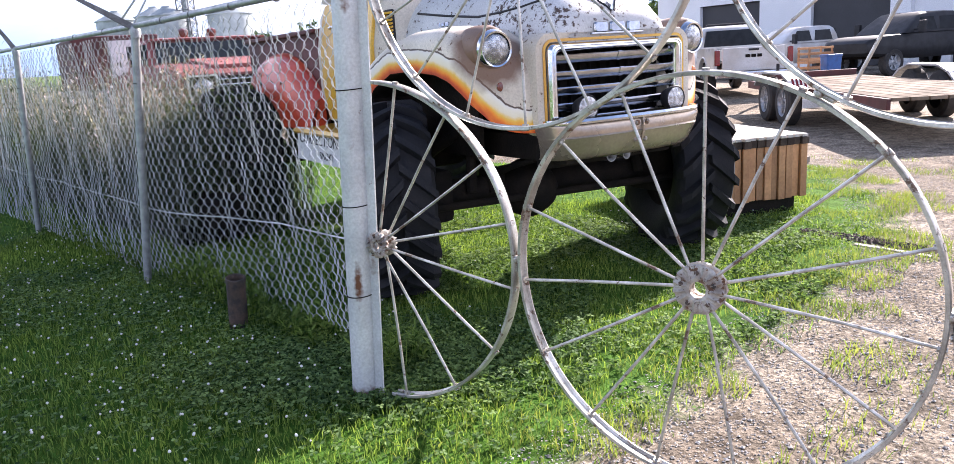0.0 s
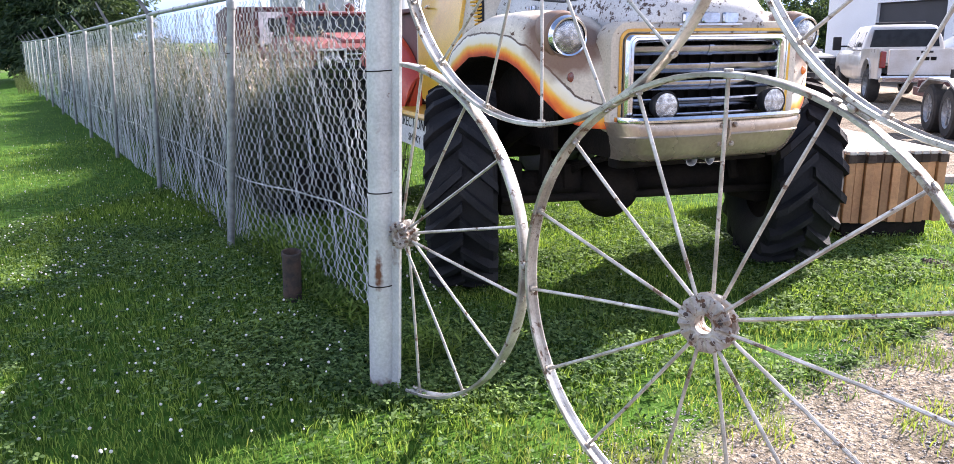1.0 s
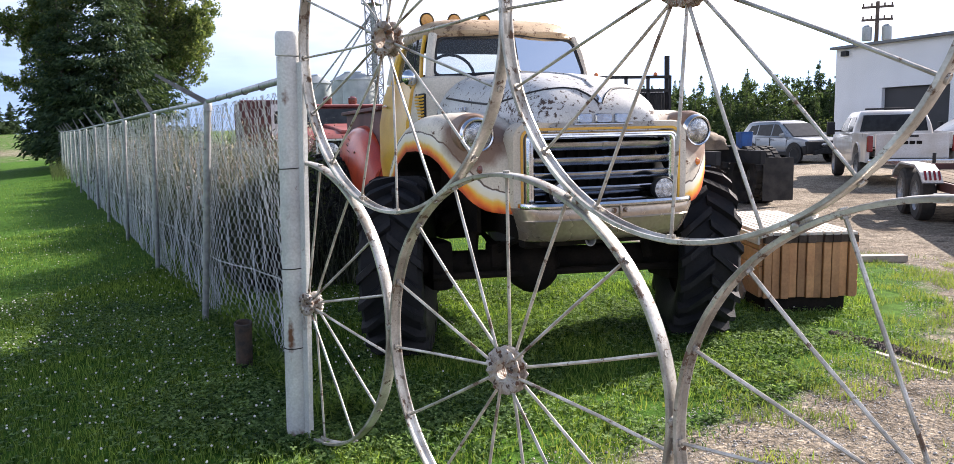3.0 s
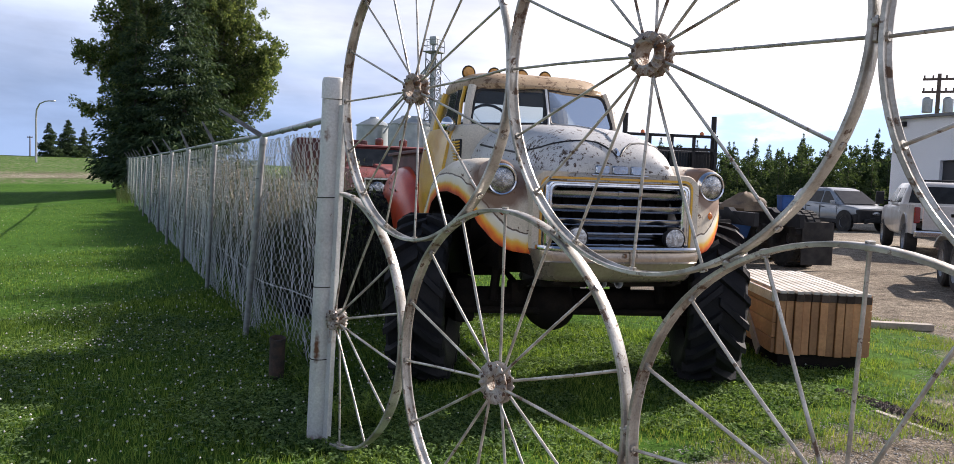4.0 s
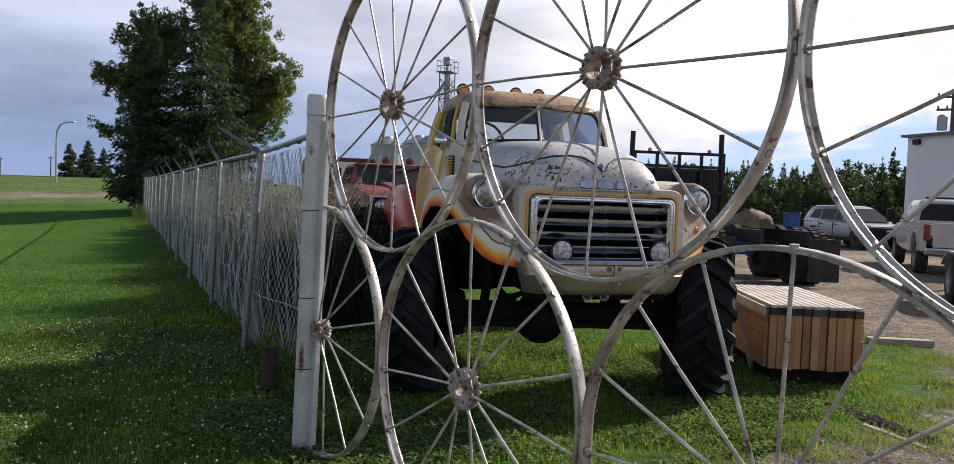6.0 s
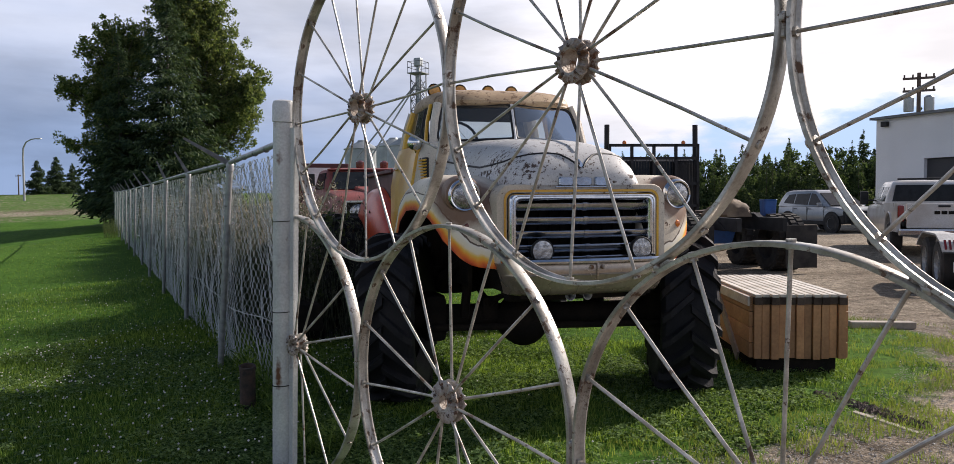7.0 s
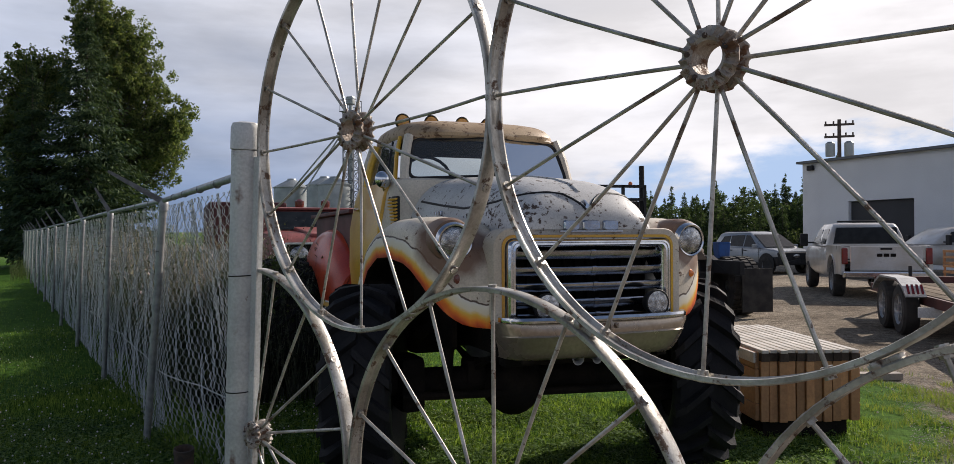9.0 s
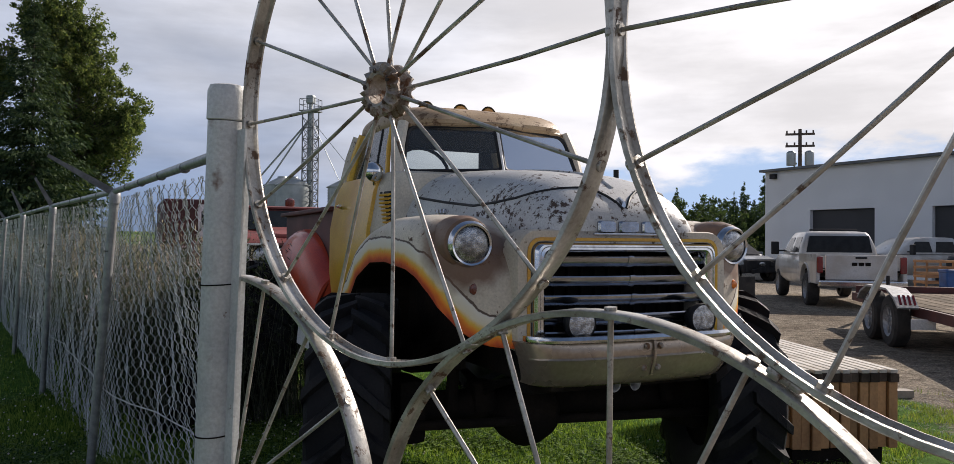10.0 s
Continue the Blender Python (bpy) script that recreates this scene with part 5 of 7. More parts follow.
    for s in (-1, 1):
        bm = bmesh.new()
        bx(bm, (s * 0.42, 2.0, 0.88), (0.07, 4.6, 0.15), bevel=0.01)
        part("frame_rail", bm, DARK, t)
        for y in (0.52, 3.75):
            bm = bmesh.new()
            for k in range(5):
                ln = 0.95 - 0.15 * k
                tube(bm, [(s * 0.42, y - ln / 2, 0.80 - 0.018 * k), (s * 0.42, y, 0.70 - 0.018 * k), (s * 0.42, y + ln / 2, 0.80 - 0.018 * k)], 0.016, 6)
            bx(bm, (s * 0.42, y, 0.64), (0.12, 0.14, 0.16), bevel=0.02)
            part("leaf_spring", bm, DARK, t)
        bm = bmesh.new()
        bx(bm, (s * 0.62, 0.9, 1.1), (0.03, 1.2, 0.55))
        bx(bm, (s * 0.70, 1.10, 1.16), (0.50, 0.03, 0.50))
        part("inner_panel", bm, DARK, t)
    bm = bmesh.new()
    bx(bm, (-0.66, 1.62, 0.82), (0.36, 0.62, 0.30), bevel=0.03)
    bx(bm, (-0.66, 1.62, 0.985), (0.40, 0.66, 0.05), bevel=0.01)
    tube(bm, [(-0.50, 1.28, 0.72), (-0.66, 1.05, 0.74), (-0.70, 0.75, 0.86), (-0.60, 0.55, 0.98)], 0.04, 8)
    part("battery_box", bm, DARK, t)
    for name, c, size, r in (("engine", (0, 0.5, 0.97), (0.66, 0.9, 0.36), 0.08), ("transfer_case", (-0.1, 1.55, 0.78), (0.42, 0.42, 0.22), 0.06),
                             ("tool_box", (-0.53, 1.28, 0.80), (0.34, 0.70, 0.20), 0.05), ("front_crossmember", (0, -0.12, 0.84), (1.0, 0.10, 0.14), 0.02),
                             ("oil_pan", (0.05, 0.62, 0.84), (0.5, 0.7, 0.20), 0.09), ("rear_crossmember", (0, 2.3, 0.80), (0.9, 0.12, 0.16), 0.02)):
        bm = bmesh.new()
        bx(bm, c, size, bevel=r)
        part(name, bm, DARK, t)
    bm = bmesh.new()
    lathe(bm, [(0.10, -0.5), (0.16, -0.4), (0.16, 0.4), (0.10, 0.6)], 16, Matrix.Translation((0, 1.2, 0.88)) @ YAX)
    part("gearbox", bm, DARK, t)
    bm = bmesh.new()
    rod(bm, (0, 1.7, 0.80), (0.1, 3.7, 0.64), 0.05, 8)
    part("drive_shaft", bm, DARK, t)


old_truck()

# ---- board-clad box beside the truck ----
def deck_box():
    a, b = Vector((1.905, 5.595, 0)), Vector((2.578, 5.857, 0))
    ux = (b - a).normalized()
    ang = math.degrees(math.atan2(ux.y, ux.x))
    m = Matrix.Translation(a) @ pose(0, 0, 0, 0, 0, ang)
    t = thing("deck_box", "box clad in upright cedar boards with a pale slatted top", "wooden box", m)
    wdt, dep, h = (b - a).length, 1.55, 0.64
    bm = bmesh.new()
    bx(bm, (wdt / 2, dep / 2 + 0.02, 0.36), (wdt - 0.06, dep - 0.06, 0.48))
    part("core", bm, WOOD_DARK, t)
    # set-back plinth; the shade below the boards is put into its near-black colour
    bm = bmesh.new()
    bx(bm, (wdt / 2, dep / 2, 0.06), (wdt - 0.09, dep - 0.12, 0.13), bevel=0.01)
    part("plinth", bm, DARK, t, "recessed plinth, near-black with the shade under the boards")
    bm = bmesh.new()
    for y, ln in ((0.42, 0.82), (1.17, 0.66)):
        bx(bm, (-0.022, y, h - 0.055), (0.034, ln, 0.078), bevel=0.005)
    part("top_rail", bm, WOOD_PALE, t, "pale rail under the slats")
    n = 11
    w = wdt / n
    for k in range(n):
        jit = 0.012 * math.sin(k * 2.3)
        bm = bmesh.new()
        bx(bm, (w * (k + 0.5), -0.005 + jit, 0.362 + 0.006 * math.sin(k * 5.1)), (w * 0.90, 0.035, 0.47), bevel=0.004)
        part("board", bm, WOOD, t)
        bm = bmesh.new()
        bx(bm, (w * (k + 0.5), dep / 2 - 0.02 + jit, h - 0.008), (w * 0.78, dep + 0.03 + 0.012 * math.sin(k * 3.7), 0.024), bevel=0.004)
        part("slat", bm, WOOD_PALE, t, "sun-bleached pale slat")
        bm = bmesh.new()
        bx(bm, (w * (k + 0.5), -0.012 + jit * 1.3, h - 0.050), (w * 0.95, 0.05, 0.056), bevel=0.004)
        part("slat_end", bm, END_GRAIN, t, "dark weathered slat end")
    for k in range(4):
        bm = bmesh.new()
        bx(bm, (-0.012, dep / 2, 0.19 + 0.125 * k), (0.03, dep - 0.02, 0.119), bevel=0.004)
        part("side_board", bm, WOOD, t)
        bm = bmesh.new()
        bx(bm, (wdt + 0.012, dep / 2, 0.19 + 0.125 * k), (0.03, dep - 0.02, 0.119), bevel=0.004)
        part("side_board", bm, WOOD, t)
    bm = bmesh.new()
    bx(bm, (-0.034, dep * 0.42, 0.33), (0.02, 0.86, 0.09), pose(0, 0, 0, 35, 0, 0), bevel=0.003)
    part("brace", bm, WOOD_GREY, t, "pale diagonal brace")


deck_box()


def plank(m, size, label):
    t = thing("plank", label, "plank", m)
    bm = bmesh.new()
    bx(bm, (0, 0, size[2] / 2), size, bevel=0.006)
    part("board", bm, WOOD_GREY, t)


plank(pose(3.0, 8.37, 0.0, 0, 0, 19), (0.66, 0.12, 0.07), "short weathered plank lying on the gravel edge")
plank(pose(2.77, 4.50, -0.018, 0, 0, -47), (0.50, 0.045, 0.03), "pale board edging half sunk where the turf ends")


# ---- road vehicles ----
def road_wheel(parent, c, r, w, rim=GALV, side=1):
    wh = thing_part("wheel", parent, c)
    bm = bmesh.new()
    lathe(bm, [(r * 0.60, -w / 2), (r * 0.90, -w / 2), (r, -w * 0.36), (r, w * 0.36), (r * 0.90, w / 2), (r * 0.60, w / 2)], 28, XAX, caps=False)
    part("tyre", bm, RUBBER_DUST, wh, smooth=True)
    bm = bmesh.new()
    lathe(bm, [(r * 0.62, w * 0.5), (r * 0.58, w * 0.40), (r * 0.50, w * 0.18), (r * 0.2, w * 0.22), (0.02, w * 0.26)], 20, Matrix.Diagonal((side, 1, 1, 1)) @ XAX, caps=False)
    for k in range(6):
        a = 2 * math.pi * k / 6
        bx(bm, (side * w * 0.30, r * 0.40 * math.cos(a), r * 0.40 * math.sin(a)), (0.03, r * 0.34, 0.05), pose(0, 0, 0, math.degrees(a), 0, 0))
    part("rim", bm, rim, wh)
    return wh


def car_body(bm, stations):
    """Rings across the car: (y, half width, floor, belt, [roof half width, roof height])."""
    rings = []
    for y, hw, zb, zs in stations:
        rings.append([(x * hw, y, zb + (zs - zb) * z) for x, z in ((-0.92, 0), (-0.99, 0.12), (-1, 0.45), (-0.985, 0.8), (-0.93, 0.97), (-0.85, 1), (0.85, 1), (0.93, 0.97), (0.985, 0.8), (1, 0.45), (0.99, 0.12), (0.92, 0))])
    loft(bm, rings)


def greenhouse(bm, rows):
    """Rings going up: (z, half width, rear y, front y)."""
    loft(bm, [[(x, y, z) for x, y in rrect(hw, (y1 - y0) / 2, 0.10, 3, 0, (y0 + y1) / 2)] for z, hw, y0, y1 in rows])


def pickup(m, label, paint, tint=CAR_GLASS, mirrors=True, bars=True):
    """A crew-cab pickup, its rear bumper at y = 0, facing +y."""
    t = thing("pickup_truck", label, "pickup truck", m)
    bm = bmesh.new()
    car_body(bm, [(2.05, 1.0, 0.55, 1.28), (2.2, 1.01, 0.50, 1.30), (3.2, 1.01, 0.5, 1.30), (4.2, 1.01, 0.5, 1.30), (4.6, 1.01, 0.55, 1.28), (5.6, 1.0, 0.62, 1.25), (6.05, 0.94, 0.66, 1.15), (6.15, 0.86, 0.75, 1.05)])
    part("body", bm, paint, t, smooth=True)
    bm = bmesh.new()
    greenhouse(bm, [(1.29, 0.97, 2.06, 4.75), (1.55, 0.91, 2.10, 4.40), (1.80, 0.82, 2.20, 4.02), (1.90, 0.76, 2.34, 3.85), (1.93, 0.55, 2.5, 3.7)])
    roof = part("cab", bm, paint, t, smooth=True)
    bm = bmesh.new()
    loft(bm, [[(x, y, z) for x, z in ((-0.82, 1.36), (0.82, 1.36), (0.73, 1.80), (-0.73, 1.80))] for y in (2.07, 2.30)])
    part("rear_window", bm, tint, roof)
    for s in (-1, 1):
        for y0, y1 in ((2.35, 3.2), (3.3, 4.25)):
            bm = bmesh.new()
            z0, z1 = 1.36, 1.76
            k = 0.10 if y0 < 3 else 0.32
            loft(bm, [[(s * 0.965, y0 + 0.02, z0), (s * 0.965, y1, z0), (s * 0.85, y1 - k, z1), (s * 0.85, y0 + 0.08, z1)], [(s * 0.85, y0 + 0.02, z0), (s * 0.85, y1, z0), (s * 0.70, y1 - k, z1), (s * 0.70, y0 + 0.08, z1)]])
            part("side_window", bm, tint, roof)
        bm = bmesh.new()
        outline = [(0.02, 0.62), (0.02, 1.33), (2.05, 1.33), (2.05, 0.62)] + [(1.25 + 0.50 * math.cos(a), 0.62 + 0.46 * math.sin(a)) for a in np.linspace(0.0, math.pi, 13)]
        loft(bm, [[(s * x, y, z) for y, z in outline] for x in (0.93, 1.015)])
        part("bed_side", bm, paint, t)
        bm = bmesh.new()
        pts = [(s * 1.02, 1.25 + 0.52 * math.cos(a), 0.60 + 0.49 * math.sin(a)) for a in np.linspace(0, math.pi, 15)]
        tube(bm, pts, 0.022, 6)
        part("arch_trim", bm, paint, t, smooth=True)
        bm = bmesh.new()
        bx(bm, (s * 0.93, 0.02, 1.08), (0.14, 0.10, 0.40), bevel=0.03)
        part("tail_lamp", bm, TAIL, t, "red tail lamp")
        if mirrors:
            bm = bmesh.new()
            bx(bm, (s * 1.24, 4.30, 1.46), (0.22, 0.12, 0.38), bevel=0.03)
            bx(bm, (s * 1.06, 4.30, 1.38), (0.20, 0.05, 0.05))
            part("mirror", bm, BLACK, t, "large black towing mirror")
        for y in (1.25, 5.15):
            road_wheel(t, (s * 0.88, y, 0.42), 0.42, 0.28, GALV, s)
    bm = bmesh.new()
    bx(bm, (0, 0.04, 1.02), (1.60, 0.07, 0.60), bevel=0.02)
    gate = part("tailgate", bm, paint, t)
    bm = bmesh.new()
    bx(bm, (0, 0.0, 1.255), (0.26, 0.03, 0.05), bevel=0.01)
    part("handle", bm, BLACK, gate)
    bm = bmesh.new()
    for k in range(3):
        bx(bm, (-0.15 + 0.15 * k, -0.002, 1.10), (0.12, 0.012, 0.08), bevel=0.004)
    part("emblem", bm, DARK, gate, "plain dark blocks")
    bm = bmesh.new()
    bx(bm, (0, -0.06, 0.62), (1.96, 0.20, 0.18), bevel=0.04)
    part("bumper", bm, CHROME, t)
    bm = bmesh.new()
    bx(bm, (0, 1.1, 0.92), (1.84, 1.9, 0.05))
    bx(bm, (0, 3.0, 0.62), (1.5, 5.2, 0.14))
    part("bed_floor", bm, DARK, t)
    if bars:
        bm = bmesh.new()
        bx(bm, (0, 2.75, 1.97), (1.2, 0.10, 0.05), bevel=0.015)
        part("light_bar", bm, BLACK, t)


pickup(pose(4.9, 19.0, 0, 0, 0, 4.0) @ Matrix.Diagonal((0.93, 0.93, 0.93, 1)), "white crew-cab pickup truck with large black mirrors, hitched to a trailer", WHITE_CAR)
pickup(pose(14.5, 28.8, 0, 0, 0, 119), "black pickup truck parked by the building", BLACK, bars=False)
pickup(pose(11.5, 31.0, 0, 0, 0, 111) @ Matrix.Diagonal((0.9, 0.9, 0.9, 1)), "older white pickup truck parked facing the yard", WHITE_CAR, bars=False)


def cab_x(z, lo=(1.00, 0.885), hi=(1.56, 0.70)):
    """Half width of the crossover's upper body at height z."""
    return lo[1] + (hi[1] - lo[1]) * (z - lo[0]) / (hi[0] - lo[0])


def suv():
    t = thing("damaged_suv", "silver compact crossover with its front bumper torn off", "car", pose(2.69, 32.9, 0, 0, 0, 219))
    bm = bmesh.new()
    car_body(bm, [(-2.12, 0.74, 0.52, 0.98), (-2.05, 0.86, 0.44, 1.04), (-1.3, 0.92, 0.34, 1.06), (0.0, 0.92, 0.32, 1.02), (0.9, 0.92, 0.32, 1.02), (1.5, 0.90, 0.40, 0.96), (1.82, 0.84, 0.56, 0.88)])
    part("body", bm, SILVER_CAR, t, smooth=True)
    bm = bmesh.new()
    greenhouse(bm, [(1.00, 0.885, -2.10, 1.00), (1.30, cab_x(1.30), -2.00, 0.55), (1.56, 0.70, -1.82, 0.12), (1.63, 0.62, -1.66, -0.05), (1.655, 0.42, -1.45, -0.25)])
    roof = part("roof", bm, SILVER_CAR, t, smooth=True)
    bm = bmesh.new()
    loft(bm, [[(-0.76, 0.96 + d, 1.05), (0.76, 0.96 + d, 1.05), (0.63, 0.19 + d, 1.54), (-0.63, 0.19 + d, 1.54)] for d in (0.0, 0.05)])
    part("windscreen", bm, CAR_GLASS, roof)
    for s in (-1, 1):
        for pts in (((-1.72, 1.14), (-1.10, 1.10), (-1.10, 1.50), (-1.50, 1.47)), ((-1.02, 1.09), (-0.22, 1.06), (-0.22, 1.52), (-1.02, 1.50)), ((-0.14, 1.06), (0.66, 1.05), (0.10, 1.50), (-0.14, 1.52))):
            bm = bmesh.new()
            loft(bm, [[(s * (cab_x(z) + d), y, z) for y, z in pts] for d in (-0.06, 0.012)])
            part("side_window", bm, CAR_GLASS, roof)
        bm = bmesh.new()
        rod(bm, (s * 0.66, -1.55, 1.66), (s * 0.66, -0.15, 1.66), 0.022, 6)
        part("roof_rail", bm, BLACK, roof)
        for y0, y1 in ((-1.04, -0.20), (-0.17, 0.78)):
            for y in (y0, y1):
                bm = bmesh.new()
                bx(bm, (s * 0.917, y, 0.72), (0.012, 0.012, 0.52))
                part("door_seam", bm, BLACK, t)
            bm = bmesh.new()
            bx(bm, (s * 0.925, y0 + 0.16, 0.90), (0.02, 0.18, 0.03), bevel=0.006)
            part("door_handle", bm, BLACK, t)
        bm = bmesh.new()
        bx(bm, (s * 0.905, -0.02, 0.37), (0.05, 1.95, 0.16), bevel=0.02)
        part("sill", bm, BLACK, t)
        for y in (-1.35, 1.22):
            road_wheel(t, (s * 0.84, y, 0.345), 0.345, 0.22, SILVER_CAR, s)
            bm = bmesh.new()
            lathe(bm, [(0.43, 0.0), (0.43, 0.025)], 24, Matrix.Translation((s * 0.912 - (0.0 if s > 0 else 0.025), y, 0.38)) @ XAX)
            part("wheel_arch", bm, BLACK, t)
        bm = bmesh.new()
        bx(bm, (s * 1.02, 0.66, 1.08), (0.20, 0.09, 0.14), bevel=0.03)
        part("mirror", bm, SILVER_CAR, t)
    bm = bmesh.new()
    bx(bm, (0, 1.80, 0.60), (1.70, 0.22, 0.50), bevel=0.05)
    bx(bm, (0.3, 1.95, 0.46), (0.8, 0.10, 0.16), pose(0, 0, 0, 0, 8, 12), bevel=0.02)
    bx(bm, (-0.5, 1.90, 0.66), (0.4, 0.10, 0.18), pose(0, 0, 0, 0, -12, 0), bevel=0.02)
    bx(bm, (0.72, 1.66, 0.52), (0.36, 0.36, 0.34), pose(0, 0, 0, 0, 10, -20), bevel=0.04)
    part("bare_front", bm, BLACK, t, "black bare front without its bumper")
    bm = bmesh.new()
    lathe(bm, [(0.11, 0), (0.11, 0.03), (0.05, 0.05), (0.01, 0.052)], 16, Matrix.Translation((0.12, 1.93, 0.70)) @ pose(0, 0, 0, -90, 0, 0) @ Matrix.Diagonal((1.5, 0.7, 1, 1)))
    part("loose_lamp", bm, LENS, t, smooth=True)


suv()


def trailer():
    t = thing("flatbed_trailer", "tandem-axle flatbed trailer with a plank deck and steel wheel guards", "trailer", pose(5.27, 13.05, 0, 0, 0, 3.4))
    hw = 1.0
    for k in range(9):
        bm = bmesh.new()
        w = 2 * hw / 9
        bx(bm, (-hw + w * (k + 0.5), -0.6, 0.585), (w * 0.90, 6.2, 0.045), bevel=0.004)
        part("deck_plank", bm, DECK_WOOD, t)
    for s in (-1, 1):
        bm = bmesh.new()
        bx(bm, (s * (hw + 0.03), -0.6, 0.53), (0.05, 6.2, 0.14), bevel=0.006)
        part("side_rail", bm, DARKRED, t)
        for y in (-0.48, 0.50):
            road_wheel(t, (s * 1.20, y, 0.37), 0.375, 0.22, GALV, s)
        bm = bmesh.new()
        pts = [(-1.05, 0.60), (-0.85, 0.74), (-0.5, 0.84), (0.5, 0.84), (0.85, 0.74), (1.05, 0.60), (1.03, 0.58), (0.82, 0.71), (0.5, 0.81), (-0.5, 0.81), (-0.82, 0.71), (-1.03, 0.58)]
        loft(bm, [[(s * x, y, z) for y, z in pts] for x in (1.07, 1.34)])
        part("wheel_guard", bm, GALV, t, "bent sheet-steel wheel guard")
        bm = bmesh.new()
        for k in range(4):
            bx(bm, (s * 1.205 + (k - 1.5) * 0.06, -0.98, 0.70), (0.03, 0.02, 0.16), pose(0, 0, 0, -40, 0, 0))
        part("stripe", bm, TAIL if s < 0 else SIGN_WHITE, t, "red and white marker stripes")
        bm = bmesh.new()
        rod(bm, (s * 0.9, 2.5, 0.50), (0, 4.4, 0.50), 0.045, 8)
        part("drawbar", bm, DARKRED, t)
    bm = bmesh.new()
    bx(bm, (0, 2.45, 0.66), (2.0, 0.06, 0.12), bevel=0.01)
    part("head_rail", bm, DARKRED, t)
    bm = bmesh.new()
    rod(bm, (0, 4.1, 0.05), (0, 4.1, 0.85), 0.035, 8)
    part("jack", bm, BLACK, t)
    bm = bmesh.new()
    bx(bm, (-1.1, -1.3, 0.40), (0.30, 0.02, 0.14))
    part("plate", bm, SIGN_WHITE, t, "blank pale plate")


trailer()


def semi_tractor():
    """A black highway tractor seen from behind: rack, stacks, frame, tyres and flaps."""
    t = thing("semi_tractor", "black highway tractor with headache rack and twin exhaust stacks", "truck", pose(1.2, 13.8, 0, 0, 0, 30.5))
    for s in (-1, 1):
        bm = bmesh.new()
        bx(bm, (s * 0.42, 2.6, 0.92), (0.09, 6.2, 0.24), bevel=0.01)
        part("frame_rail", bm, BLACK, t)
        for y in (0.75, 2.05):
            for x in (0.82, 1.12):
                wh = thing_part("wheel", t, (s * x, y, 0.54))
                bm = bmesh.new()
                lathe(bm, [(0.10, 0.02), (0.30, 0.02), (0.32, -0.125), (0.48, -0.13), (0.525, -0.10), (0.525, 0.10), (0.48, 0.13), (0.32, 0.125), (0.30, 0.03), (0.10, 0.03)], 32, XAX, caps=False)
                for k in range(32):
                    a = 2 * math.pi * k / 32
                    for q in (-1, 1):
                        e = a + q * 0.05
                        bx(bm, (q * 0.068, 0.528 * math.cos(e), 0.528 * math.sin(e)), (0.105, 0.062, 0.04), pose(0, 0, 0, math.degrees(e) - 90, 0, 0))
                part("tyre", bm, RUBBER_DUST, wh)
                bm = bmesh.new()
                lathe(bm, [(0.315, 0.10), (0.28, 0.06), (0.16, 0.05), (0.14, 0.12), (0.02, 0.13)], 20, Matrix.Diagonal((s, 1, 1, 1)) @ XAX, caps=False)
                part("rim", bm, GALV, wh)
        bm = bmesh.new()
        loft(bm, [[(s * x, y, z) for y, z in ((-0.10, 0.82), (0.55, 1.10), (0.75, 1.10), (0.75, 0.80))] for x in (0.37, 0.48)])
        part("frame_tail", bm, BLACK, t, "tapered tail of the frame rail")
        bm = bmesh.new()
        bx(bm, (s * 0.98, -0.05, 0.50), (0.60, 0.015, 0.78), bevel=0.004)
        part("mud_flap", bm, RUBBER_DUST, t, "plain black mud flap")
        bm = bmesh.new()
        rod(bm, (s * 1.15, 5.3, 1.0), (s * 1.13, 5.3, 3.22), 0.065, 12)
        st = part("exhaust_pipe", bm, BLACK, t, "black exhaust stack", True)
    bm = bmesh.new()
    loft(bm, [[(x, y, z) for x, z in ((-0.32, 0.86), (0.32, 0.86), (0.20, 0.50), (-0.20, 0.50))] for y in (1.15, 1.45)])
    part("air_tank", bm, BLUE, t, "dull blue box between the frame rails")
    rack = thing_part("headache_rack", t, (0, 5.1, 0))
    for x in np.linspace(-1.12, 1.12, 5):
        bm = bmesh.new()
        bx(bm, (float(x), 0, 1.84), (0.07, 0.06, 1.78))
        part("upright", bm, BLACK, rack)
    for z in (1.2, 1.75, 2.38, 2.70):
        bm = bmesh.new()
        bx(bm, (0, 0, z), (2.30, 0.06, 0.07))
        part("crossbar", bm, BLACK, rack)
    bm = bmesh.new()
    for x in np.linspace(-1.05, 1.05, 30):
        rod(bm, (float(x), 0, 1.2), (float(x), 0, 2.38), 0.006, 4)
    part("grating", bm, BLACK, rack)
    for x in (-0.75, 0.75):
        bm = bmesh.new()
        lathe(bm, [(0.05, 0), (0.05, 0.05), (0.02, 0.08)], 12, Matrix.Translation((x, 0, 2.735)))
        part("beacon", bm, LENS_AMBER, rack, "small amber beacon", True)
    bm = bmesh.new()
    bx(bm, (0, 6.2, 1.55), (2.3, 1.9, 1.62), bevel=0.12)
    bx(bm, (0, 8.0, 1.4), (2.1, 2.0, 1.1), bevel=0.12)
    part("cab", bm, BLACK, t)
    bm = bmesh.new()
    bx(bm, (0, 5.22, 2.05), (1.3, 0.03, 0.5), bevel=0.01)
    part("rear_window", bm, CAR_GLASS, t)
    bm = bmesh.new()
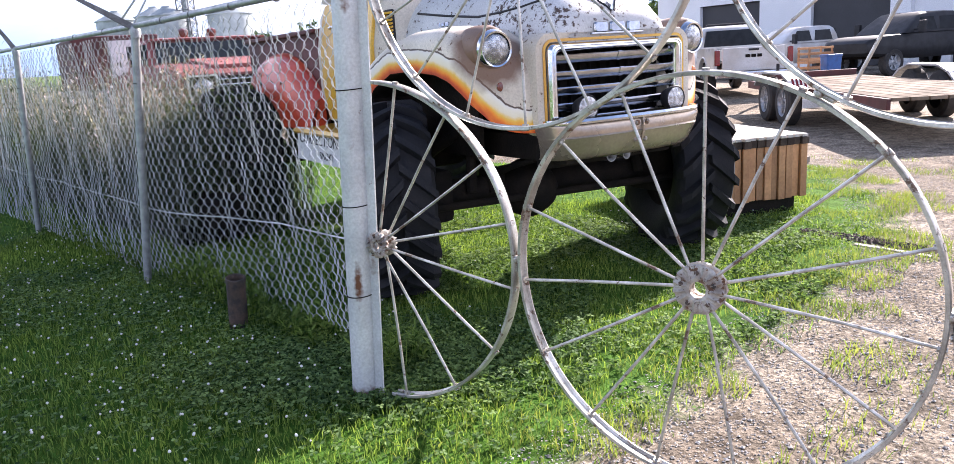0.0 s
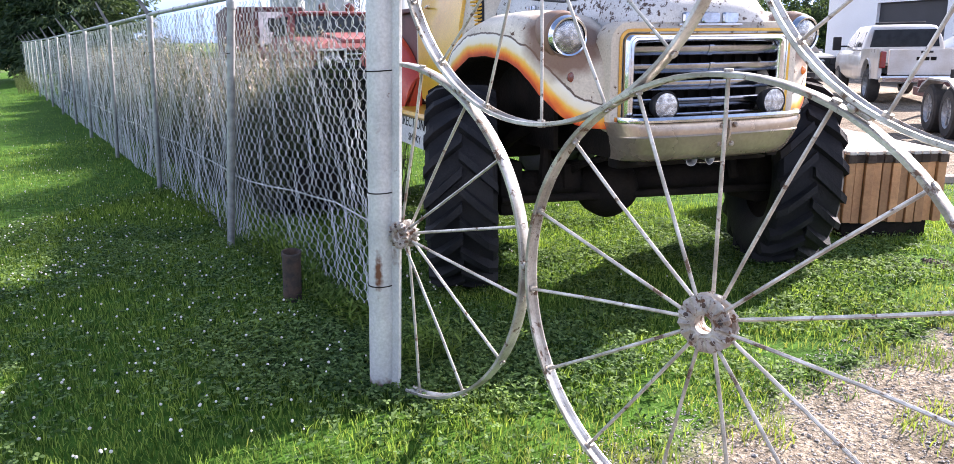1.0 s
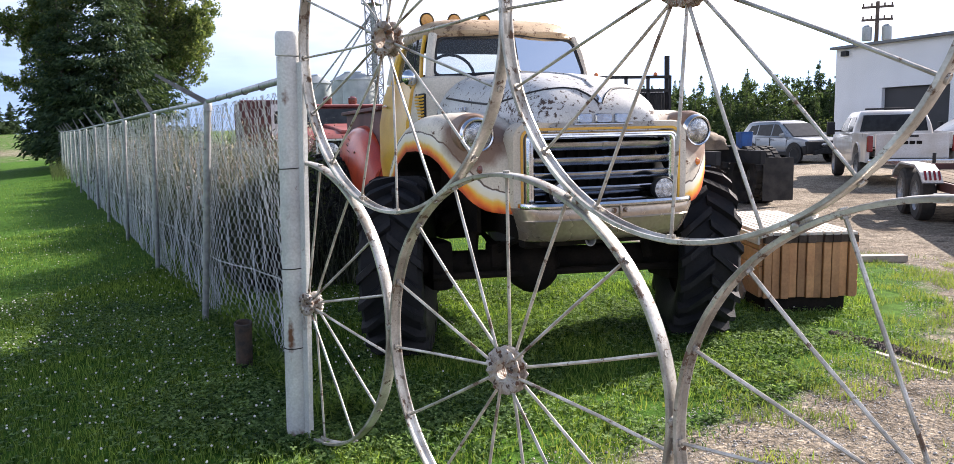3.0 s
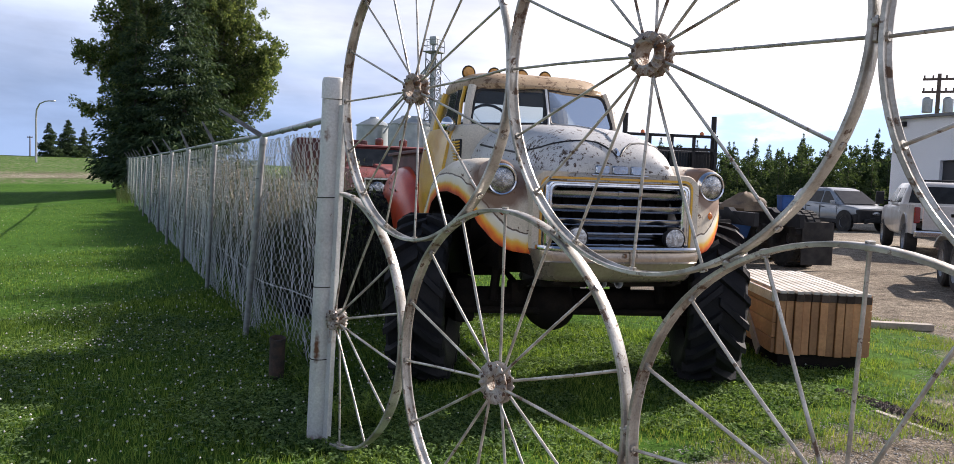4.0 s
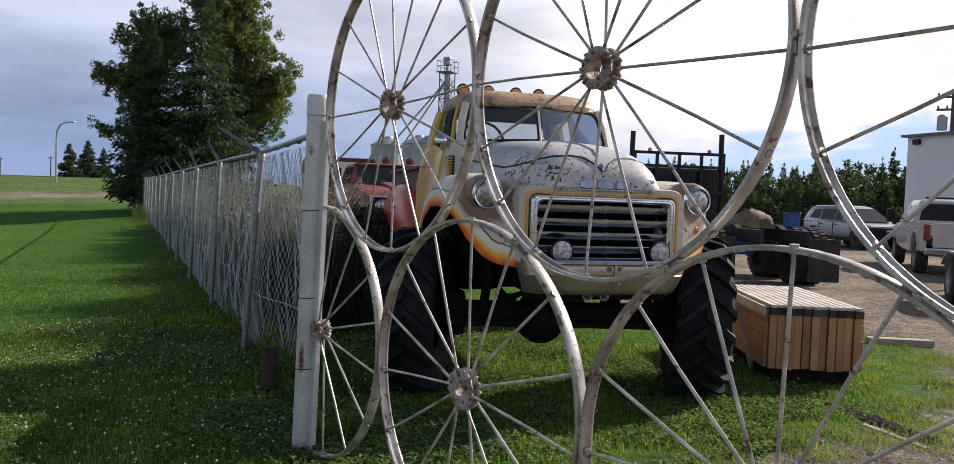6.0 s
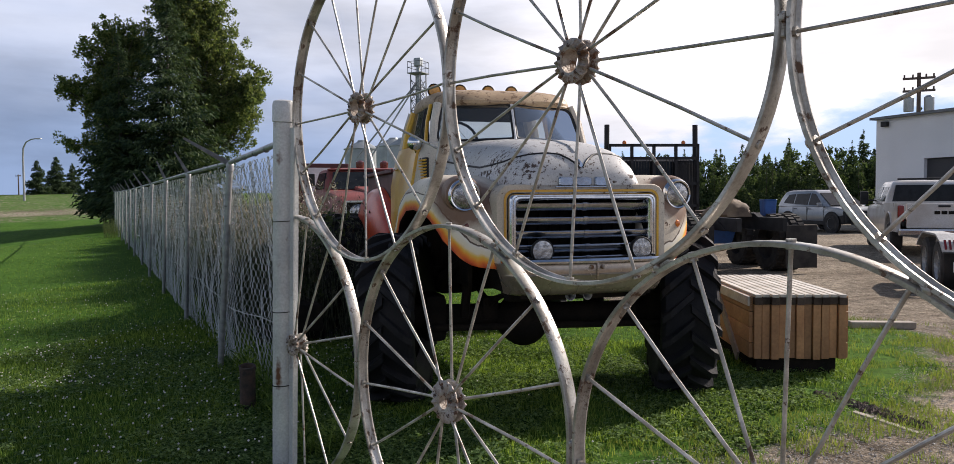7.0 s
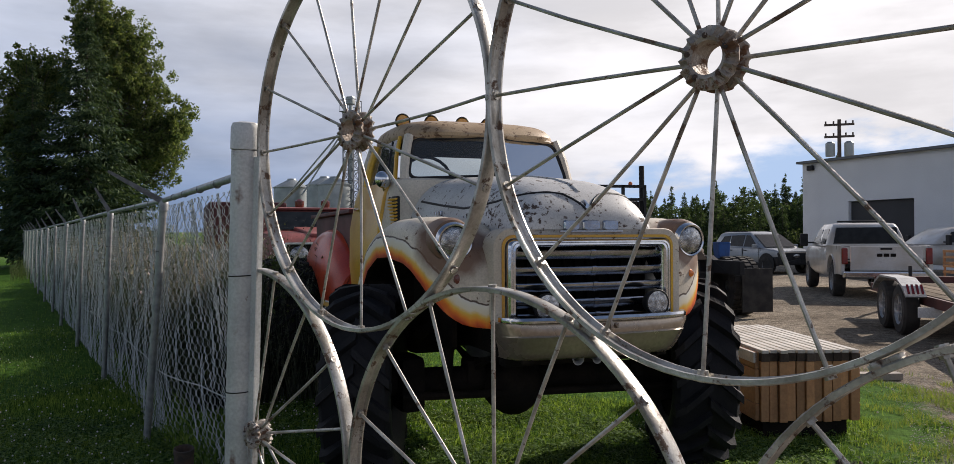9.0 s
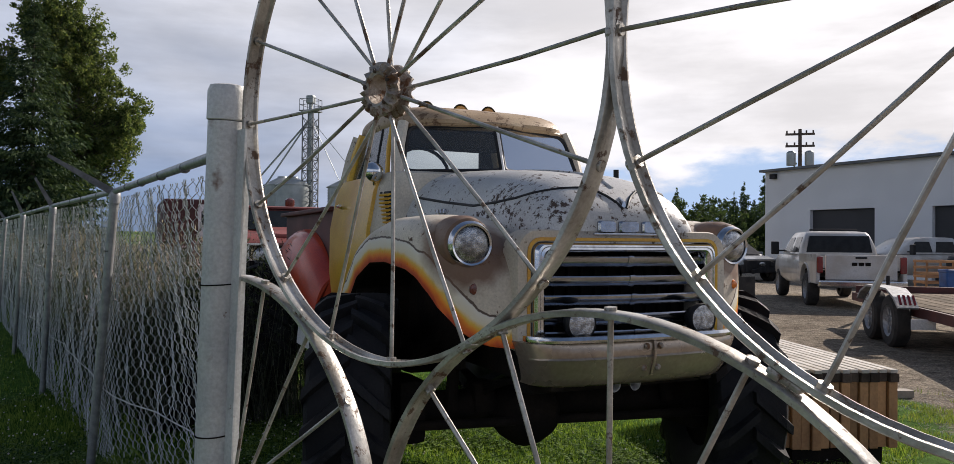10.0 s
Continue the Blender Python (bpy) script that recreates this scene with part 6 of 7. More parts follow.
    lathe(bm, [(0.30, -0.03), (0.45, -0.02), (0.46, 0.03), (0.25, 0.05)], 22, Matrix.Translation((0, 1.3, 1.12)))
    bx(bm, (0, 0.9, 1.05), (0.5, 0.5, 0.06), pose(0, 0, 0, -10, 0, 0))
    part("coupling_plate", bm, RUST_PIPE, t)
    return t


semi_tractor()


def loose_tyre(m, r=0.42, w=0.26):
    t = thing("loose_tyre", "worn black tyre lying among the scrap", "tyre", m, "loose tyres")
    bm = bmesh.new()
    lathe(bm, [(r * 0.58, -w / 2), (r * 0.9, -w / 2), (r, -w * 0.32), (r, w * 0.32), (r * 0.9, w / 2), (r * 0.58, w / 2), (r * 0.58, -w / 2)], 26, None, caps=False)
    part("casing", bm, RUBBER_DUST, t, smooth=True)
    for k in range(20):
        bm = bmesh.new()
        bx(bm, (r, 0, 0), (0.03, 0.05, w * 0.8), pose(0, 0, 0, 25, 0, 0), bevel=0.006)
        ob = part("tread_block", bm, RUBBER_DUST, t)
        ob.rotation_euler = (0, 0, 2 * math.pi * k / 20)


loose_tyre(pose(0.08, 13.2, 0.42, 86, 0, 42))


def crate(m):
    """An open slatted wooden crate."""
    t = thing("wooden_crate", "open slatted crate of raw pale wood", "crate", m, "crates in the yard")
    for sx in (-1, 1):
        for sy in (-1, 1):
            bm = bmesh.new()
            bx(bm, (sx * 0.46, sy * 0.36, 0.26), (0.06, 0.06, 0.52), bevel=0.004)
            part("corner_post", bm, WOOD, t)
    for z in (0.05, 0.26, 0.47):
        for sy in (-1, 1):
            bm = bmesh.new()
            bx(bm, (0, sy * 0.40, z), (1.0, 0.02, 0.08), bevel=0.003)
            part("slat", bm, WOOD, t)
        for sx in (-1, 1):
            bm = bmesh.new()
            bx(bm, (sx * 0.50, 0, z), (0.02, 0.78, 0.08), bevel=0.003)
            part("slat", bm, WOOD, t)


for z in (0.0, 0.37, 0.74):
    crate(pose(7.0, 21.46, z, 0, 0, 12 + 6 * z) @ Matrix.Diagonal((0.7, 0.7, 0.7, 1)))


def blue_bin():
    t = thing("blue_bin", "blue plastic bin standing on the gravel", "bin", pose(6.6, 18.75, 0, 0, 0, 17))
    bm = bmesh.new()
    loft(bm, [[(x * q, y * q, z) for x, y in rrect(0.19, 0.16, 0.04, 3)] for z, q in ((0.0, 0.8), (0.88, 1.0), (0.90, 1.08), (0.94, 1.08), (0.95, 0.98), (0.2, 0.84))])
    part("shell", bm, BLUE, t)


blue_bin()


def tarp_pile():
    t = thing("tarpaulin_heap", "brown crumpled tarpaulin heaped on the truck frame", "tarpaulin", pose(0.76, 14.65, 1.04, 0, 0, 27))
    bm = bmesh.new()
    n, rings = 26, []
    for f in (0.0, 0.12, 0.3, 0.5, 0.68, 0.82, 0.93, 1.0):
        ring = []
        for k in range(n):
            a = 2 * math.pi * k / n
            w = noise.noise(Vector((math.cos(a) * 1.6, math.sin(a) * 1.6, f * 2.4)))
            q = (math.cos(f * math.pi / 2) ** 0.6 if f < 1 else 0.02) * (1 + 0.30 * w)
            ring.append((0.48 * q * math.cos(a), 0.40 * q * math.sin(a), 0.34 * f * (1 + 0.12 * w)))
        rings.append(ring)
    loft(bm, rings)
    part("sheet", bm, TARP, t, smooth=True)


tarp_pile()


def blue_seat():
    t = thing("blue_crate", "blue plastic crate standing on the truck frame", "crate", pose(1.45, 14.95, 1.05, 0, 0, 30))
    bm = bmesh.new()
    loft(bm, [[(x * q, y * q, z) for x, y in rrect(0.125, 0.12, 0.03, 3)] for z, q in ((0.0, 0.9), (0.28, 1.0), (0.30, 1.06), (0.31, 1.0), (0.05, 0.88))])
    part("shell", bm, BLUE, t)


blue_seat()


def old_red_truck():
    t = thing("red_truck", "faded red old truck behind the weeds", "truck", pose(-5.5, 11.9, 0.05, 0, 0, 224.5) @ Matrix.Diagonal((1.20, 1.04, 1.10, 1)))
    bm = bmesh.new()
    car_body(bm, [(-2.6, 0.95, 0.6, 1.25), (-0.9, 0.97, 0.5, 1.36), (0.6, 0.97, 0.5, 1.41), (1.5, 0.96, 0.55, 1.36), (1.92, 0.94, 0.6, 1.29), (2.03, 0.92, 0.65, 1.24)])
    part("body", bm, RED_OLD, t, smooth=True)
    bm = bmesh.new()
    greenhouse(bm, [(1.34, 0.90, -0.9, 0.58), (1.55, 0.86, -0.87, 0.38), (1.735, 0.81, -0.82, 0.20), (1.775, 0.77, -0.78, 0.18), (1.80, 0.62, -0.6, 0.0)])
    cab = part("cab", bm, RED_OLD, t, smooth=True)
    bm = bmesh.new()
    loft(bm, [[(-0.79, 0.50 + d, 1.43), (0.79, 0.50 + d, 1.43), (0.73, 0.235 + d, 1.72), (-0.73, 0.235 + d, 1.72)] for d in (0.0, 0.04)])
    part("windscreen", bm, CAR_GLASS, cab)
    bm = bmesh.new()
    bx(bm, (0, 0.19, 1.765), (1.60, 0.14, 0.03), bevel=0.01)
    part("visor", bm, RED_OLD, cab)
    for s in (-1, 1):
        bm = bmesh.new()
        loft(bm, [[(s * (x + d), y, z) for x, y, z in ((0.885, -0.62, 1.43), (0.885, 0.38, 1.43), (0.82, 0.16, 1.71), (0.82, -0.60, 1.71))] for d in (-0.05, 0.012)])
        part("side_window", bm, CAR_GLASS, cab)
        bm = bmesh.new()
        rod(bm, (s * 0.96, 0.50, 1.42), (s * 1.08, 0.50, 1.52), 0.012, 6)
        bx(bm, (s * 1.09, 0.50, 1.58), (0.10, 0.03, 0.20), bevel=0.01)
        part("mirror", bm, BLACK, t)
    bm = bmesh.new()
    bx(bm, (0, 1.2, 1.385), (0.9, 1.3, 0.06), pose(0, 0, 0, -5, 0, 0), bevel=0.025)
    part("hood_bulge", bm, RED_OLD, t)
    bm = bmesh.new()
    bx(bm, (0, 2.03, 1.05), (1.66, 0.06, 0.32), bevel=0.02)
    g = part("grille", bm, DARK, t)
    for z in (0.95, 1.02, 1.09, 1.16):
        bm = bmesh.new()
        bx(bm, (0, 2.07, z), (1.0, 0.03, 0.022), bevel=0.006)
        part("grille_bar", bm, CHROME, g)
    for s in (-1, 1):
        bm = bmesh.new()
        for dx, dz, w, h in ((0, 0.16, 0.36, 0.025), (0, -0.16, 0.36, 0.025), (-0.17, 0, 0.025, 0.32), (0.17, 0, 0.025, 0.32)):
            bx(bm, (s * 0.66 + dx, 2.075, 1.06 + dz), (w, 0.03, h), bevel=0.005)
        part("headlamp_bezel", bm, SIGN_WHITE, t)
        bm = bmesh.new()
        lathe(bm, [(0.12, 0), (0.12, 0.03), (0.09, 0.05), (0.02, 0.055)], 20, Matrix.Translation((s * 0.66, 2.06, 1.06)) @ pose(0, 0, 0, -90, 0, 0))
        part("headlamp", bm, LENS, t, smooth=True)
        for y in (-1.7, 1.25):
            road_wheel(t, (s * 0.85, y, 0.38), 0.40, 0.24, GALV, s)
    bm = bmesh.new()
    bx(bm, (0, 2.12, 0.55), (1.9, 0.08, 0.16), bevel=0.02)
    part("bumper", bm, CHROME, t)
    for x in (-0.2, 0.2):
        bm = bmesh.new()
        lathe(bm, [(0.06, 0), (0.07, 0.04), (0.07, 0.12), (0.03, 0.15)], 14, Matrix.Translation((x, -0.3, 1.795)))
        part("beacon", bm, LENS_RED, t, "red roof beacon", True)


old_red_truck()


def equipment_truck():
    t = thing("equipment_truck", "dark red truck body with a white panel behind the weeds", "truck", pose(-9.05, 14.6, 0, 0, 0, 220.5))
    bm = bmesh.new()
    bx(bm, (0, 0, 1.75), (1.6, 3.0, 1.0), bevel=0.06)
    part("body", bm, DARKRED, t)
    bm = bmesh.new()
    bx(bm, (0, 0, 0.95), (1.7, 3.4, 0.55), bevel=0.03)
    part("chassis", bm, BIN, t)
    bm = bmesh.new()
    bx(bm, (-0.1, 1.505, 1.80), (0.5, 0.03, 0.7))
    part("panel", bm, SIGN_WHITE, t, "white panel")
    for s in (-1, 1):
        for y in (-1.1, 1.1):
            road_wheel(t, (s * 0.75, y, 0.45), 0.45, 0.3, GALV, s)


equipment_truck()


def fallen_beam():
    t = thing("timber_beam", "long dark weathered timber lying in the weeds", "timber", pose(-3.34, 6.14, 0, 0, 0, 140.5))
    bm = bmesh.new()
    bx(bm, (0, 0, 0.30), (3.4, 0.28, 0.26), bevel=0.03)
    bx(bm, (-1.2, 0, 0.09), (0.25, 0.5, 0.18), bevel=0.02)
    bx(bm, (1.2, 0, 0.09), (0.25, 0.5, 0.18), bevel=0.02)
    part("beam", bm, DARK, t)


fallen_beam()

# ---- building and far things ----
def building():
    a, d = Vector((4.85, 42.3, 0)), Vector((0.682, -0.731, 0))
    ang = math.degrees(math.atan2(d.y, d.x))
    t = thing("metal_building", "large white metal-clad workshop with dark door openings", "building", Matrix.Translation(a) @ pose(0, 0, 0, 0, 0, ang))
    h, ln = 5.15, 24.0
    doors = [(2.75, 6.15, 0.0, 3.12), (8.75, 12.3, 0.0, 3.1), (14.6, 18.0, 0.0, 3.1)]
    x = 0.0
    segs = []
    for x0, x1, z0, z1 in doors:
        segs.append((x, x0, 0.0, h)); segs.append((x0, x1, z1, h)); x = x1
    segs.append((x, ln, 0.0, h))
    walls = [(((x0 + x1) / 2, 0.15, (z0 + z1) / 2), (x1 - x0, 0.3, z1 - z0)) for x0, x1, z0, z1 in segs]
    walls += [((0.15, 6.075, h / 2), (0.3, 11.55, h)), ((ln - 0.15, 6.075, h / 2), (0.3, 11.55, h)), ((ln / 2, 12, h / 2), (ln, 0.3, h))]
    for c, sz in walls:
        bm = bmesh.new()
        bx(bm, c, sz)
        part("wall", bm, CLAD, t)
    for x0 in (12.3,):
        bm = bmesh.new()
        bx(bm, (x0 + 0.45, -0.165, 1.6), (0.8, 0.3, 3.2))
        part("pilaster", bm, CLAD, t)
    bm = bmesh.new()
    bx(bm, (ln / 2, 6.0, h + 0.06), (ln + 0.3, 12.6, 0.12))
    part("roof", bm, STEEL_FAR, t)
    for x0, x1, z0, z1 in doors:
        bm = bmesh.new()
        bx(bm, ((x0 + x1) / 2, 0.22, (z0 + z1) / 2), (x1 - x0 - 0.02, 0.06, z1 - z0 - 0.02))
        part("door", bm, DOOR_DARK, t, "dark overhead door")
    bm = bmesh.new()
    bx(bm, (0.6, -0.1, 4.9), (0.35, 0.2, 0.25), bevel=0.03)
    part("wall_lamp", bm, BLACK, t)


building()


def utility_pole(x, y, h, label, boxes=True, arms=(0.30, 1.0)):
    t = thing("utility_pole", label, "utility pole", pose(x, y, 0))
    bm = bmesh.new()
    rod(bm, (0, 0, -0.5), (0, 0, h), 0.15, 10, 0.10)
    part("pole", bm, POLE_WOOD, t, smooth=True)
    for dz in arms:
        bm = bmesh.new()
        bx(bm, (0, 0, h - dz), (1.6, 0.12, 0.12))
        for sx in (-0.72, -0.3, 0.35, 0.72):
            rod(bm, (sx, 0, h - dz), (sx, 0, h - dz + 0.22), 0.05, 6)
        part("crossarm", bm, POLE_WOOD, t)
    if boxes:
        for sx in (-0.5, 0.5):
            bm = bmesh.new()
            lathe(bm, [(0.25, 0), (0.26, 0.05), (0.26, 0.75), (0.15, 0.85)], 16, Matrix.Translation((sx, -0.1, h - 2.15)))
            part("transformer", bm, BIN, t, "grey transformer can", True)


utility_pole(7.3, 48.7, 8.25, "wooden utility pole with two crossarms and grey transformer cans")


def grain_tower():
    t = thing("grain_tower", "tall lattice grain elevator leg with stay cables", "tower", pose(-33.5, 65.2, 0))
    h, w = 14.9, 0.55
    bm = bmesh.new()
    for sx in (-1, 1):
        for sy in (-1, 1):
            rod(bm, (sx * w, sy * w, 0), (sx * w, sy * w, h - 1.4), 0.06, 6)
    part("legs", bm, STEEL_FAR, t)
    bm = bmesh.new()
    z = 0.0
    while z < h - 2.4:
        for (x0, y0), (x1, y1) in (((-w, -w), (w, -w)), ((w, -w), (w, w)), ((w, w), (-w, w)), ((-w, w), (-w, -w))):
            rod(bm, (x0, y0, z), (x1, y1, z + 1.0), 0.035, 4)
            rod(bm, (x1, y1, z), (x0, y0, z + 1.0), 0.035, 4)
            rod(bm, (x0, y0, z), (x1, y1, z), 0.035, 4)
        z += 1.0
    part("bracing", bm, STEEL_FAR, t)
    bm = bmesh.new()
    bx(bm, (0, 0, h / 2), (0.30, 0.25, h))
    bx(bm, (0, 0, h - 0.2), (0.75, 0.6, 0.8), bevel=0.12)
    part("leg_casing", bm, BIN, t)
    bm = bmesh.new()
    bx(bm, (0, 0, h - 1.3), (1.6, 1.6, 0.08))
    for sx in (-0.76, 0.76):
        for sy in (-0.76, 0, 0.76):
            rod(bm, (sx, sy, h - 1.3), (sx, sy, h - 0.2), 0.03, 4)
    for z in (h - 0.75, h - 0.2):
        for p, q in (((-0.76, -0.76), (0.76, -0.76)), ((0.76, -0.76), (0.76, 0.76)), ((0.76, 0.76), (-0.76, 0.76)), ((-0.76, 0.76), (-0.76, -0.76))):
            rod(bm, (*p, z), (*q, z), 0.03, 4)
    part("platform", bm, STEEL_FAR, t)
    for x, y in ((-6.5, -1.0), (-4.2, -2.0), (5.0, -1.0), (7.0, 2.0)):
        bm = bmesh.new()
        rod(bm, (0, 0, h - 2.0), (x, y, 5.6 if x < 0 else 4.0), 0.09 if x < 0 else 0.03, 6)
        part("spout", bm, BIN, t)


grain_tower()


def grain_bin(x, y, r, h):
    t = thing("grain_bin", "corrugated galvanised grain bin with a cone roof", "grain bin", pose(x, y, 0), "grain bins")
    bm = bmesh.new()
    prof = []
    for k in range(int(h / 0.25)):
        prof += [(r, k * 0.25), (r - 0.04, k * 0.25 + 0.12)]
    lathe(bm, prof + [(r, h)], 28)
    part("wall", bm, BIN, t, smooth=True)
    bm = bmesh.new()
    lathe(bm, [(r + 0.1, h - 0.05), (r + 0.1, h), (0.5, h + r * 0.42), (0.45, h + r * 0.5), (0.1, h + r * 0.52)], 28)
    part("roof", bm, BIN, t)
    return t


for x, y, r, h in ((-38.4, 68.6, 1.8, 6.9), (-35.0, 64.7, 1.6, 6.6), (-29.1, 64.3, 1.9, 6.3), (-43.4, 70.4, 1.9, 6.9)):
    grain_bin(x, y, r, h)


def shed():
    t = thing("far_shed", "low grey shed far behind the fence", "building", pose(-26.5, 58, 0, 0, 0, 25))
    bm = bmesh.new()
    bx(bm, (0, 0, 1.5), (12, 6, 3.0))
    part("wall", bm, BIN, t)
    bm = bmesh.new()
    slab(bm, [(-6.3, 3.0), (6.3, 3.0), (6.0, 3.5), (-6.0, 3.5)], 7.0, Matrix.Translation((0, -3.5, 0)))
    part("roof", bm, CLAD, t)


shed()


# ---- trees ----
def leaf_cloud(clumps, per, size, rng, flat=0.7):
    """Many small leaf faces round clump centres (x, y, z, r)."""
    verts, faces = [], []
    for cx, cy, cz, r in clumps:
        for _ in range(int(per * max(0.4, r))):
            d = Vector((rng.gauss(0, 1), rng.gauss(0, 1), rng.gauss(0, flat))).normalized() * r * rng.uniform(0.35, 1.0)
            c = Vector((cx, cy, cz)) + d
            u = Vector((rng.uniform(-1, 1), rng.uniform(-1, 1), rng.uniform(-1, 1))).normalized()
            v = u.cross(Vector((rng.uniform(-1, 1), rng.uniform(-1, 1), rng.uniform(-1, 1)))).normalized()
            s = size * rng.uniform(0.6, 1.3)
            k = len(verts)
            verts += [c - u * s, c + v * s * 0.55, c + u * s, c - v * s * 0.55]
            faces.append((k, k + 1, k + 2, k + 3))
    return verts, faces


def poplar(m, h, lobes, rng, label, per=150):
    """A leaning trunk whose limbs fill rounded lobes (x, y, z, rx, rz, limbs) with leaf clumps."""
    t = thing("poplar_tree", label, "tree", m)
    bm = bmesh.new()
    stem = lambda z: Vector((0.25 * math.sin(z * 0.4), 0.15 * math.sin(z * 0.6 + 1), z))
    tube(bm, [stem(h * f) for f in (-0.03, 0.2, 0.4, 0.6, 0.8, 0.93)], [0.28, 0.22, 0.17, 0.11, 0.06, 0.02], 10)
    clumps = []
    for cx, cy, cz, rx, rz, limbs in lobes:
        for _ in range(limbs):
            d = Vector((rng.gauss(0, 1), rng.gauss(0, 1), rng.gauss(0, 1))).normalized()
            q = rng.random() ** 0.40
            e = Vector((cx + d.x * rx * q, cy + d.y * rx * q, cz + d.z * rz * q))
            z0 = max(h * 0.10, min(h * 0.85, e.z - 0.25 * h * rng.uniform(0.3, 1.0)))
            a = stem(z0)
            tube(bm, [a, a.lerp(e, 0.5) + Vector((0, 0, -0.25)), e], [0.045, 0.028, 0.008], 4)
            way = (e - a).normalized()
            for _ in range(4):
                o = way * rng.uniform(-0.9, 0.25) + Vector((rng.gauss(0, 0.26), rng.gauss(0, 0.26), rng.gauss(0, 0.26)))
                clumps.append((*(e + o), rng.uniform(0.16, 0.42)))
    part("trunk", bm, BARK, t)
    v, f = leaf_cloud(clumps, per, 0.080, rng, 1.1)
    ob = stuff_mesh("crown", v, f, POPLAR)
    ob.parent = t


def spruce(m, h, r, rng, label, dens=1.0, coarse=1.0, needles=None):
    """A straight trunk with whorls of drooping boughs, hung with needle sprays."""
    t = thing("spruce_tree", label, "tree", m)
    bm = bmesh.new()
    rod(bm, (0, 0, -0.2), (0, 0, h * 0.99), 0.014 * h, 8, 0.01)
    part("trunk", bm, BARK, t)
    verts, faces = [], []
    whorls = max(10, int(h * 3.6))
    size = 0.075 * h ** 0.42 * coarse
    for k in range(whorls):
        f = (k + rng.random()) / whorls
        z = h * (0.05 + 0.94 * f)
        fine = 0.35 + 0.65 * (1 - f) ** 0.6
        reach = r * ((1 - f) ** 0.82 * (0.80 if f < 0.06 else 1.0) + 0.02)
        for _ in range(max(5, int(11 * (1 - 0.45 * f)))):
            a = rng.uniform(0, 2 * math.pi)
            ln = reach * rng.uniform(0.62, 1.12)
            out, side = Vector((math.cos(a), math.sin(a), 0)), Vector((-math.sin(a), math.cos(a), 0))
            drop = rng.uniform(0.22, 0.42)
            zz = z + rng.uniform(-0.6, 0.6) * h / whorls
            for _ in range(int(dens * (9 + 26 * ln / (1.0 + 0.35 * ln)))):
                g = rng.random() ** 0.75
                c = out * ln * g + Vector((0, 0, zz - drop * ln * g + 0.20 * ln * g ** 3)) + side * rng.gauss(0, min(0.09, 0.02 + 0.12 * reach) + 0.10 * ln * (1 - 0.6 * g)) + Vector((0, 0, rng.gauss(0, 0.05 + 0.02 * ln)))
                d = (out * rng.uniform(0.2, 0.9) + side * rng.uniform(-0.7, 0.7) + Vector((0, 0, rng.uniform(-0.9, 0.1)))).normalized()
                w = d.cross(Vector((rng.uniform(-1, 1), rng.uniform(-1, 1), rng.uniform(-1, 1)))).normalized() * size * fine * rng.uniform(0.18, 0.34)
                q = size * fine * rng.uniform(0.7, 1.4)
                o = len(verts)
                verts += [c - d * q * 0.5, c + w, c + d * q, c - w]
                faces.append((o, o + 1, o + 2, o + 3))
    ob = stuff_mesh("crown", verts, faces, needles or SPRUCE)
    ob.parent = t
    return t


rng = random.Random(11)
G = lambda x, y: rise(x, y)
GROVE = pose(-30.83, 31.13, G(-30.83, 31.13), 0, 0, 45.9)        # x along the row of trees as the fence sees it, y away
spruce(GROVE @ pose(0.05, -3.2, 0), 12.4, 3.9, rng, "tall dark spruce growing into a poplar by the fence end", 2.2)
spruce(GROVE @ pose(-2.3, -2.4, 0), 9.8, 2.6, rng, "dark spruce standing beside a taller one", 2.2)
poplar(GROVE @ pose(0.9, 0.8, 0), 14.6, [(-0.6, 0, 12.5, 1.35, 2.2, 60), (1.0, 0, 11.4, 1.9, 2.3, 80), (1.6, 0, 9.0, 2.0, 2.2, 80), (3.5, -0.4, 7.5, 1.25, 1.3, 44), (2.7, -0.2, 5.9, 1.3, 1.5, 42), (1.2, 0, 6.0, 1.8, 2.2, 46)], rng, "tall leafy poplar behind the spruces")
poplar(GROVE @ pose(-2.6, 0.6, 0), 11.2, [(-0.4, 0, 9.4, 1.15, 1.7, 56), (-0.6, 0, 7.4, 1.3, 1.7, 50), (-2.3, -0.3, 7.2, 0.95, 0.3, 9), (-1.9, -0.3, 4.4, 0.9, 0.25, 7), (-0.5, 0, 4.6, 1.15, 2.0, 36), (1.2, 0, 9.6, 1.0, 1.5, 30)], rng, "leafy poplar behind the lower spruce")
for x, y, h in ((-90.6, 66.5, 4.6), (-90.9, 69.5, 5.2), (-90.5, 71.6, 4.3)):
    spruce(pose(x, y, G(x, y)), h, h * 0.40, rng, "small young spruce on the far verge", 2.6, 1.4)


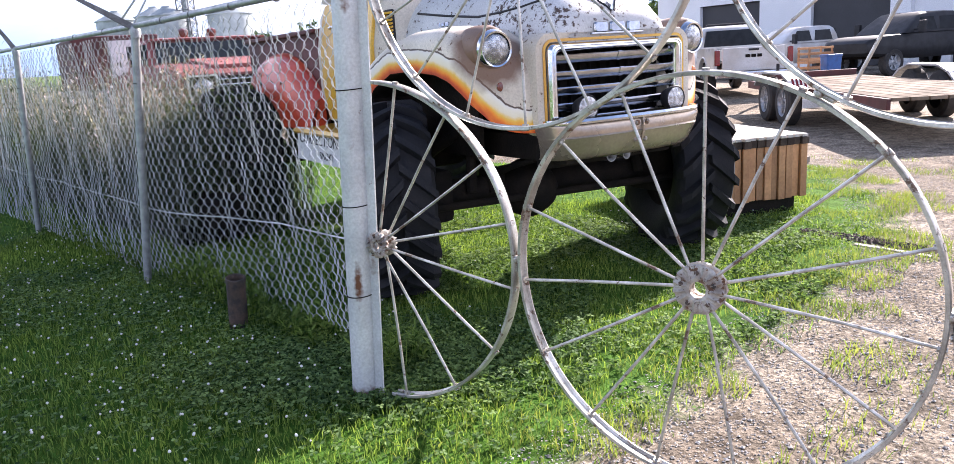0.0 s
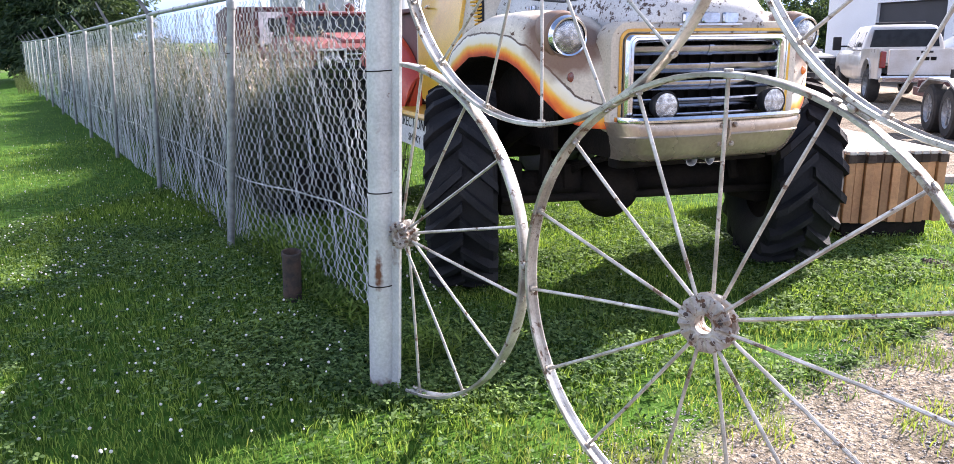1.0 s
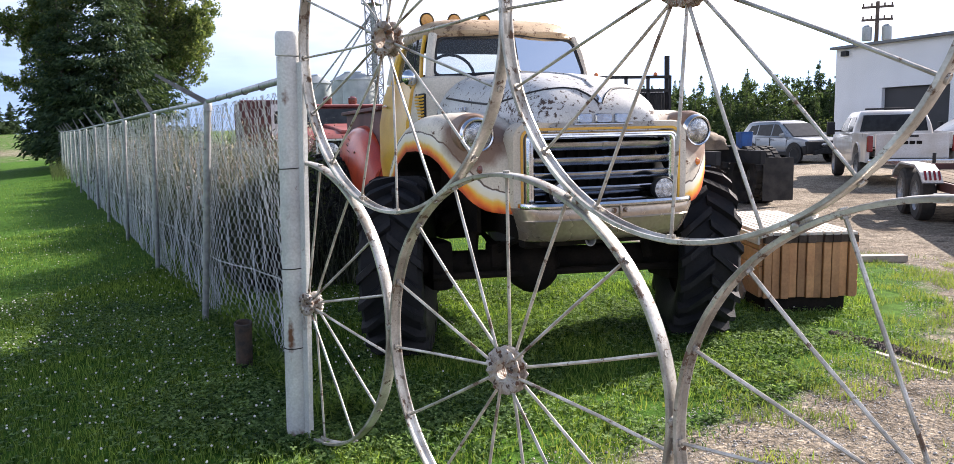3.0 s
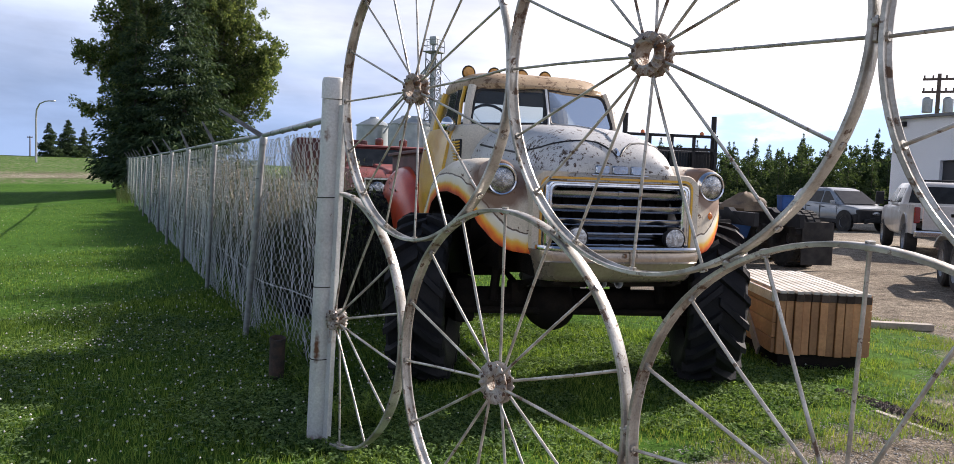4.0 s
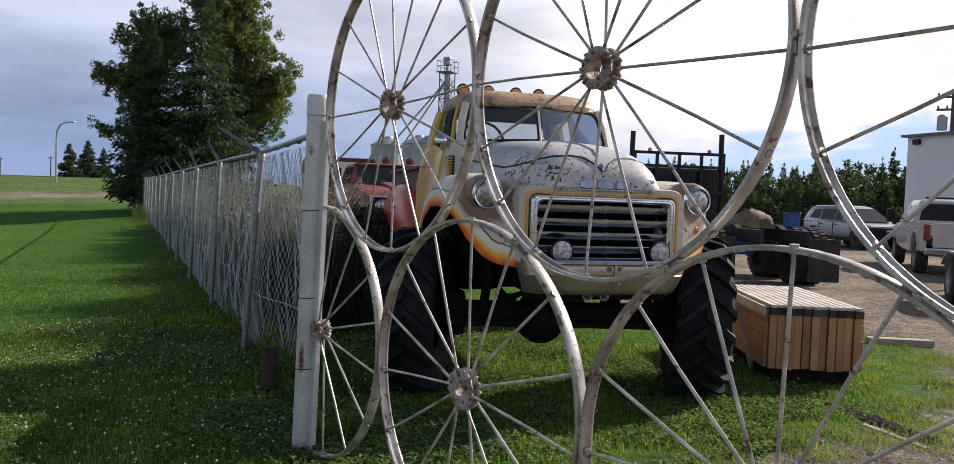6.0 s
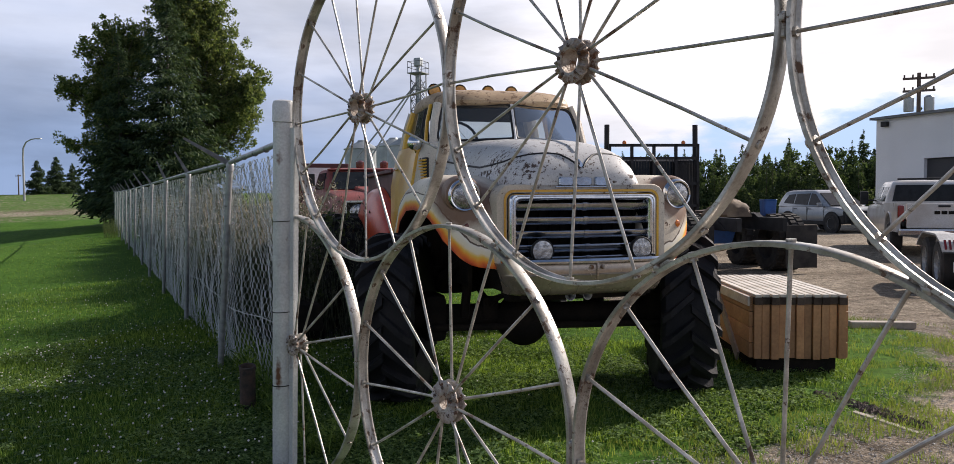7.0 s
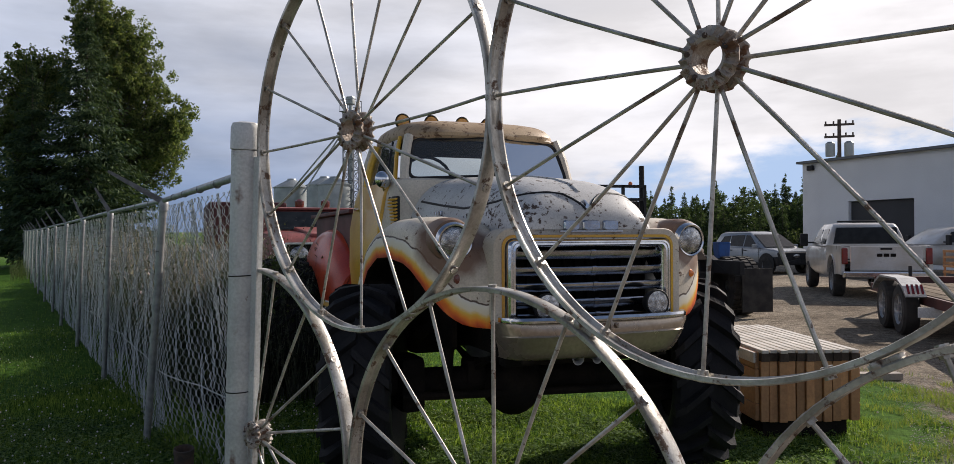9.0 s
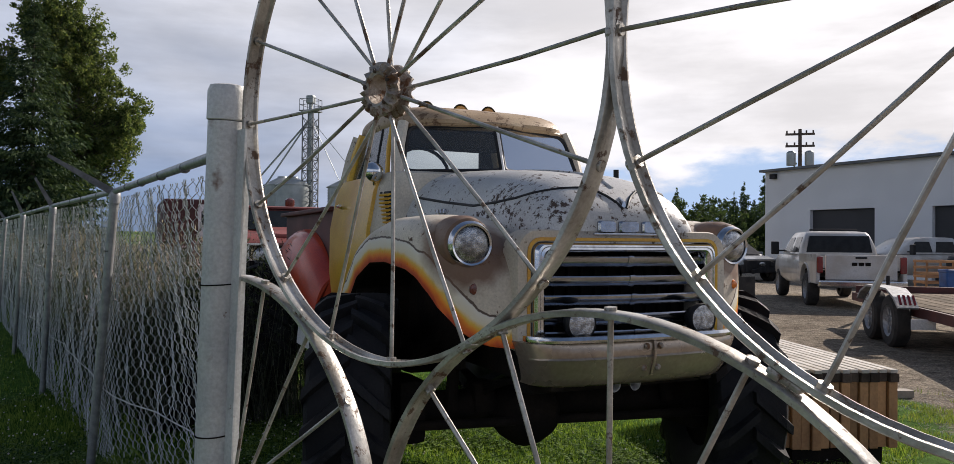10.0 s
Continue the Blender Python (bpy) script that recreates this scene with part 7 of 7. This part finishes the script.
def woods():
    """The wood beyond the yard: a ragged wall of leaf clumps with pointed spruce tops."""
    r2 = random.Random(5)
    clumps = []
    x = -30.0
    while x < 32.0:
        y = 66 + r2.uniform(-2, 5)
        h = 4.25 + 0.3 * math.sin(x * 0.5) + r2.uniform(-0.4, 0.5)
        for k in range(16):
            clumps.append((x + r2.uniform(-1.0, 1.0), y + r2.uniform(-2, 2), 0.3 + h * (k / 15) * r2.uniform(0.85, 1.05), r2.uniform(0.35, 0.75) * (1.15 - 0.5 * k / 15)))
        x += 0.62
    v, f = leaf_cloud(clumps, 140, 0.12, r2, 1.0)
    ob = stuff_mesh("far_woods", v, f, WOODS)
    tagged(ob, "ragged green edge of a mixed wood", "woods", kind="stuff")
    shrubs = [(x * 0.56 - 17 + r2.uniform(-0.4, 0.4), 61 + r2.uniform(-1.5, 1.5), r2.uniform(0.2, 1.5), r2.uniform(0.35, 0.8)) for x in range(95)]
    v, f = leaf_cloud(shrubs, 150, 0.11, r2, 0.9)
    ob = stuff_mesh("shrubs", v, f, THICKET)
    tagged(ob, "lighter green shrubs in front of the wood", "shrubs", kind="stuff")
    tops = [(x * 0.85 - 16.0, 5.2 + 1.3 * ((x * 37) % 10) / 10) for x in range(38)] + [(-3, 5.2), (0.5, 5.6), (2.2, 6.6), (4.0, 5.4), (5.8, 6.0), (7.8, 7.4), (8.6, 5.8), (9.6, 8.2), (10.6, 7.0), (11.8, 9.0), (14.0, 7.5), (-9, 5.4), (-13, 5.6)]
    for x, h in tops:
        spruce(pose(x - 2.3, 69.5 + r2.uniform(-2, 3), 0), h * 0.93, h * 0.2, r2, "dark spruce rising over the wood's edge", 1.0, 1.35, WOODS)
    for k in range(36):
        x, h = -17.5 + 0.92 * k + r2.uniform(-0.4, 0.4), r2.uniform(3.2, 4.6)
        spruce(pose(x, 63.5 + r2.uniform(-1.2, 1.2), 0), h, h * 0.26, r2, "young spruce at the edge of the wood", 0.8, 1.3, WOODS)


woods()


def lamp_post():
    x, y = -77.6, 55.5
    t = thing("street_lamp", "grey street lamp with a curved arm beside the road", "street lamp", pose(x, y, G(x, y)) @ Matrix.Diagonal((1, 1, 0.9, 1)))
    bm = bmesh.new()
    tube(bm, [(0, 0, 0), (0, 0, 5.5), (0.1, 0, 6.6), (0.6, 0, 7.3), (1.5, 0, 7.6), (2.4, 0, 7.65)], [0.12, 0.10, 0.09, 0.08, 0.07, 0.07], 8)
    part("pole", bm, GALV, t, smooth=True)
    bm = bmesh.new()
    bx(bm, (2.7, 0, 7.62), (0.7, 0.28, 0.14), bevel=0.05)
    part("lamp_head", bm, GALV, t)


lamp_post()
for x, y, h in ((-150.6, 83.7, 7.0), (-162.5, 93.3, 4.6), (-167, 105.3, 4.4), (-145.2, 102, 4.6)):
    utility_pole(x, y, h + G(x, y), "distant wooden utility pole", False, (0.3,))

# ---- grass, clover and weeds ----
def blades(n, pick, hmin, hmax, wid, rng, name, material, label, lean=0.5):
    verts, faces = [], []
    for _ in range(n):
        p = pick(rng)
        if p is None:
            continue
        x, y = p
        z = rise(x, y)
        h = rng.uniform(hmin, hmax)
        a = rng.uniform(0, 2 * math.pi)
        s = Vector((math.cos(a), math.sin(a), 0)) * wid * rng.uniform(0.6, 1.2)
        b = rng.uniform(0, 2 * math.pi)
        l = Vector((math.cos(b), math.sin(b), 0)) * h * lean * rng.uniform(0.2, 1.3)
        o = Vector((x, y, z - 0.005))
        k = len(verts)
        mid = o + l * 0.35 + Vector((0, 0, h * 0.6))
        verts += [o - s, o + s, mid + s * 0.8, mid - s * 0.8, o + l + Vector((0, 0, h))]
        faces += [(k, k + 1, k + 2, k + 3), (k + 3, k + 2, k + 4)]
    ob = stuff_mesh(name, verts, faces, material)
    tagged(ob, label, "grass", kind="stuff")


def lawn_spot(r):
    """A place on the lawn, denser near the fence's near end."""
    q = r.random()
    if q < 0.58:
        x, y = r.uniform(-4.5, 3.6), r.uniform(0.3, 6.5)
    elif q < 0.9:
        x, y = r.uniform(-9.0, 3.5), r.uniform(-2.5, 10.0)
    else:
        x, y = r.uniform(-24.0, -5.0), r.uniform(2.0, 20.0)
    e = edge_at(y)
    if x > e - 0.05 + r.uniform(-0.5, 0.35):
        return None
    if x > e - 1.0 and noise.noise(Vector((x * 2.6, y * 2.6, 12))) + 0.5 * (e - x) < r.uniform(-0.15, 0.45):
        return None
    return x, y


rg = random.Random(21)
blades(310000, lawn_spot, 0.018, 0.06, 0.0028, rg, "lawn_grass", GRASS, "short mown green grass of the lawn")


def clover_spot(r):
    p = lawn_spot(r)
    if p and p[0] > -0.5 and p[1] < 2.7 and r.random() < 0.75:
        return None
    if p and noise.noise(Vector((p[0] * 0.9, p[1] * 0.9, 3))) + r.uniform(-0.3, 0.3) < -0.05:
        return None
    return p


def clover(n, r):
    verts, faces = [], []
    for _ in range(n):
        p = clover_spot(r)
        if p is None:
            continue
        x, y = p
        z = rise(x, y) + r.uniform(0.02, 0.055)
        a0 = r.uniform(0, 6.28)
        s = r.uniform(0.006, 0.0125)
        tilt = Vector((r.uniform(-0.4, 0.4), r.uniform(-0.4, 0.4), 1)).normalized()
        for q in range(3):
            a = a0 + q * 2.094
            d = Vector((math.cos(a), math.sin(a), 0))
            d = (d - tilt * d.dot(tilt)).normalized()
            w = tilt.cross(d)
            c = Vector((x, y, z))
            k = len(verts)
            verts += [c, c + d * s + w * s * 0.75, c + d * s * 1.7 + w * s * 0.35, c + d * s * 1.7 - w * s * 0.35, c + d * s - w * s * 0.75]
            faces.append((k, k + 1, k + 2, k + 3, k + 4))
    ob = stuff_mesh("clover", verts, faces, CLOVER)
    tagged(ob, "low patches of green clover in the lawn", "clover", kind="stuff")


clover(120000, rg)


def clover_flowers(n, r):
    bm = bmesh.new()
    for _ in range(n):
        p = lawn_spot(r)
        if p is None or (p[0] > -0.2 and r.random() < 0.93):
            continue
        z = rise(*p) + r.uniform(0.045, 0.085)
        rr = r.uniform(0.0040, 0.0072)
        lathe(bm, [(rr * 0.5, -rr * 0.8), (rr, -rr * 0.2), (rr * 0.9, rr * 0.4), (rr * 0.3, rr * 0.9)], 6, Matrix.Translation((p[0], p[1], z)))
    ob = part("clover_flowers", bm, FLOWER)
    tagged(ob, "small white clover blossoms scattered in the lawn", "flowers", kind="stuff")


clover_flowers(3800, rg)


def verge_spot(r):
    """Thin dry tufts where the lawn runs out into the gravel."""
    y = r.uniform(0.6, 9.0)
    x = edge_at(y) + r.gauss(0.1, 0.45)
    if noise.noise(Vector((x * 2.2, y * 2.2, 9))) < 0.02:
        return None
    return x, y


blades(30000, verge_spot, 0.02, 0.07, 0.0026, rg, "edge_grass", GRASS_DRY, "thin yellowish grass along the gravel's edge", 0.8)

D = Vector((-0.769, 0.639, 0))
N = Vector((0.639, 0.769, 0))


def weed_band(n, r, u0, u1, w0, w1, hmin, hmax, name, material, label):
    verts, faces = [], []
    for _ in range(n):
        u, w = r.uniform(u0, u1), r.uniform(w0, w1)
        p = Vector((-0.1, 2.5, 0)) + D * u + N * w
        if noise.noise(Vector((u * 0.9, w * 1.3, 1))) < -0.22:
            continue
        h = r.uniform(hmin, hmax) * (0.78 + 0.55 * noise.noise(Vector((u * 0.8, w * 0.6, 4))))
        ln = Vector((r.uniform(-0.25, 0.25), r.uniform(-0.25, 0.25), 0)) * h
        o = Vector((p.x, p.y, rise(p.x, p.y)))
        s = Vector((r.uniform(-1, 1), r.uniform(-1, 1), 0)).normalized() * 0.004
        k = len(verts)
        verts += [o - s, o + s, o + ln + Vector((0, 0, h))]
        faces.append((k, k + 1, k + 2))
        for _ in range(11):
            f = r.uniform(0.25, 1.0)
            c = o + ln * f + Vector((0, 0, h * f))
            d = Vector((r.uniform(-1, 1), r.uniform(-1, 1), r.uniform(-0.2, 0.7))).normalized() * r.uniform(0.03, 0.09)
            q = d.cross(Vector((0, 0, 1))).normalized() * r.uniform(0.003, 0.009)
            k = len(verts)
            verts += [c, c + d * 0.5 + q, c + d, c + d * 0.5 - q]
            faces.append((k, k + 1, k + 2, k + 3))
    ob = stuff_mesh(name, verts, faces, material)
    tagged(ob, label, "weeds", kind="stuff")


weed_band(34000, rg, 3.4, 25.0, 0.12, 1.7, 0.85, 1.75, "tall_weeds", WEED, "tall dry weeds and grass behind the wire fence")
weed_band(8500, rg, 3.8, 22.0, 0.2, 1.9, 1.15, 1.78, "flowering_weeds", WEED_PINK, "pinkish flowering weed heads behind the wire fence")
weed_band(5000, rg, 0.0, 22.0, -0.05, 0.25, 0.08, 0.28, "fence_foot_grass", GRASS, "longer unmown grass along the foot of the fence")
weed_band(1500, rg, 27.0, 34.0, -1.0, 1.0, 0.4, 1.0, "fence_end_bushes", THICKET, "green bushes at the far end of the fence")


def thicket(n, r):
    """Leafy undergrowth that fills the strip behind the wire."""
    clumps = []
    for _ in range(n):
        u, w = r.uniform(3.6, 27.0), r.uniform(0.22, 1.25)
        p = Vector((-0.1, 2.5, 0)) + D * u + N * w
        top = 0.45 + 0.60 * (0.5 + noise.noise(Vector((u * 0.45, w * 0.8, 7)))) + 0.25 * min(1, w)
        clumps.append((p.x, p.y, r.uniform(0.05, top), r.uniform(0.12, 0.26)))
    v, f = leaf_cloud(clumps, 130, 0.030, r)
    ob = stuff_mesh("undergrowth", v, f, THICKET)
    tagged(ob, "dense dark green undergrowth behind the wire fence", "weeds", kind="stuff")


thicket(2200, rg)


def broad_weeds(n, r):
    """Rosettes of broad leaves by the post and under the truck."""
    verts, faces = [], []
    for _ in range(n):
        if r.random() < 0.35:
            x, y = r.gauss(-0.25, 0.45), r.gauss(2.6, 0.22)
        else:
            x, y = r.uniform(-0.8, 2.3), r.uniform(2.9, 5.6)
            if noise.noise(Vector((x * 1.3, y * 1.3, 5))) < -0.05 or x > edge_at(y):
                continue
        z = rise(x, y)
        a0 = r.uniform(0, 6.28)
        for q in range(r.randint(4, 7)):
            a = a0 + q * 1.05 + r.uniform(-0.3, 0.3)
            ln, w, up = r.uniform(0.02, 0.048), r.uniform(0.006, 0.013), r.uniform(0.2, 1.1)
            d, s = Vector((math.cos(a), math.sin(a), up)).normalized(), Vector((-math.sin(a), math.cos(a), 0))
            c = Vector((x, y, z + r.uniform(0.0, 0.03)))
            k = len(verts)
            verts += [c, c + d * ln * 0.55 + s * w, c + d * ln - Vector((0, 0, 0.015)), c + d * ln * 0.55 - s * w]
            faces.append((k, k + 1, k + 2, k + 3))
    ob = stuff_mesh("broadleaf_weeds", verts, faces, CLOVER)
    tagged(ob, "low broadleaf weeds in the unmown grass round the truck", "weeds", kind="stuff")


broad_weeds(9000, rg)


def soil_edge(r):
    """A broken line of bare dark soil where the turf ends beside the box."""
    verts, faces = [], []
    for _ in range(900):
        f = r.random()
        x, y = 2.40 + 0.56 * f + r.gauss(0, 0.03), 5.12 - 0.60 * f + r.gauss(0, 0.035)
        s = r.uniform(0.008, 0.026)
        z = rise(x, y) + s * 0.25
        k = len(verts)
        for dx, dy, dz in ((1, 0, 0), (0, 1, 0), (-1, 0, 0), (0, -1, 0), (0.1, 0, 0.75)):
            verts.append((x + s * dx * r.uniform(0.7, 1.2), y + s * dy * r.uniform(0.7, 1.2), z + s * dz))
        faces += [(k, k + 1, k + 4), (k + 1, k + 2, k + 4), (k + 2, k + 3, k + 4), (k + 3, k, k + 4)]
    ob = stuff_mesh("soil_clods", verts, faces, RUST_PIPE)
    tagged(ob, "dark crumbled soil along the broken edge of the turf", "soil", kind="stuff")


soil_edge(rg)


def pebbles(n, r):
    verts, faces = [], []
    for _ in range(n):
        y = r.uniform(0.4, 10.0) if r.random() < 0.8 else r.uniform(0.4, 4.5)
        x = edge_at(y) + abs(r.gauss(0.2, 1.6)) - 0.25
        s = r.uniform(0.0025, 0.0075) if r.random() < 0.96 else r.uniform(0.008, 0.014)
        z = rise(x, y) + s * 0.3
        k = len(verts)
        a = r.uniform(0, 6.28)
        ca, sa = math.cos(a), math.sin(a)
        for dx, dy, dz in ((1, 0, 0), (0.2, 0.8, 0.1), (-0.9, 0.2, 0), (-0.1, -0.8, -0.1), (0.1, 0.05, 0.42), (0, 0, -0.7)):
            dx, dy = dx * r.uniform(0.75, 1.25), dy * r.uniform(0.75, 1.25)
            verts.append((x + s * (dx * ca - dy * sa), y + s * (dx * sa + dy * ca), z + s * dz))
        faces += [(k, k + 1, k + 4), (k + 1, k + 2, k + 4), (k + 2, k + 3, k + 4), (k + 3, k, k + 4)]
    ob = stuff_mesh("pebbles", verts, faces, PEBBLE_MIX)
    tagged(ob, "loose pale pebbles of the gravel yard", "gravel", kind="stuff")


pebbles(46000, rg)
